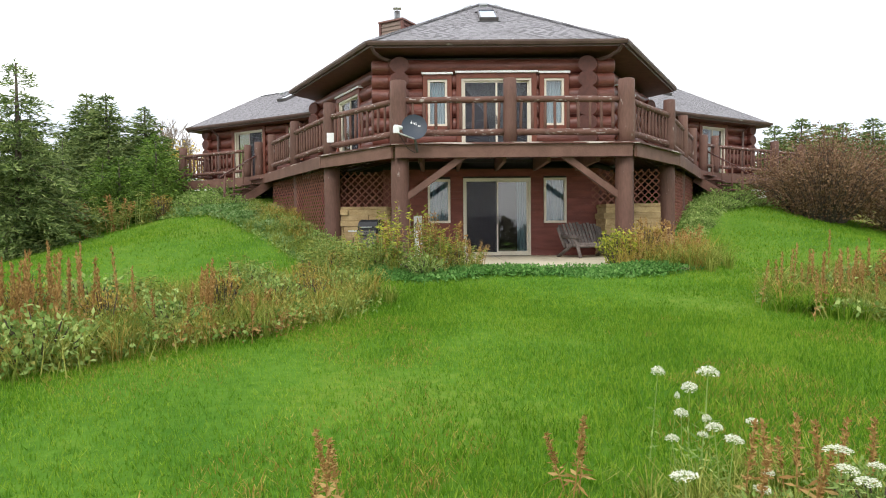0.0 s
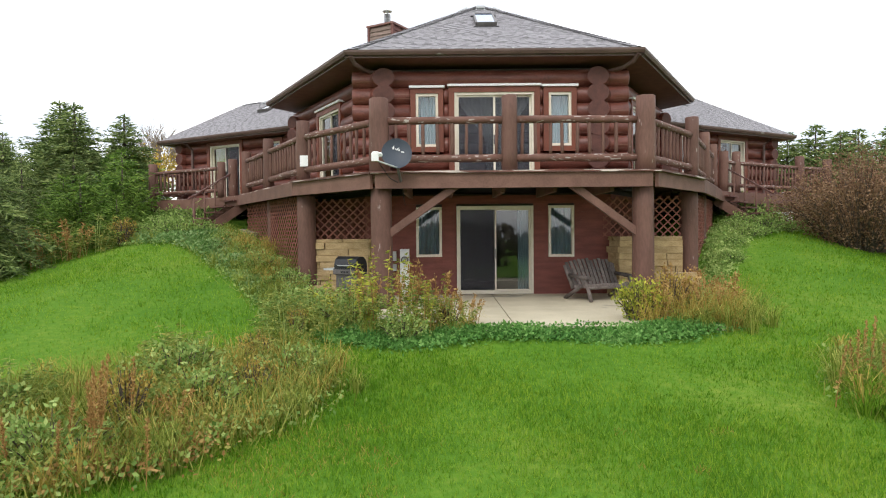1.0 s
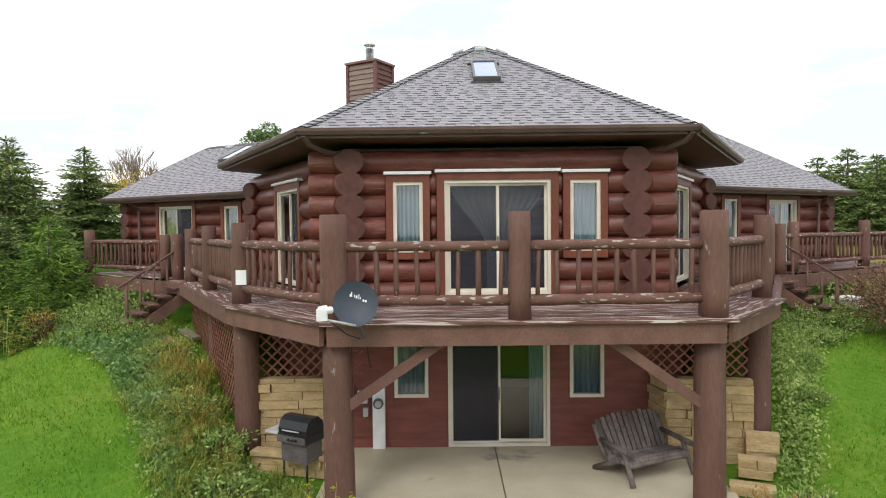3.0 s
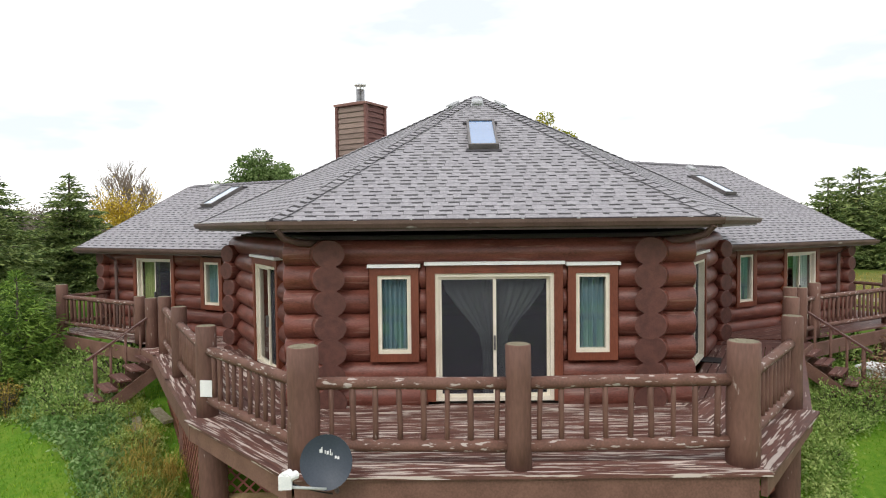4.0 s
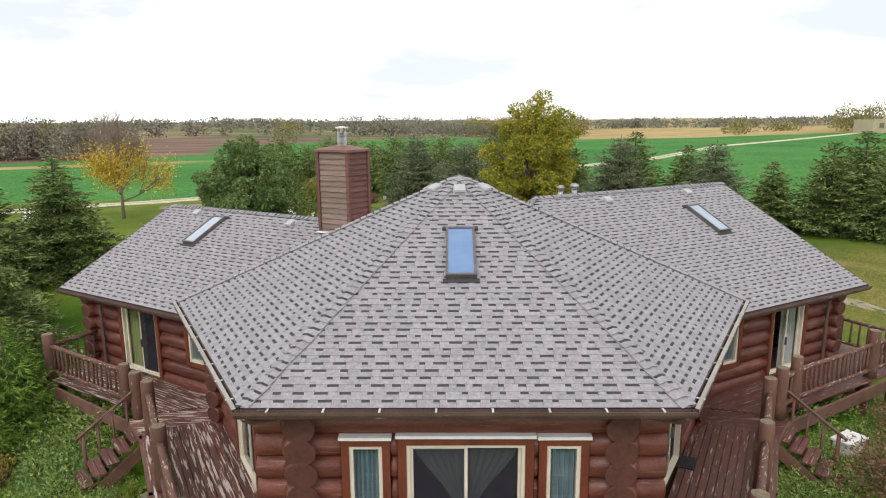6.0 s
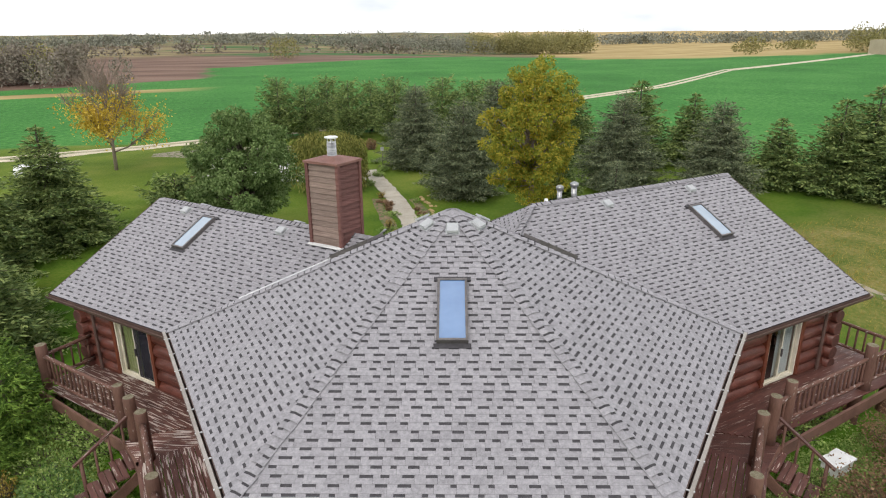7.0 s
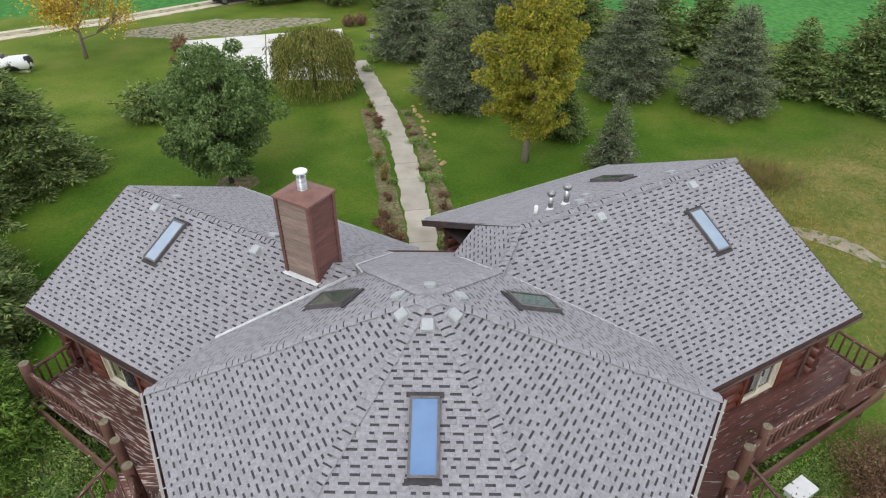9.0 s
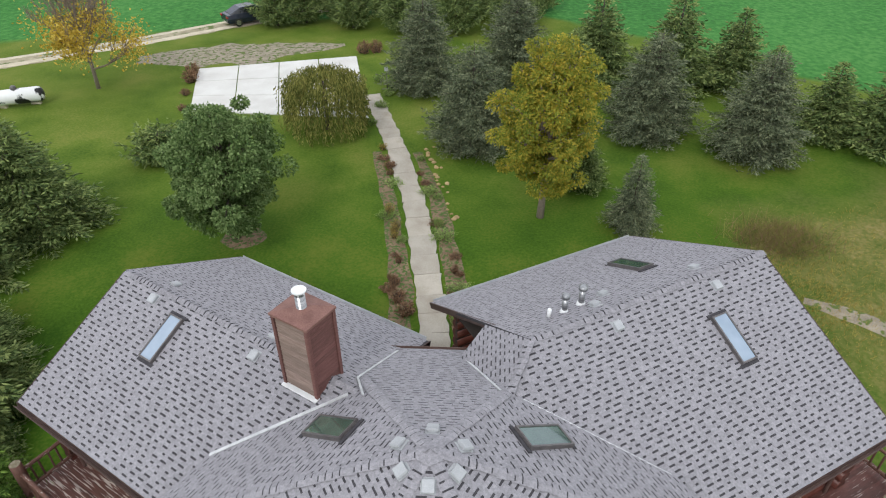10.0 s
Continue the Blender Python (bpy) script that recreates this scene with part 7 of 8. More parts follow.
def shrub(name, label, h, r, seed, material, stems=60, per=60, leaf=0.12, dome=0.55, category="shrub", twig="bark", group=""):
    """A many-stemmed shrub: fine stems fanning from the base, leaves along them."""
    global rng
    rng = np.random.default_rng(seed)
    t = thing(name, label, category, (0, 0, 0), group)
    tw = Geo()
    cs, ds = [], []
    for k in range(stems):
        a = rng.uniform(0, 6.283)
        u = math.sqrt(rng.uniform(0.0, 1.0))
        top = np.array([math.cos(a) * r * u, math.sin(a) * r * u, h * (1 - (1 - dome) * u * u) * rng.uniform(0.8, 1.1)])
        foot = np.array([top[0] * 0.25, top[1] * 0.25, -0.1])
        mid = foot * 0.4 + top * 0.6 + np.array([0, 0, 0.1 * h])
        tw.tube([foot, mid, top], [0.014, 0.01, 0.003], 4, False)
        s = rng.uniform(0.12, 1.05, (per, 1))
        c = foot * (1 - s) ** 2 + 2 * mid * s * (1 - s) + top * s * s + rng.normal(size=(per, 3)) * (0.09 * r)
        c[:, 2] = np.maximum(c[:, 2], 0.03)
        cs.append(c)
        d = rng.normal(size=(per, 3)) * 0.7 + unit(top[None, :] - foot)
        ds.append(d)
    part("woody_base", tw, M[twig], t, kind="stuff")
    crown_object("foliage", leaves(np.concatenate(cs), np.concatenate(ds), leaf, leaf * 0.5, 0.1), material, t)
    return t


bush = settle(shrub("bare_bush", "big red-brown twiggy bush beside the lawn", 3.1, 2.3, 101, M["brown_leaf"], 260, 95, 0.085, 0.5, twig="bark", group="red-brown bushes"), 11.6, 19.6, 0, 0.95, 0.82)
place(bush, at_ground(14.6, 19.2, 100, 1.05, 0.75))
place(bush, at_ground(17.6, 20.2, 200, 1.15, 0.8))
place(bush, at_ground(13.4, 22.4, 300, 0.8, 0.6))

def wild_plant(name, label, h, r, seed, leaf_m, stems, per, leaf, low=0.15, plume=0, group="", category="plant", stem_m="dry_stalk"):
    """A tall wild plant: separate thin stems that arch apart, with narrow leaves hanging along each."""
    global rng
    rng = np.random.default_rng(seed)
    t = thing(name, label, category, (0, 0, 0), group)
    tw = Geo()
    cs, ds, ps, qs = [], [], [], []
    for k in range(stems):
        a = rng.uniform(0, 6.283)
        u = math.sqrt(rng.uniform(0.0, 1.0))
        hh = h * rng.uniform(0.55, 1.08) * (1 - 0.25 * u * u)
        foot = np.array([math.cos(a) * r * 0.55 * u, math.sin(a) * r * 0.55 * u, -0.05])
        top = np.array([math.cos(a) * r * u, math.sin(a) * r * u, hh])
        mid = np.array([foot[0] * 0.8 + top[0] * 0.2, foot[1] * 0.8 + top[1] * 0.2, hh * 0.62])
        pt = lambda s: foot * (1 - s) ** 2 + 2 * mid * s * (1 - s) + top * s * s
        tw.tube([tuple(pt(s)) for s in (0, 0.35, 0.7, 1.0)], [0.006, 0.005, 0.004, 0.002], 4, False)
        s = rng.uniform(low, 1.0, (per, 1))
        c = pt(s)
        b = rng.uniform(0, 6.283, per)
        d = np.stack([np.cos(b), np.sin(b), rng.uniform(-0.35, 0.75, per)], 1)
        cs.append(c)
        ds.append(d)
        if plume:
            s = rng.uniform(0.62, 1.02, (plume, 1))
            ps.append(pt(s) + rng.normal(size=(plume, 3)) * 0.016)
            qs.append(rng.normal(size=(plume, 3)) * 0.5 + np.array([0, 0, 0.8]))
    part("stem_base", tw, M[stem_m], t, kind="stuff")
    crown_object("foliage", leaves(np.concatenate(cs), np.concatenate(ds), leaf, leaf * 0.34, 0.25), M[leaf_m], t, "", "stuff")
    if plume:
        crown_object("seed_head", leaves(np.concatenate(ps), np.concatenate(qs), 0.05, 0.024), M["dry_stalk"], t, "", "stuff")
    return t


gold = settle(wild_plant("tall_wild_plant", "tall yellow-green leafy plant at the patio's edge", 1.5, 0.62, 111, "olive_leaf", 18, 36, 0.085, group="patio edge plants"), -0.75, 12.05)
place(gold, at_ground(-1.5, 12.5, 120, 0.75, 0.62))
place(gold, at_ground(-0.1, 12.0, 70, 0.8, 0.72))
settle(shrub("yellowing_shrub", "low yellow-green bush at the patio corner", 0.72, 0.42, 114, M["olive_leaf"], 44, 40, 0.07, 0.6), 3.45, 12.6)
wild = settle(wild_plant("green_wild_plant", "rank green wild plant with narrow leaves", 1.0, 0.55, 112, "wild_leaf", 26, 32, 0.08, group="patio edge plants", stem_m="weed_leaf"), -0.4, 11.85)
for x, y, a, s, sz in ((-1.15, 12.05, 40, 1.0, 1.0), (-1.75, 12.0, 90, 0.9, 0.7), (0.35, 12.05, 150, 0.9, 0.75), (-2.3, 12.6, 200, 1.0, 0.75), (-2.4, 13.7, 260, 0.9, 0.7), (-2.9, 14.9, 310, 0.9, 0.6), (4.3, 12.4, 20, 0.9, 0.55), (-3.5, 16.2, 20, 0.9, 0.5), (4.9, 13.0, 280, 0.8, 0.6), (-4.3, 8.6, 10, 1.0, 0.7), (-2.8, 9.6, 70, 1.0, 0.7), (-1.9, 10.4, 130, 0.9, 0.6), (-2.0, 11.3, 180, 1.0, 0.7), (-3.3, 10.6, 230, 1.0, 0.65)):
    place(wild, at_ground(x, y, a, s, sz))
for x, y, a, s, sz in ((-10.0, 20.9, 10, 1.7, 1.2), (-10.9, 20.6, 100, 1.8, 1.3), (-11.7, 20.2, 210, 1.6, 1.1)):
    place(wild, at_ground(x, y, a, s, sz))
rusty = settle(wild_plant("rusty_wild_plant", "rust-brown seeding stalks going to seed", 1.05, 0.42, 113, "dry_stalk", 16, 8, 0.08, 0.1, 22, group="patio edge plants"), 4.1, 12.75)
for x, y, a, s, sz in ((-10.4, 20.6, 60, 1.5, 1.2), (-11.3, 20.3, 160, 1.5, 1.2), (4.55, 12.6, 60, 1.0, 0.95), (3.75, 12.45, 120, 0.9, 0.8), (4.95, 12.85, 200, 0.9, 0.85), (0.15, 12.2, 240, 0.95, 0.95), (-0.3, 12.05, 300, 0.9, 1.15), (0.6, 12.25, 30, 0.8, 0.6), (-1.0, 12.25, 90, 0.7, 1.0),
                       (-2.4, 8.4, 220, 0.7, 0.45), (6.5, 9.3, 70, 0.9, 0.8), (7.3, 8.7, 170, 1.0, 0.85), (7.9, 9.4, 260, 1.0, 0.9), (-5.6, 7.8, 300, 1.0, 0.8)):
    place(rusty, at_ground(x, y, a, s, sz))
weed = settle(shrub("weed_clump", "rank green weeds on the bank", 0.45, 0.6, 121, M["weed_leaf"], 40, 36, 0.07, 0.5, group="weeds round the patio"), -2.2, 13.4)
for x, y, a, s in ((-1.3, 12.6, 30, 1.1), (-2.6, 14.6, 80, 1.0), (-3.2, 15.8, 130, 1.0), (-2.6, 13.5, 200, 0.8), (-3.9, 16.8, 10, 0.9), (-1.7, 13.4, 340, 1.0), (4.4, 13.0, 100, 0.9), (5.3, 14.1, 210, 0.8), (-0.4, 11.7, 50, 0.8), (-4.6, 17.8, 60, 0.8), (-5.4, 19.1, 100, 0.9), (-6.5, 20.1, 150, 1.0), (-7.3, 20.6, 20, 1.1),
                   (6.9, 17.0, 60, 0.56), (7.6, 18.6, 150, 0.62), (8.5, 20.0, 230, 0.74), (9.4, 20.9, 280, 0.68), (9.0, 19.9, 10, 0.56), (10.0, 21.6, 80, 0.56), (11.5, 22.6, 110, 0.56), (10.0, 20.4, 140, 0.50), (9.3, 20.3, 200, 0.95), (9.7, 20.9, 40, 1.0), (8.9, 20.6, 310, 1.05), (8.4, 19.6, 120, 0.8), (9.9, 21.5, 300, 0.9), (-8.3, 23.4, 15, 1.5), (-9.2, 24.0, 95, 1.5), (-7.4, 22.8, 175, 1.5), (-10.0, 24.6, 255, 1.5), (9.9, 23.2, 35, 1.5), (11.0, 23.9, 125, 1.4), (-8.2, 21.5, 70, 1.2), (-8.9, 22.3, 190, 1.2), (-9.5, 23.3, 250, 1.1), (-7.9, 22.3, 310, 1.0)):
    place(weed, at_ground(x, y, a, s))
dry = settle(shrub("dry_plant", "dry golden-brown perennial clump", 0.85, 0.42, 131, M["dry_grass"], 34, 22, 0.065, 0.75, group="dry perennials"), 4.0, 12.8)
for x, y, a, s in ((0.3, 12.15, 140, 0.6), (-2.0, 11.9, 10, 0.5)):
    place(dry, at_ground(x, y, a, s))


for x, y, a, s in ((-3.2, 7.6, 10, 1.0), (-4.0, 6.4, 60, 1.1), (-2.4, 9.0, 120, 1.0), (-1.6, 9.9, 200, 0.9), (-4.6, 8.4, 260, 1.2), (-5.6, 7.0, 310, 1.1), (-5.0, 5.6, 80, 1.0), (-3.0, 9.8, 150, 1.1), (-6.6, 6.0, 40, 1.1), (6.2, 9.6, 200, 1.0), (6.6, 8.2, 20, 0.9), (7.4, 9.0, 90, 1.1)):
    place(weed, at_ground(x, y, a, s))
for x, y, a, s in ((-2.9, 8.4, 30, 0.75), (-1.9, 9.2, 80, 0.6), (-3.9, 7.4, 130, 0.7), (-5.2, 8.0, 190, 0.8), (-2.2, 10.4, 230, 0.6), (6.6, 9.2, 60, 0.8), (7.6, 8.4, 160, 0.9), (-9.3, 21.3, 10, 1.0)):
    place(dry, at_ground(x, y, a, s))

# ---------------------------------------------------------------- low growth, as stuff
def scatter_poly(pts, n):
    pts = np.array(pts, float)
    lo, hi = pts.min(0), pts.max(0)
    out = []
    while sum(len(o) for o in out) < n:
        p = rng.uniform(lo, hi, (n * 3, 2))
        ins = np.zeros(len(p), bool)
        j = len(pts) - 1
        for i in range(len(pts)):
            a, b = pts[i], pts[j]
            c = ((a[1] > p[:, 1]) != (b[1] > p[:, 1])) & (p[:, 0] < (b[0] - a[0]) * (p[:, 1] - a[1]) / (b[1] - a[1] + 1e-9) + a[0])
            ins ^= c
            j = i
        out.append(p[ins])
    return np.concatenate(out)[:n]


def blades(p, h, w, lean=0.35):
    """Grass blades: a narrow quad bent once, from points on the ground."""
    n = len(p)
    z = height(p[:, 0], p[:, 1])
    a = rng.uniform(0, 6.283, n)
    hh = h * rng.uniform(0.5, 1.3, n)
    side = np.stack([np.cos(a), np.sin(a), np.zeros(n)], 1) * (w * rng.uniform(0.6, 1.4, n))[:, None]
    tip = np.stack([rng.normal(size=n) * lean * hh, rng.normal(size=n) * lean * hh, hh], 1)
    o = np.stack([p[:, 0], p[:, 1], z - 0.01], 1)
    v = np.stack([o - side, o + side, o + tip * 0.6 + side * 0.7, o + tip], 1)
    return v.reshape(-1, 3)


def short_blades(p, h, w, lean=0.35):
    """Mown grass: one narrow triangle a blade."""
    v = blades(p, h, w, lean).reshape(-1, 4, 3)
    return v[:, [0, 1, 3]].reshape(-1, 3)


def stuff(name, verts, material, label, category, tri=False):
    ob = new(name, quads_mesh(name, verts, material, tri))
    return tagged(ob, label, category, "", "stuff")


rng = np.random.default_rng(5)
BED_L = [(-1.2, 10.3), (-0.95, 9.5), (-1.2, 8.7), (-1.6, 7.9), (-2.1, 7.45), (-2.7, 6.95), (-3.4, 6.3), (-4.2, 5.5), (-9.0, 4.2), (-10.5, 7.5), (-7.0, 8.6), (-4.8, 9.4), (-3.2, 10.3), (-2.0, 11.2)]
BED_R = [(5.7, 10.6), (4.9, 9.7), (4.75, 8.9), (5.0, 8.2), (5.9, 7.3), (10.5, 6.6), (11.5, 10.0), (8.4, 10.7), (6.6, 11.0)]
IVY = [(-1.6, 11.5), (-0.4, 11.2), (0.35, 11.25), (0.9, 11.55), (2.0, 11.45), (2.8, 11.3), (3.9, 11.45), (4.9, 12.3), (4.5, 12.5), (3.0, 12.05), (0.9, 12.0), (-0.5, 12.3), (-1.6, 12.5)]
BANK_L = [(-1.4, 12.4), (-2.1, 11.8), (-3.0, 13.8), (-4.3, 16.0), (-6.0, 18.6), (-8.1, 20.6), (-9.6, 21.4), (-9.4, 23.4), (-7.2, 22.0), (-5.7, 20.6), (-4.4, 18.4), (-3.0, 16.1), (-1.5, 15.0), (-1.2, 13.4)]
BANK_R = [(5.4, 14.6), (6.1, 15.6), (6.9, 17.0), (8.2, 19.2), (9.9, 20.6), (11.8, 22.0), (12.4, 23.8), (9.6, 22.2), (8.2, 20.8), (7.2, 18.9), (6.1, 16.5), (5.5, 15.2)]


def in_poly(p, pts):
    pts = np.array(pts, float)
    ins = np.zeros(len(p), bool)
    j = len(pts) - 1
    for i in range(len(pts)):
        a, b = pts[i], pts[j]
        ins ^= ((a[1] > p[:, 1]) != (b[1] > p[:, 1])) & (p[:, 0] < (b[0] - a[0]) * (p[:, 1] - a[1]) / (b[1] - a[1] + 1e-9) + a[0])
        j = i
    return ins


lawn = np.concatenate([scatter_poly([(-3.2, 1.6), (4.0, 1.6), (8.5, 12.2), (-8.0, 12.2)], 230000), scatter_poly([(-16, 7.5), (16, 7.5), (16, 22), (-14, 22)], 130000)])
lawn[:230000] += rng.normal(size=(230000, 2)) * np.array([0.8, 0.45])
keep = ~(in_poly(lawn, IVY) | in_poly(lawn, [(-1.4, 11.9), (4.7, 11.9), (4.7, 17), (-1.4, 17)]) | in_poly(lawn, [(PF[0], PF[1]), (-1.4, 14.2), (4.6, 14.2), (6, 16.5), (8.4, 21.3), (8, 26), (-6, 26), (-5.8, 21.4)]))
keep &= (np.arange(len(lawn)) >= 230000) | (lawn[:, 1] < 7.5 + 4.7 * rng.uniform(size=len(lawn)) ** 0.7)
lawn = lawn[keep]
fine = lawn[:, 1] < 9.5 + rng.normal(size=len(lawn)) * 1.2
stuff("grass", short_blades(lawn[fine], 0.068, 0.0055), M["grass"], "short mown lawn grass", "grass", True)
stuff("grass", short_blades(lawn[~fine], 0.068, 0.0085), M["grass"], "short mown lawn grass", "grass", True)


def weeds(name, poly, n, h, leaf, material, label, dens_top=0.6, soft=0.14):
    p = scatter_poly(poly, n) + rng.normal(size=(n, 2)) * soft
    hump = np.array([0.55 + 0.55 * noise.noise((x * 0.9, y * 0.9, 4)) for x, y in p])
    z = height(p[:, 0], p[:, 1]) + h * np.clip(hump, 0.1, 1.2) * rng.uniform(0.05, 1, n) ** dens_top
    c = np.stack([p[:, 0], p[:, 1], z], 1)
    d = rng.normal(size=(n, 3)) + np.array([0, -0.2, 0.45])
    return stuff(name, leaves(c, d, leaf, leaf * 0.6, 0.1), material, label, "weeds")


weeds("bed_weeds", BED_L, 12000, 0.3, 0.065, M["weed_leaf"], "low green weeds in a wild bed")
weeds("bed_weeds", BED_L, 14000, 0.4, 0.055, M["wild_leaf"], "olive and yellowing weeds in a wild bed")
weeds("bed_weeds", BED_R, 13000, 0.32, 0.075, M["weed_leaf"], "low green weeds in a wild bed")
weeds("ground_ivy", IVY, 17000, 0.17, 0.062, M["ivy_leaf"], "bright green ivy along the patio", soft=0.12)
weeds("bank_weeds", BANK_L, 26000, 0.2, 0.075, M["weed_leaf"], "leafy green weeds on the bank")
weeds("ground_ivy", [(-4.4, 16.5), (-6.2, 18.8), (-8.6, 21.1), (-9.6, 22.4), (-8.0, 22.0), (-6.2, 20.3), (-4.9, 18.4)], 22000, 0.4, 0.095, M["pale_ivy"], "pale green ground ivy by the stairs")
weeds("ground_ivy", [(-2.0, 12.4), (-3.0, 14.2), (-4.3, 16.2), (-4.0, 16.6), (-2.6, 14.8), (-1.7, 13.4)], 6000, 0.2, 0.075, M["pale_ivy"], "pale green ground ivy on the bank")
weeds("bed_weeds", [(-3.0, 7.0), (-1.9, 7.6), (-2.0, 8.3), (-3.1, 7.9)], 2500, 0.26, 0.05, M["dry_stalk"], "withered rusty leaves in a wild bed")
weeds("bank_weeds", BANK_R, 17000, 0.32, 0.075, M["weed_leaf"], "leafy green weeds on the bank")
stuff("long_grass", blades(scatter_poly(BED_L, 14000) + rng.normal(size=(14000, 2)) * 0.16, 0.4, 0.006, 0.45), M["long_grass"], "long unmown grass in a wild bed", "grass")
stuff("long_grass", blades(scatter_poly(BED_R, 9000) + rng.normal(size=(9000, 2)) * 0.2, 0.42, 0.006, 0.45), M["long_grass"], "long unmown grass in a wild bed", "grass")
stuff("long_grass", blades(scatter_poly(BANK_L, 4000) + rng.normal(size=(4000, 2)) * 0.15, 0.3, 0.007, 0.5), M["long_grass"], "long unmown grass on the bank", "grass")
stuff("dry_grass", blades(scatter_poly(BED_L, 3000), 0.45, 0.005, 0.4), M["dry_grass"], "dry tawny grass in a wild bed", "grass")
stuff("dry_grass", blades(scatter_poly([(3.2, 12.1), (4.9, 11.9), (5.5, 13.4), (4.2, 13.4)], 1000), 0.6, 0.005, 0.3), M["dry_grass"], "dry golden grass beside the patio", "grass")
stuff("dry_grass", blades(scatter_poly([(-2.2, 2.2), (3.4, 2.2), (2.4, 3.3), (-1.4, 3.2)], 2500), 0.16, 0.004, 0.5), M["dry_grass"], "tawny grass at the lawn's near edge", "grass")
rough = np.concatenate([rng.normal(size=(7000, 2)) * np.array([4.0, 5.5]) + np.array([19.5, 36.5]), rng.normal(size=(3000, 2)) * 1.6 + np.array([15.0, 37.0])])
rough[:, 1] -= 3.0
rough = rough[(rough[:, 0] > 14.2) & (rough[:, 1] < 34.0 + 0.35 * rough[:, 0])]
stuff("dry_grass", blades(rough, 0.16, 0.007, 0.6), M["dry_grass"], "tawny rough grass beyond the mown lawn", "grass")
brush = rng.normal(size=(2400, 2)) * np.array([0.95, 0.75]) + np.array([15.2, 37.9])
stuff("brush_heap", blades(brush[:1300], 0.55, 0.009, 0.9), M["weeping_leaf"], "grey-brown heap of cut brush", "brush")
stuff("brush_heap", blades(brush[1300:], 0.5, 0.008, 0.9), M["brown_leaf"], "red-brown dead stalks in a brush heap", "brush")


def tussocks(name, spots, per, h, w, material, label):
    """Tufts of long grass: blades that rise from a tuft and arch over outwards in three bends."""
    out = []
    for x, y, s in spots:
        z = float(height(x, y))
        a = rng.uniform(0, 6.283, per)
        rad = np.stack([np.cos(a), np.sin(a), np.zeros(per)], 1)
        sid = np.stack([-np.sin(a), np.cos(a), np.zeros(per)], 1) * (w * rng.uniform(0.6, 1.3, per))[:, None]
        hh = (h * s * rng.uniform(0.5, 1.2, per))[:, None]
        far = hh * rng.uniform(0.25, 1.0, per)[:, None]
        o = np.array([x, y, z - 0.02]) + rad * (0.12 * s * rng.uniform(0, 1, per))[:, None]
        up = np.array([0, 0, 1.0])
        pts = [o, o + rad * far * 0.2 + up * hh * 0.55, o + rad * far * 0.6 + up * hh * 0.82, o + rad * far * 1.1 + up * hh * 0.62]
        wd = (1.0, 0.85, 0.6, 0.12)
        for i in range(3):
            out.append(np.stack([pts[i] - sid * wd[i], pts[i] + sid * wd[i], pts[i + 1] + sid * wd[i + 1], pts[i + 1] - sid * wd[i + 1]], 1).reshape(-1, 3))
    return stuff(name, np.concatenate(out), material, label, "grass")


def tuft_spots(poly, n, lo, hi):
    return [(x + rng.normal() * 0.15, y + rng.normal() * 0.15, rng.uniform(lo, hi)) for x, y in scatter_poly(poly, n)]


tussocks("grass_tufts", tuft_spots(BED_L, 150, 0.6, 1.3) + tuft_spots(BED_R, 90, 0.6, 1.3), 46, 0.42, 0.006, M["long_grass"], "arching tufts of long grass in the wild beds")
tussocks("grass_tufts", tuft_spots(BANK_L, 60, 0.6, 1.2) + [(4.3, 12.05, 1.2), (4.7, 12.2, 1.3), (5.0, 12.5, 1.3), (5.2, 12.9, 1.1), (3.9, 12.0, 1.0), (4.2, 11.85, 1.1), (4.6, 11.95, 1.3), (5.0, 12.15, 1.3), (5.3, 12.5, 1.4), (5.5, 12.9, 1.2), (4.9, 11.8, 1.0), (5.6, 13.4, 1.1), (5.4, 12.2, 1.1), (-0.9, 11.75, 1.2), (-1.5, 11.7, 1.2), (0.4, 11.8, 1.0), (-0.2, 11.65, 1.0), (-1.9, 12.1, 1.2), (-2.4, 12.2, 1.2)], 46, 0.4, 0.006, M["long_grass"], "arching tufts of long grass round the patio")
BANK_IN = [(-3.2, 15.3), (-4.5, 17.4), (-5.6, 19.2), (-5.1, 19.4), (-4.0, 17.6), (-2.8, 15.6)]
LUSH = [(4.7, 8.4), (5.2, 8.1), (5.6, 8.8), (5.2, 9.6), (4.75, 9.2)]
tussocks("grass_tufts", tuft_spots(LUSH, 30, 0.55, 0.95), 50, 0.4, 0.006, M["grass"], "lush green grass tufts at a bed's edge")
tussocks("dry_tufts", tuft_spots(BANK_IN, 46, 0.6, 1.2), 40, 0.5, 0.005, M["dry_grass"], "tawny grass along the lattice")
tussocks("grass_tufts", tuft_spots(BANK_IN, 40, 0.6, 1.2), 40, 0.45, 0.006, M["long_grass"], "long grass along the lattice")
tussocks("dry_tufts", tuft_spots(BED_L, 140, 0.6, 1.15) + tuft_spots(BED_R, 34, 0.6, 1.2) + [(4.1, 12.15, 1.1), (4.5, 12.1, 1.2), (3.5, 12.2, 0.8), (0.0, 11.8, 1.0), (0.6, 11.95, 0.9)], 34, 0.45, 0.005, M["dry_grass"], "tawny dry grass tufts among the weeds")
tussocks("grass_tufts", tuft_spots([(0.75, 2.7), (2.5, 2.7), (2.9, 3.6), (1.2, 3.8)], 46, 0.5, 1.0), 30, 0.3, 0.004, M["long_grass"], "rough grass at the lawn's near edge")
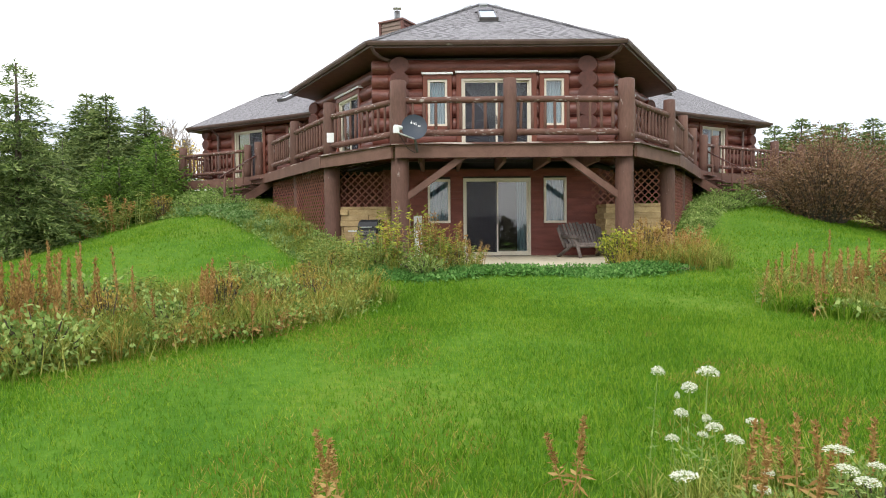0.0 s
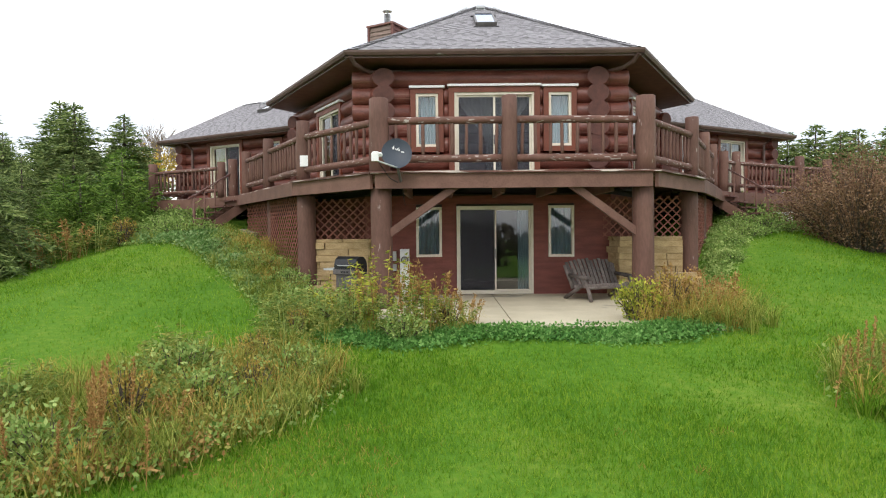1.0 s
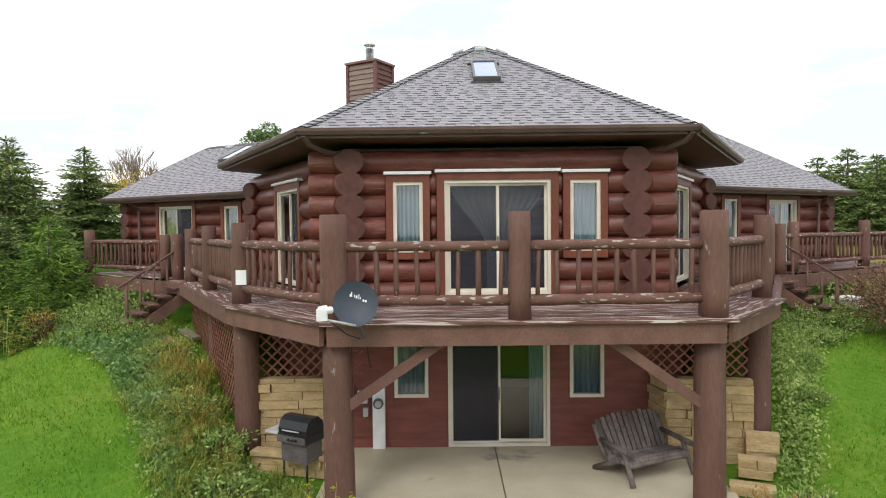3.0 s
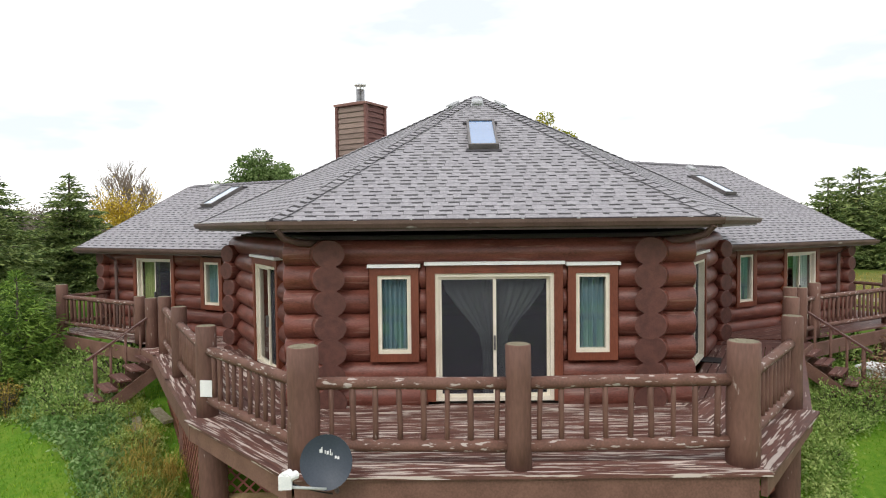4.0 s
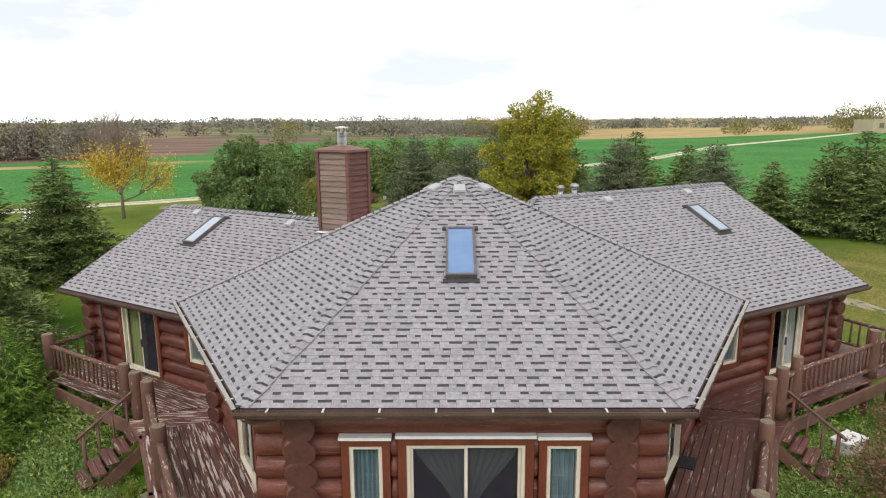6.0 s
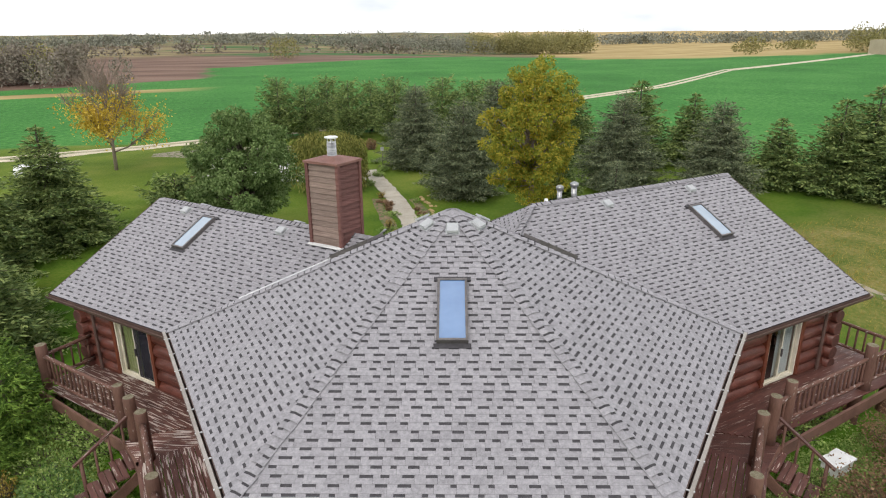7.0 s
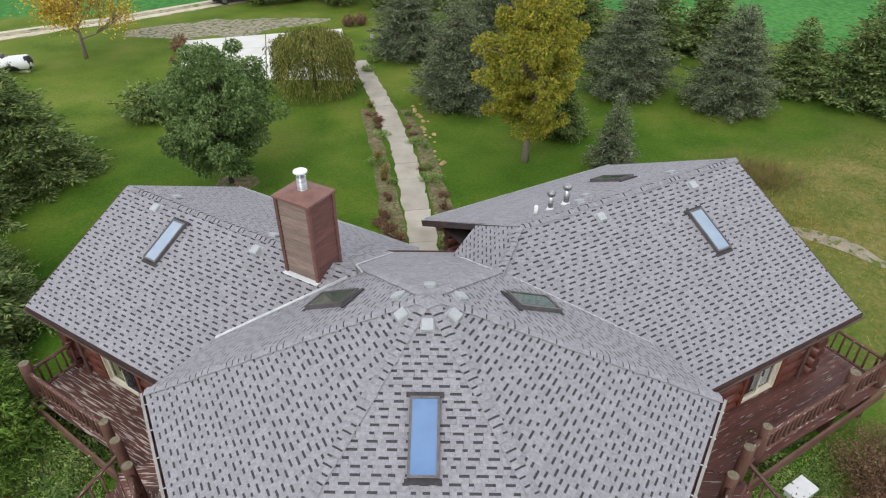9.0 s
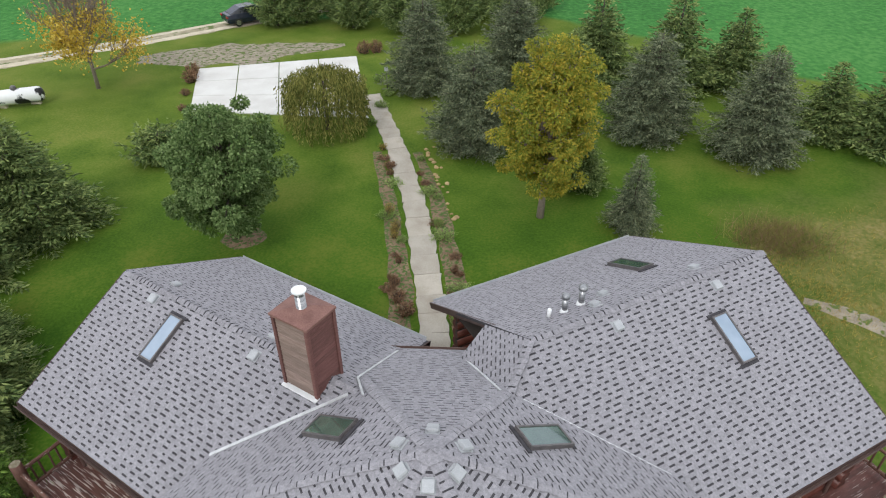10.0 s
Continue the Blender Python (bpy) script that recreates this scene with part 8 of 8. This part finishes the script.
tussocks("dry_tufts", tuft_spots([(-1.6, 2.6), (2.6, 2.6), (3.0, 3.4), (-1.8, 3.5)], 36, 0.4, 0.8), 20, 0.2, 0.003, M["dry_grass"], "tawny rough grass at the lawn's near edge")
mown = scatter_poly([(-4.5, 3.4), (4.5, 3.4), (12.5, 12), (13.5, 20), (8.8, 20), (5.6, 14), (4.8, 11.4), (-2.4, 11.4), (-5.2, 15), (-8.6, 20), (-12, 19), (-9.5, 12)], 2600)
tussocks("lawn_tufts", [(x, y, rng.uniform(0.5, 1.2)) for x, y in mown], 11, 0.1, 0.004, M["grass"], "uneven tufts in the mown lawn")
patchy = scatter_poly([(-3.6, 3.2), (4.2, 3.2), (6.2, 8.5), (-4.0, 8.5)], 30000)
patchy = patchy[np.array([noise.noise((x * 0.55, y * 0.55, 11)) + 0.35 * noise.noise((x * 2, y * 2, 5)) > 0.16 for x, y in patchy])]
stuff("dry_grass", blades(patchy, 0.06, 0.0035, 0.6), M["dry_grass"], "straw-coloured patches in the lawn", "grass")


rng = np.random.default_rng(15)


def dock_stalk(x, y, h, first=None):
    t = thing("dock_stalk", "dead rust-brown dock stalk with seed head", "plant", (0, 0, 0), "dock stalks")
    g = Geo()
    g.tube([(0, 0, -0.05), (0.01, 0, 0.5), (0.0, 0.01, 1.0)], [0.008, 0.006, 0.003], 5, False)
    part("stem", g, M["dry_stalk"], t)
    n = 150
    s = rng.uniform(0.42, 1.03, n)
    c = np.stack([rng.normal(size=n) * 0.016 * (1.35 - s), rng.normal(size=n) * 0.016 * (1.35 - s), s], 1)
    d = rng.normal(size=(n, 3)) * 0.5 + np.array([0, 0, 0.7])
    crown_object("seed_head", leaves(c, d, 0.05, 0.02), M["dry_stalk"], t)
    m = 9
    s = rng.uniform(0.05, 0.5, m)
    crown_object("withered_leaf_spray", leaves(np.stack([np.zeros(m), np.zeros(m), s], 1), rng.normal(size=(m, 3)) + np.array([0, 0, -0.2]), 0.16, 0.04, 0.3), M["dry_stalk"], t, "", "stuff")
    return t


first = dock_stalk(0, 0, 1)
spots = []
for poly, n, lo, hi in ((BED_L, 14, 0.5, 0.8), (BED_R, 30, 0.5, 0.9)):
    for x, y in scatter_poly(poly, n):
        spots.append((x, y, rng.uniform(lo, hi)))
for x, y in scatter_poly([(-5.4, 6.0), (-3.9, 6.3), (-3.7, 7.8), (-5.6, 8.2)], 52):
    spots.append((x, y, rng.uniform(0.7, 1.1)))
for k in range(26):
    spots.append((5.5 + rng.normal() * 0.4, 9.0 + rng.normal() * 0.4, rng.uniform(0.5, 0.85)))
for k in range(16):
    spots.append((-2.95 + rng.normal() * 0.22, 7.6 + rng.normal() * 0.2, rng.uniform(0.5, 0.85)))
for x, y, h in ((0.68, 3.4, 0.43), (0.66, 3.5, 0.31), (1.5, 3.2, 0.48), (1.64, 3.2, 0.47), (1.77, 3.2, 0.5), (1.89, 3.2, 0.48), (2.02, 3.3, 0.44), (1.81, 3.4, 0.3), (1.44, 3.0, 0.45), (1.69, 3.0, 0.42), (-0.58, 3.3, 0.44), (-0.6, 3.2, 0.42), (-0.56, 3.4, 0.28), (-0.65, 3.0, 0.31), (2.2, 3.3, 0.45), (0.72, 3.45, 0.36)):
    spots.append((x, y, h))
first.matrix_basis = at_ground(spots[0][0], spots[0][1], 0, spots[0][2])
for k, (x, y, h) in enumerate(spots[1:]):
    m = at_ground(x, y, 40 * k, 1.0, h) @ pose(0, 0, 0, rng.normal() * 4, rng.normal() * 4, 0)
    place(first, m @ Matrix.Diagonal((0.62, 0.62, 1, 1)))


def lace_flower():
    """A white umbel on a thin branching stem."""
    t = thing("wild_carrot", "white wild carrot flower on a thin green stem", "flower", (0, 0, 0), "wild carrot flowers")
    g = Geo()
    g.tube([(0, 0, -0.05), (0.01, 0.0, 0.5), (0, 0, 0.96)], [0.005, 0.004, 0.003], 5, False)
    for k in range(12):
        a = k * 0.52
        g.tube([(0, 0, 0.96), (math.cos(a) * 0.03, math.sin(a) * 0.03, 1.0)], [0.0015, 0.001], 3, False)
    part("stem", g, M["weed_leaf"], t)
    n = 260
    a, r = rng.uniform(0, 6.283, n), 0.058 * np.sqrt(rng.uniform(0, 1, n))
    c = np.stack([r * np.cos(a), r * np.sin(a), 0.99 + 0.05 * np.cos(r * 26) + rng.normal(size=n) * 0.012], 1)
    crown_object("umbel", leaves(c, rng.normal(size=(n, 3)) * 0.5 + np.array([0, 0, 0.6]), 0.014, 0.012), M["umbel"], t)
    m = 26
    s = rng.uniform(0.03, 0.6, m)
    crown_object("leaf_spray", leaves(np.stack([rng.normal(size=m) * 0.02, rng.normal(size=m) * 0.02, s], 1), rng.normal(size=(m, 3)) + np.array([0, 0, 0.5]), 0.09, 0.018, 0.3), M["weed_leaf"], t, "", "stuff")
    return t


lace = lace_flower()
flowers = [(1.47, 3.7, 0.61, 1.06), (1.25, 3.9, 0.57, 0.65), (1.38, 3.6, 0.57, 0.7), (1.31, 3.5, 0.44, 0.65), (1.22, 3.3, 0.38, 0.58), (1.36, 3.4, 0.35, 0.48), (1.42, 3.3, 0.43, 0.75), (1.4, 3.2, 0.41, 0.78), (1.16, 3.0, 0.31, 1.05), (1.47, 3.0, 0.25, 0.7),
           (1.94, 3.1, 0.38, 1.08), (1.84, 3.0, 0.35, 0.85), (1.92, 2.9, 0.32, 0.95), (1.62, 3.2, 0.25, 0.5), (1.44, 3.4, 0.44, 0.4), (1.76, 3.6, 0.35, 0.6), (2.05, 3.0, 0.34, 0.65), (1.3, 3.7, 0.47, 0.25)]
for k, (x, y, h, w) in enumerate(flowers):
    m = Matrix.LocRotScale((x, y, float(height(x, y))), Euler((radians(6 * math.sin(k * 2.1)), radians(5 * math.cos(k * 1.7)), k)), (w, w, h))
    if k == 0:
        lace.matrix_basis = m
    else:
        place(lace, m)
near_weed = place(weed, at_ground(1.55, 2.95, 33, 0.5, 0.5))
place(weed, at_ground(0.9, 3.0, 133, 0.35, 0.35))
place(weed, at_ground(2.2, 3.2, 233, 0.5, 0.5))
goldenrod = settle(shrub("goldenrod", "yellow goldenrod clump in a wild bed", 0.8, 0.35, 141, M["goldenrod"], 18, 18, 0.06, 0.8, "plant"), 8.3, 9.3)

# ---------------------------------------------------------------- behind the house
walkway = thing("walkway", "worn concrete slab walkway from the porch to the pad", "walkway", (0, 36, 2.4), kind="structure")
line_ = [(0.95, 28.6), (0.8, 31.5), (0.55, 33.6), (0.1, 36.2), (-0.68, 40.5), (-2.1, 45.9), (-3.7, 51.0), (-4.5, 53.4)]
acc = []
for p, q in zip(line_, line_[1:]):
    p, q = Vector((*p, 0)), Vector((*q, 0))
    n = max(1, round((q - p).length / 1.25))
    acc += [(p.lerp(q, k / n), p.lerp(q, (k + 1) / n)) for k in range(n)]
rnd = random.Random(3)
for p, q in acc:
    d = (q - p).normalized()
    side = Vector((d.y, -d.x, 0))
    p2, q2 = p + d * 0.006, q - d * 0.006
    cs = [p2 - side * (0.52 + rnd.uniform(-0.05, 0.06)), p2 + side * (0.52 + rnd.uniform(-0.05, 0.06))]
    for t_ in (0.35, 0.7):
        cs.append(p2.lerp(q2, t_) + side * (0.54 + rnd.uniform(-0.07, 0.08)))
    cs += [q2 + side * (0.52 + rnd.uniform(-0.05, 0.06)), q2 - side * (0.52 + rnd.uniform(-0.05, 0.06))]
    for t_ in (0.7, 0.35):
        cs.append(p2.lerp(q2, t_) - side * (0.54 + rnd.uniform(-0.07, 0.08)))
    tilt = rnd.uniform(-0.008, 0.012)
    z = [float(height(c.x, c.y)) + 0.045 + tilt for c in cs]
    g = Geo()
    g.hexa([Vector((c.x, c.y, zz - 0.12)) for c, zz in zip(cs, z)], [Vector((c.x, c.y, zz)) for c, zz in zip(cs, z)])
    part("slab", g, M["path"], walkway)

pad = thing("parking_pad", "pale concrete parking pad with dark joints", "parking pad", (-11, 55, 2.55), kind="structure")
qa, qb, qc, qd = [Vector((*p, 0)) for p in ((-15.2, 50.4), (-4.1, 49.7), (-6.6, 60.6), (-17.3, 57.6))]
for i in range(4):
    for j in range(3):
        c = []
        for u, v in ((i, j), (i + 1, j), (i + 1, j + 1), (i, j + 1)):
            uu = (u + (0.012 if u == i else -0.012)) / 4
            vv = (v + (0.012 if v == j else -0.012)) / 3
            p = qa.lerp(qb, uu).lerp(qd.lerp(qc, uu), vv)
            c.append(Vector((p.x, p.y, float(height(p.x, p.y)) + 0.07)))
        g = Geo()
        g.hexa([p - Vector((0, 0, 0.15)) for p in c], c)
        part("slab", g, M["pad"], pad)


def mulch_patch(name, pts, label, rad=None):
    g = Geo()
    cen = Vector((sum(p[0] for p in pts) / len(pts), sum(p[1] for p in pts) / len(pts), 0))
    rim_ = [Vector((x + 0.12 * noise.noise((x * 2, y * 2, 1)), y + 0.12 * noise.noise((x * 2, y * 2, 6)), 0)) for x, y in pts]
    n = len(rim_)
    inner = [cen.lerp(p, 0.6) for p in rim_]
    up = lambda p, d: (p.x, p.y, float(height(p.x, p.y)) + d)
    for k in range(n):
        g.poly(up(rim_[k], -0.02), up(rim_[(k + 1) % n], -0.02), up(inner[(k + 1) % n], 0.06), up(inner[k], 0.06))
        g.poly(up(inner[k], 0.06), up(inner[(k + 1) % n], 0.06), up(cen, 0.09))
    solo(name, g, M["mulch"], label, "mulch bed", kind="structure")


mulch_patch("mulch_ring", [(-7.8 + 1.15 * math.cos(a), 37.2 + 1.0 * math.sin(a)) for a in [k * 0.349 for k in range(18)]], "dry brown mulch ring under a tree")
for side, off in ((-1, 1.15), (1, 1.1)):
    ribbon("mulch_bed", [(x + side * off, y) for x, y in ((0.8, 31.5), (0.55, 33.6), (0.1, 36.2), (-0.68, 40.5), (-2.0, 45.5))], [0.7, 0.9, 0.8, 0.75, 0.5], M["mulch"], "dry mulch bed along the walkway", "mulch bed", 0.035, 0.5, 0.5)
rust = settle(shrub("rusty_perennial", "rust-brown dying perennial beside the walkway", 0.5, 0.42, 151, M["brown_leaf"], 34, 16, 0.1, 0.45, group="plants along the walkway"), -0.3, 32.5)
wr = random.Random(44)
for x0, y0, x1, y1, cnt in ((-0.75, 33.0, -1.75, 40.6, 13), (-1.9, 41.5, -3.1, 46.2, 6), (1.75, 32.0, 1.3, 36.4, 9), (1.0, 37.2, -0.9, 45.6, 8)):
    for k in range(cnt):
        t = wr.random()
        x, y = x0 + (x1 - x0) * t + wr.uniform(-0.3, 0.3), y0 + (y1 - y0) * t
        place((rust, dry, weed)[wr.choice((0, 0, 1, 2))], at_ground(x, y, wr.uniform(0, 360), wr.uniform(0.35, 1.0), wr.uniform(0.3, 0.8)))
for k, (x, y, s) in enumerate(((2.2, 31.4, 0.8), (-0.25, 31.4, 0.55), (1.7, 32.6, 0.6), (-0.9, 37.2, 0.5), (-3.9, 49.0, 0.7), (-3.6, 51.5, 0.8), (-3.4, 53.4, 0.7), (-4.4, 56.0, 0.7), (-15.7, 50.6, 0.7), (-16.4, 53.0, 0.8))):
    place(weed if k < 8 else rust, at_ground(x, y, 61 * k, s))
for k, (x, y) in enumerate(((-16.9, 55.2), (-17.2, 56.4), (-6.2, 61.4), (-5.3, 61.6))):
    place(rust, at_ground(x, y, 45 * k, 1.3, 1.7))
rnd = random.Random(9)
for k in range(26):
    g = Geo()
    t = rnd.uniform(0, 1)
    x, y = 0.55 - 1.9 * t + 1.0 + rnd.uniform(-0.25, 0.25), 38.2 + 8.0 * t
    z = float(height(x, y))
    r = rnd.uniform(0.07, 0.15)
    ring_ = [[(x + r * c * (1 + 0.2 * noise.noise((x, y, j))) * math.cos(j * 1.047), y + r * c * math.sin(j * 1.047) * 0.8, z + h) for j in range(6)] for c, h in ((1.0, -0.03), (1.05, r * 0.35), (0.6, r * 0.75))]
    for a, b in zip(ring_, ring_[1:]):
        for j in range(6):
            g.poly(a[j], a[(j + 1) % 6], b[(j + 1) % 6], b[j])
    g.poly(*ring_[-1])
    solo("edging_rock", g, M["stone"], "small tan field stone edging the bed", "rock", (x, y, z), "edging rocks")


def propane_tank():
    t = thing("propane_tank", "white propane tank painted with black patches", "tank", (-26.0, 51.0, 2.5))
    a, b = Vector((-27.6, 50.35, 3.15)), Vector((-24.7, 51.55, 3.15))
    d = (b - a).normalized()
    g = Geo()
    ks = [(-0.16, 0.12), (-0.1, 0.3), (0.0, 0.42), (0.15, 0.47)]
    ln = (b - a).length
    pts = [a + d * (k + 0.16) for k, _ in ks] + [b - d * (k + 0.16) for k, _ in ks[::-1]]
    g.tube(pts, [r for _, r in ks] + [r for _, r in ks[::-1]], 20)
    m = mat("tank_paint", (0.76, 0.76, 0.75), (0.82, 0.82, 0.81), 2, 0.4, 0.03, 30, wear=(0.02, 0.02, 0.022), wear_scale=(1.3, 1.3, 1.3), wear_cut=0.51)
    part("vessel", g, m, t, "", True)
    for s in (0.2, 0.8):
        g = Geo()
        p = a.lerp(b, s)
        g.box(p.x - 0.3, p.x + 0.3, p.y - 0.1, p.y + 0.1, 2.4, 2.85)
        part("saddle", g, M["concrete"], t)
    g = Geo()
    p = (a + b) / 2
    g.tube([p + Vector((0, 0, 0.4)), p + Vector((0, 0, 0.62)), p + Vector((0, 0, 0.68))], [0.17, 0.17, 0.08], 12)
    part("valve_hood", g, M["dark_metal"], t, "dark domed valve hood", True)
    return t


propane_tank()


def car():
    """A dark sedan: lofted body and cabin, glass, wheels and lights."""
    t = thing("parked_car", "dark blue sedan parked on the gravel drive", "car", (0, 0, 0))
    paint = mat("dark_blue_paint", (0.012, 0.016, 0.03), (0.018, 0.024, 0.042), 1, 0.22, 0.0, 3, spec=0.6)
    L, W = 4.7, 0.9
    prof = [(-2.33, 0.45, 0.62), (-2.25, 0.32, 0.92), (-1.6, 0.28, 1.0), (-0.6, 0.26, 0.96), (0.8, 0.26, 0.93), (1.7, 0.28, 0.84), (2.2, 0.34, 0.72), (2.34, 0.45, 0.6)]
    g = Geo()
    loops = []
    for x, z0, z1 in prof:
        w = W * (0.9 if abs(x) > 2.2 else 1.0)
        loops.append([(x, -w * 0.94, z0), (x, -w, (z0 + z1) / 2), (x, -w * 0.92, z1), (x, w * 0.92, z1), (x, w, (z0 + z1) / 2), (x, w * 0.94, z0)])
    for a, b in zip(loops, loops[1:]):
        for j in range(6):
            g.poly(a[j], a[(j + 1) % 6], b[(j + 1) % 6], b[j])
    g.poly(*loops[0])
    g.poly(*loops[-1])
    part("body", g, paint, t)
    g = Geo()
    cab = [(-1.95, 0.98, 0.99), (-1.1, 1.0, 1.4), (0.1, 1.0, 1.44), (1.1, 0.94, 0.95)]
    lp = [[(x, -0.8, z0 - 0.05), (x, -0.62, z1), (x, 0.62, z1), (x, 0.8, z0 - 0.05)] for x, z0, z1 in cab]
    for a, b in zip(lp, lp[1:]):
        g.poly(a[1], a[2], b[2], b[1])
    part("roof", g, paint, t)
    win = mat("car_glass", (0.012, 0.014, 0.016), (0.02, 0.022, 0.025), 1, 0.06, 0.0, 3, spec=0.7)
    for side in (0, 1):
        g = Geo()
        for a, b in zip(lp, lp[1:]):
            g.poly(*((a[0], a[1], b[1], b[0]) if side == 0 else (a[3], a[2], b[2], b[3])))
        part("side_window", g, win, t)
    for x in (-1.45, 1.42):
        for sy in (-0.82, 0.82):
            g = Geo()
            g.tube([(x, sy - 0.1, 0.32), (x, sy + 0.1, 0.32)], [0.32, 0.32], 18)
            wh = part("wheel", g, M["wire"], t, "", True)
            g = Geo()
            g.tube([(x, sy * 1.13 - 0.01, 0.32), (x, sy * 1.13 + 0.01, 0.32)], [0.2, 0.2], 14)
            part("rim", g, M["steel"], wh)
    red = mat("tail_light_red", (0.25, 0.01, 0.01), (0.3, 0.015, 0.015), 1, 0.2, 0.0, 3)
    for sy in (-0.68, 0.68):
        g = Geo()
        g.box(-2.36, -2.24, sy - 0.16, sy + 0.16, 0.72, 0.86)
        part("tail_light", g, red, t)
        g = Geo()
        g.box(2.22, 2.33, sy - 0.16, sy + 0.16, 0.58, 0.7)
        part("headlight", g, M["white"], t)
    t.matrix_basis = Matrix.LocRotScale((-17.0, 69.6, float(height(-17.0, 69.6)) + 0.08), Euler((0, 0, radians(38))), None)


car()

marker = thing("marker_post", "thin dark post with a small pale sign by the walkway", "post", (-3.6, 54.3, float(height(-3.6, 54.3))))
mz = float(height(-3.6, 54.3))
g = Geo()
g.tube([(-3.6, 54.3, mz - 0.1), (-3.6, 54.3, mz + 1.55)], [0.03, 0.025], 8)
part("pole", g, M["dark_metal"], marker, "", True)
g = Geo()
g.box(-3.72, -3.48, 54.24, 54.27, mz + 1.25, mz + 1.5)
part("sign", g, M["vent"], marker, "small pale blank sign")

# ---------------------------------------------------------------- far woods and farm
def far_wood(name, spots, h, w, seed, material, label, leaf=1.1, per=46):
    """A belt of woods far off: many ragged crowns, each a cloud of leaf clumps over stems."""
    global rng
    rng = np.random.default_rng(seed)
    cs, ds = [], []
    for x, y in spots:
        hh, ww = h * rng.uniform(0.7, 1.15), w * rng.uniform(0.7, 1.2)
        z = float(height(x, y))
        p = unit(rng.normal(size=(per, 3))) * rng.uniform(0.3, 1, (per, 1)) ** 0.5
        cs.append(np.stack([x + p[:, 0] * ww, y + p[:, 1] * ww, z + hh * 0.52 + p[:, 2] * hh * 0.5], 1))
        ds.append(p + rng.normal(size=(per, 3)) * 0.6 + np.array([0, 0, 0.5]))
    return stuff(name, leaves(np.concatenate(cs), np.concatenate(ds), leaf, leaf * 0.8), material, label, "woods")


r2 = np.random.default_rng(77)


def belt(p, q, n, wide):
    t = r2.uniform(0, 1, n)
    o = r2.normal(size=(n, 2)) * wide
    return [(p[0] + (q[0] - p[0]) * a + b[0], p[1] + (q[1] - p[1]) * a + b[1]) for a, b in zip(t, o)]


far_wood("near_woods", belt((-170, 122), (-78, 148), 170, 5), 7.5, 2.6, 1, M["wood_far_hazed"], "bare brown woodland at the field's edge", 0.45, 330)
far_wood("near_woods", belt((-150, 128), (-84, 150), 36, 5), 7.5, 2.5, 2, M["wood_far_gold_hazed"], "autumn trees in the woodland edge", 0.45, 260)
far_wood("hazed_hill_woods", belt((-460, 520), (760, 640), 800, 24), 7.5, 6, 3, M["wood_hill_hazed"], "haze-paled woods along the far hills", 1.6, 55)
far_wood("hazed_hill_woods", belt((15, 420), (85, 428), 130, 8), 12, 5, 4, M["wood_far_gold_hazed"], "olive autumn wood on a far rise", 0.9, 140)
far_wood("hazed_hill_woods", belt((-60, 395), (20, 410), 60, 7), 10, 5, 14, M["wood_hill_hazed"], "haze-paled wood on a far rise", 0.9, 120)
far_wood("hedgerow", belt((130, 330), (420, 330), 60, 6), 4, 3.5, 5, M["wood_far_gold_hazed"], "hedgerow trees by distant fields", 0.8, 110)
far_wood("hedgerow", belt((-230, 330), (-20, 350), 60, 4), 5, 3, 6, M["wood_far_hazed"], "low hedgerow by a ploughed field", 1.4, 30)
far_wood("hedgerow", [(-62, 262), (-60, 264), (-65, 261), (112, 262), (114, 262)], 8, 4, 7, M["wood_far_gold_hazed"], "field trees turning yellow", 0.6, 320)
far_wood("farmyard_trees", belt((140, 238), (150, 240), 8, 2.5), 9, 3.6, 8, M["wood_far_gold_hazed"], "yellowing trees round a farm", 0.6, 300)

far_wood("rear_woods", belt((-60, -44), (60, -40), 120, 4), 4.5, 2.4, 9, M["wood_far_hazed"], "bare trees behind the front lawn", 0.9, 150)

barn = thing("farm_building", "pale beige farm building on the far rise", "building", (143, 222, 0))
zb = float(height(143, 222))
g = Geo()
g.box(134, 152, 216, 226, zb - 0.5, zb + 4.0)
part("wall", g, M["beige_wall"], barn)
g = Geo()
g.box(142, 148, 218, 224, zb + 4.0, zb + 5.6)
part("upper_block", g, M["beige_wall"], barn)
for k in range(4):
    g = Geo()
    g.box(136 + 4.2 * k, 137.4 + 4.2 * k, 215.9, 216.1, zb + 1.4, zb + 3.0)
    part("window", g, M["screen"], barn)
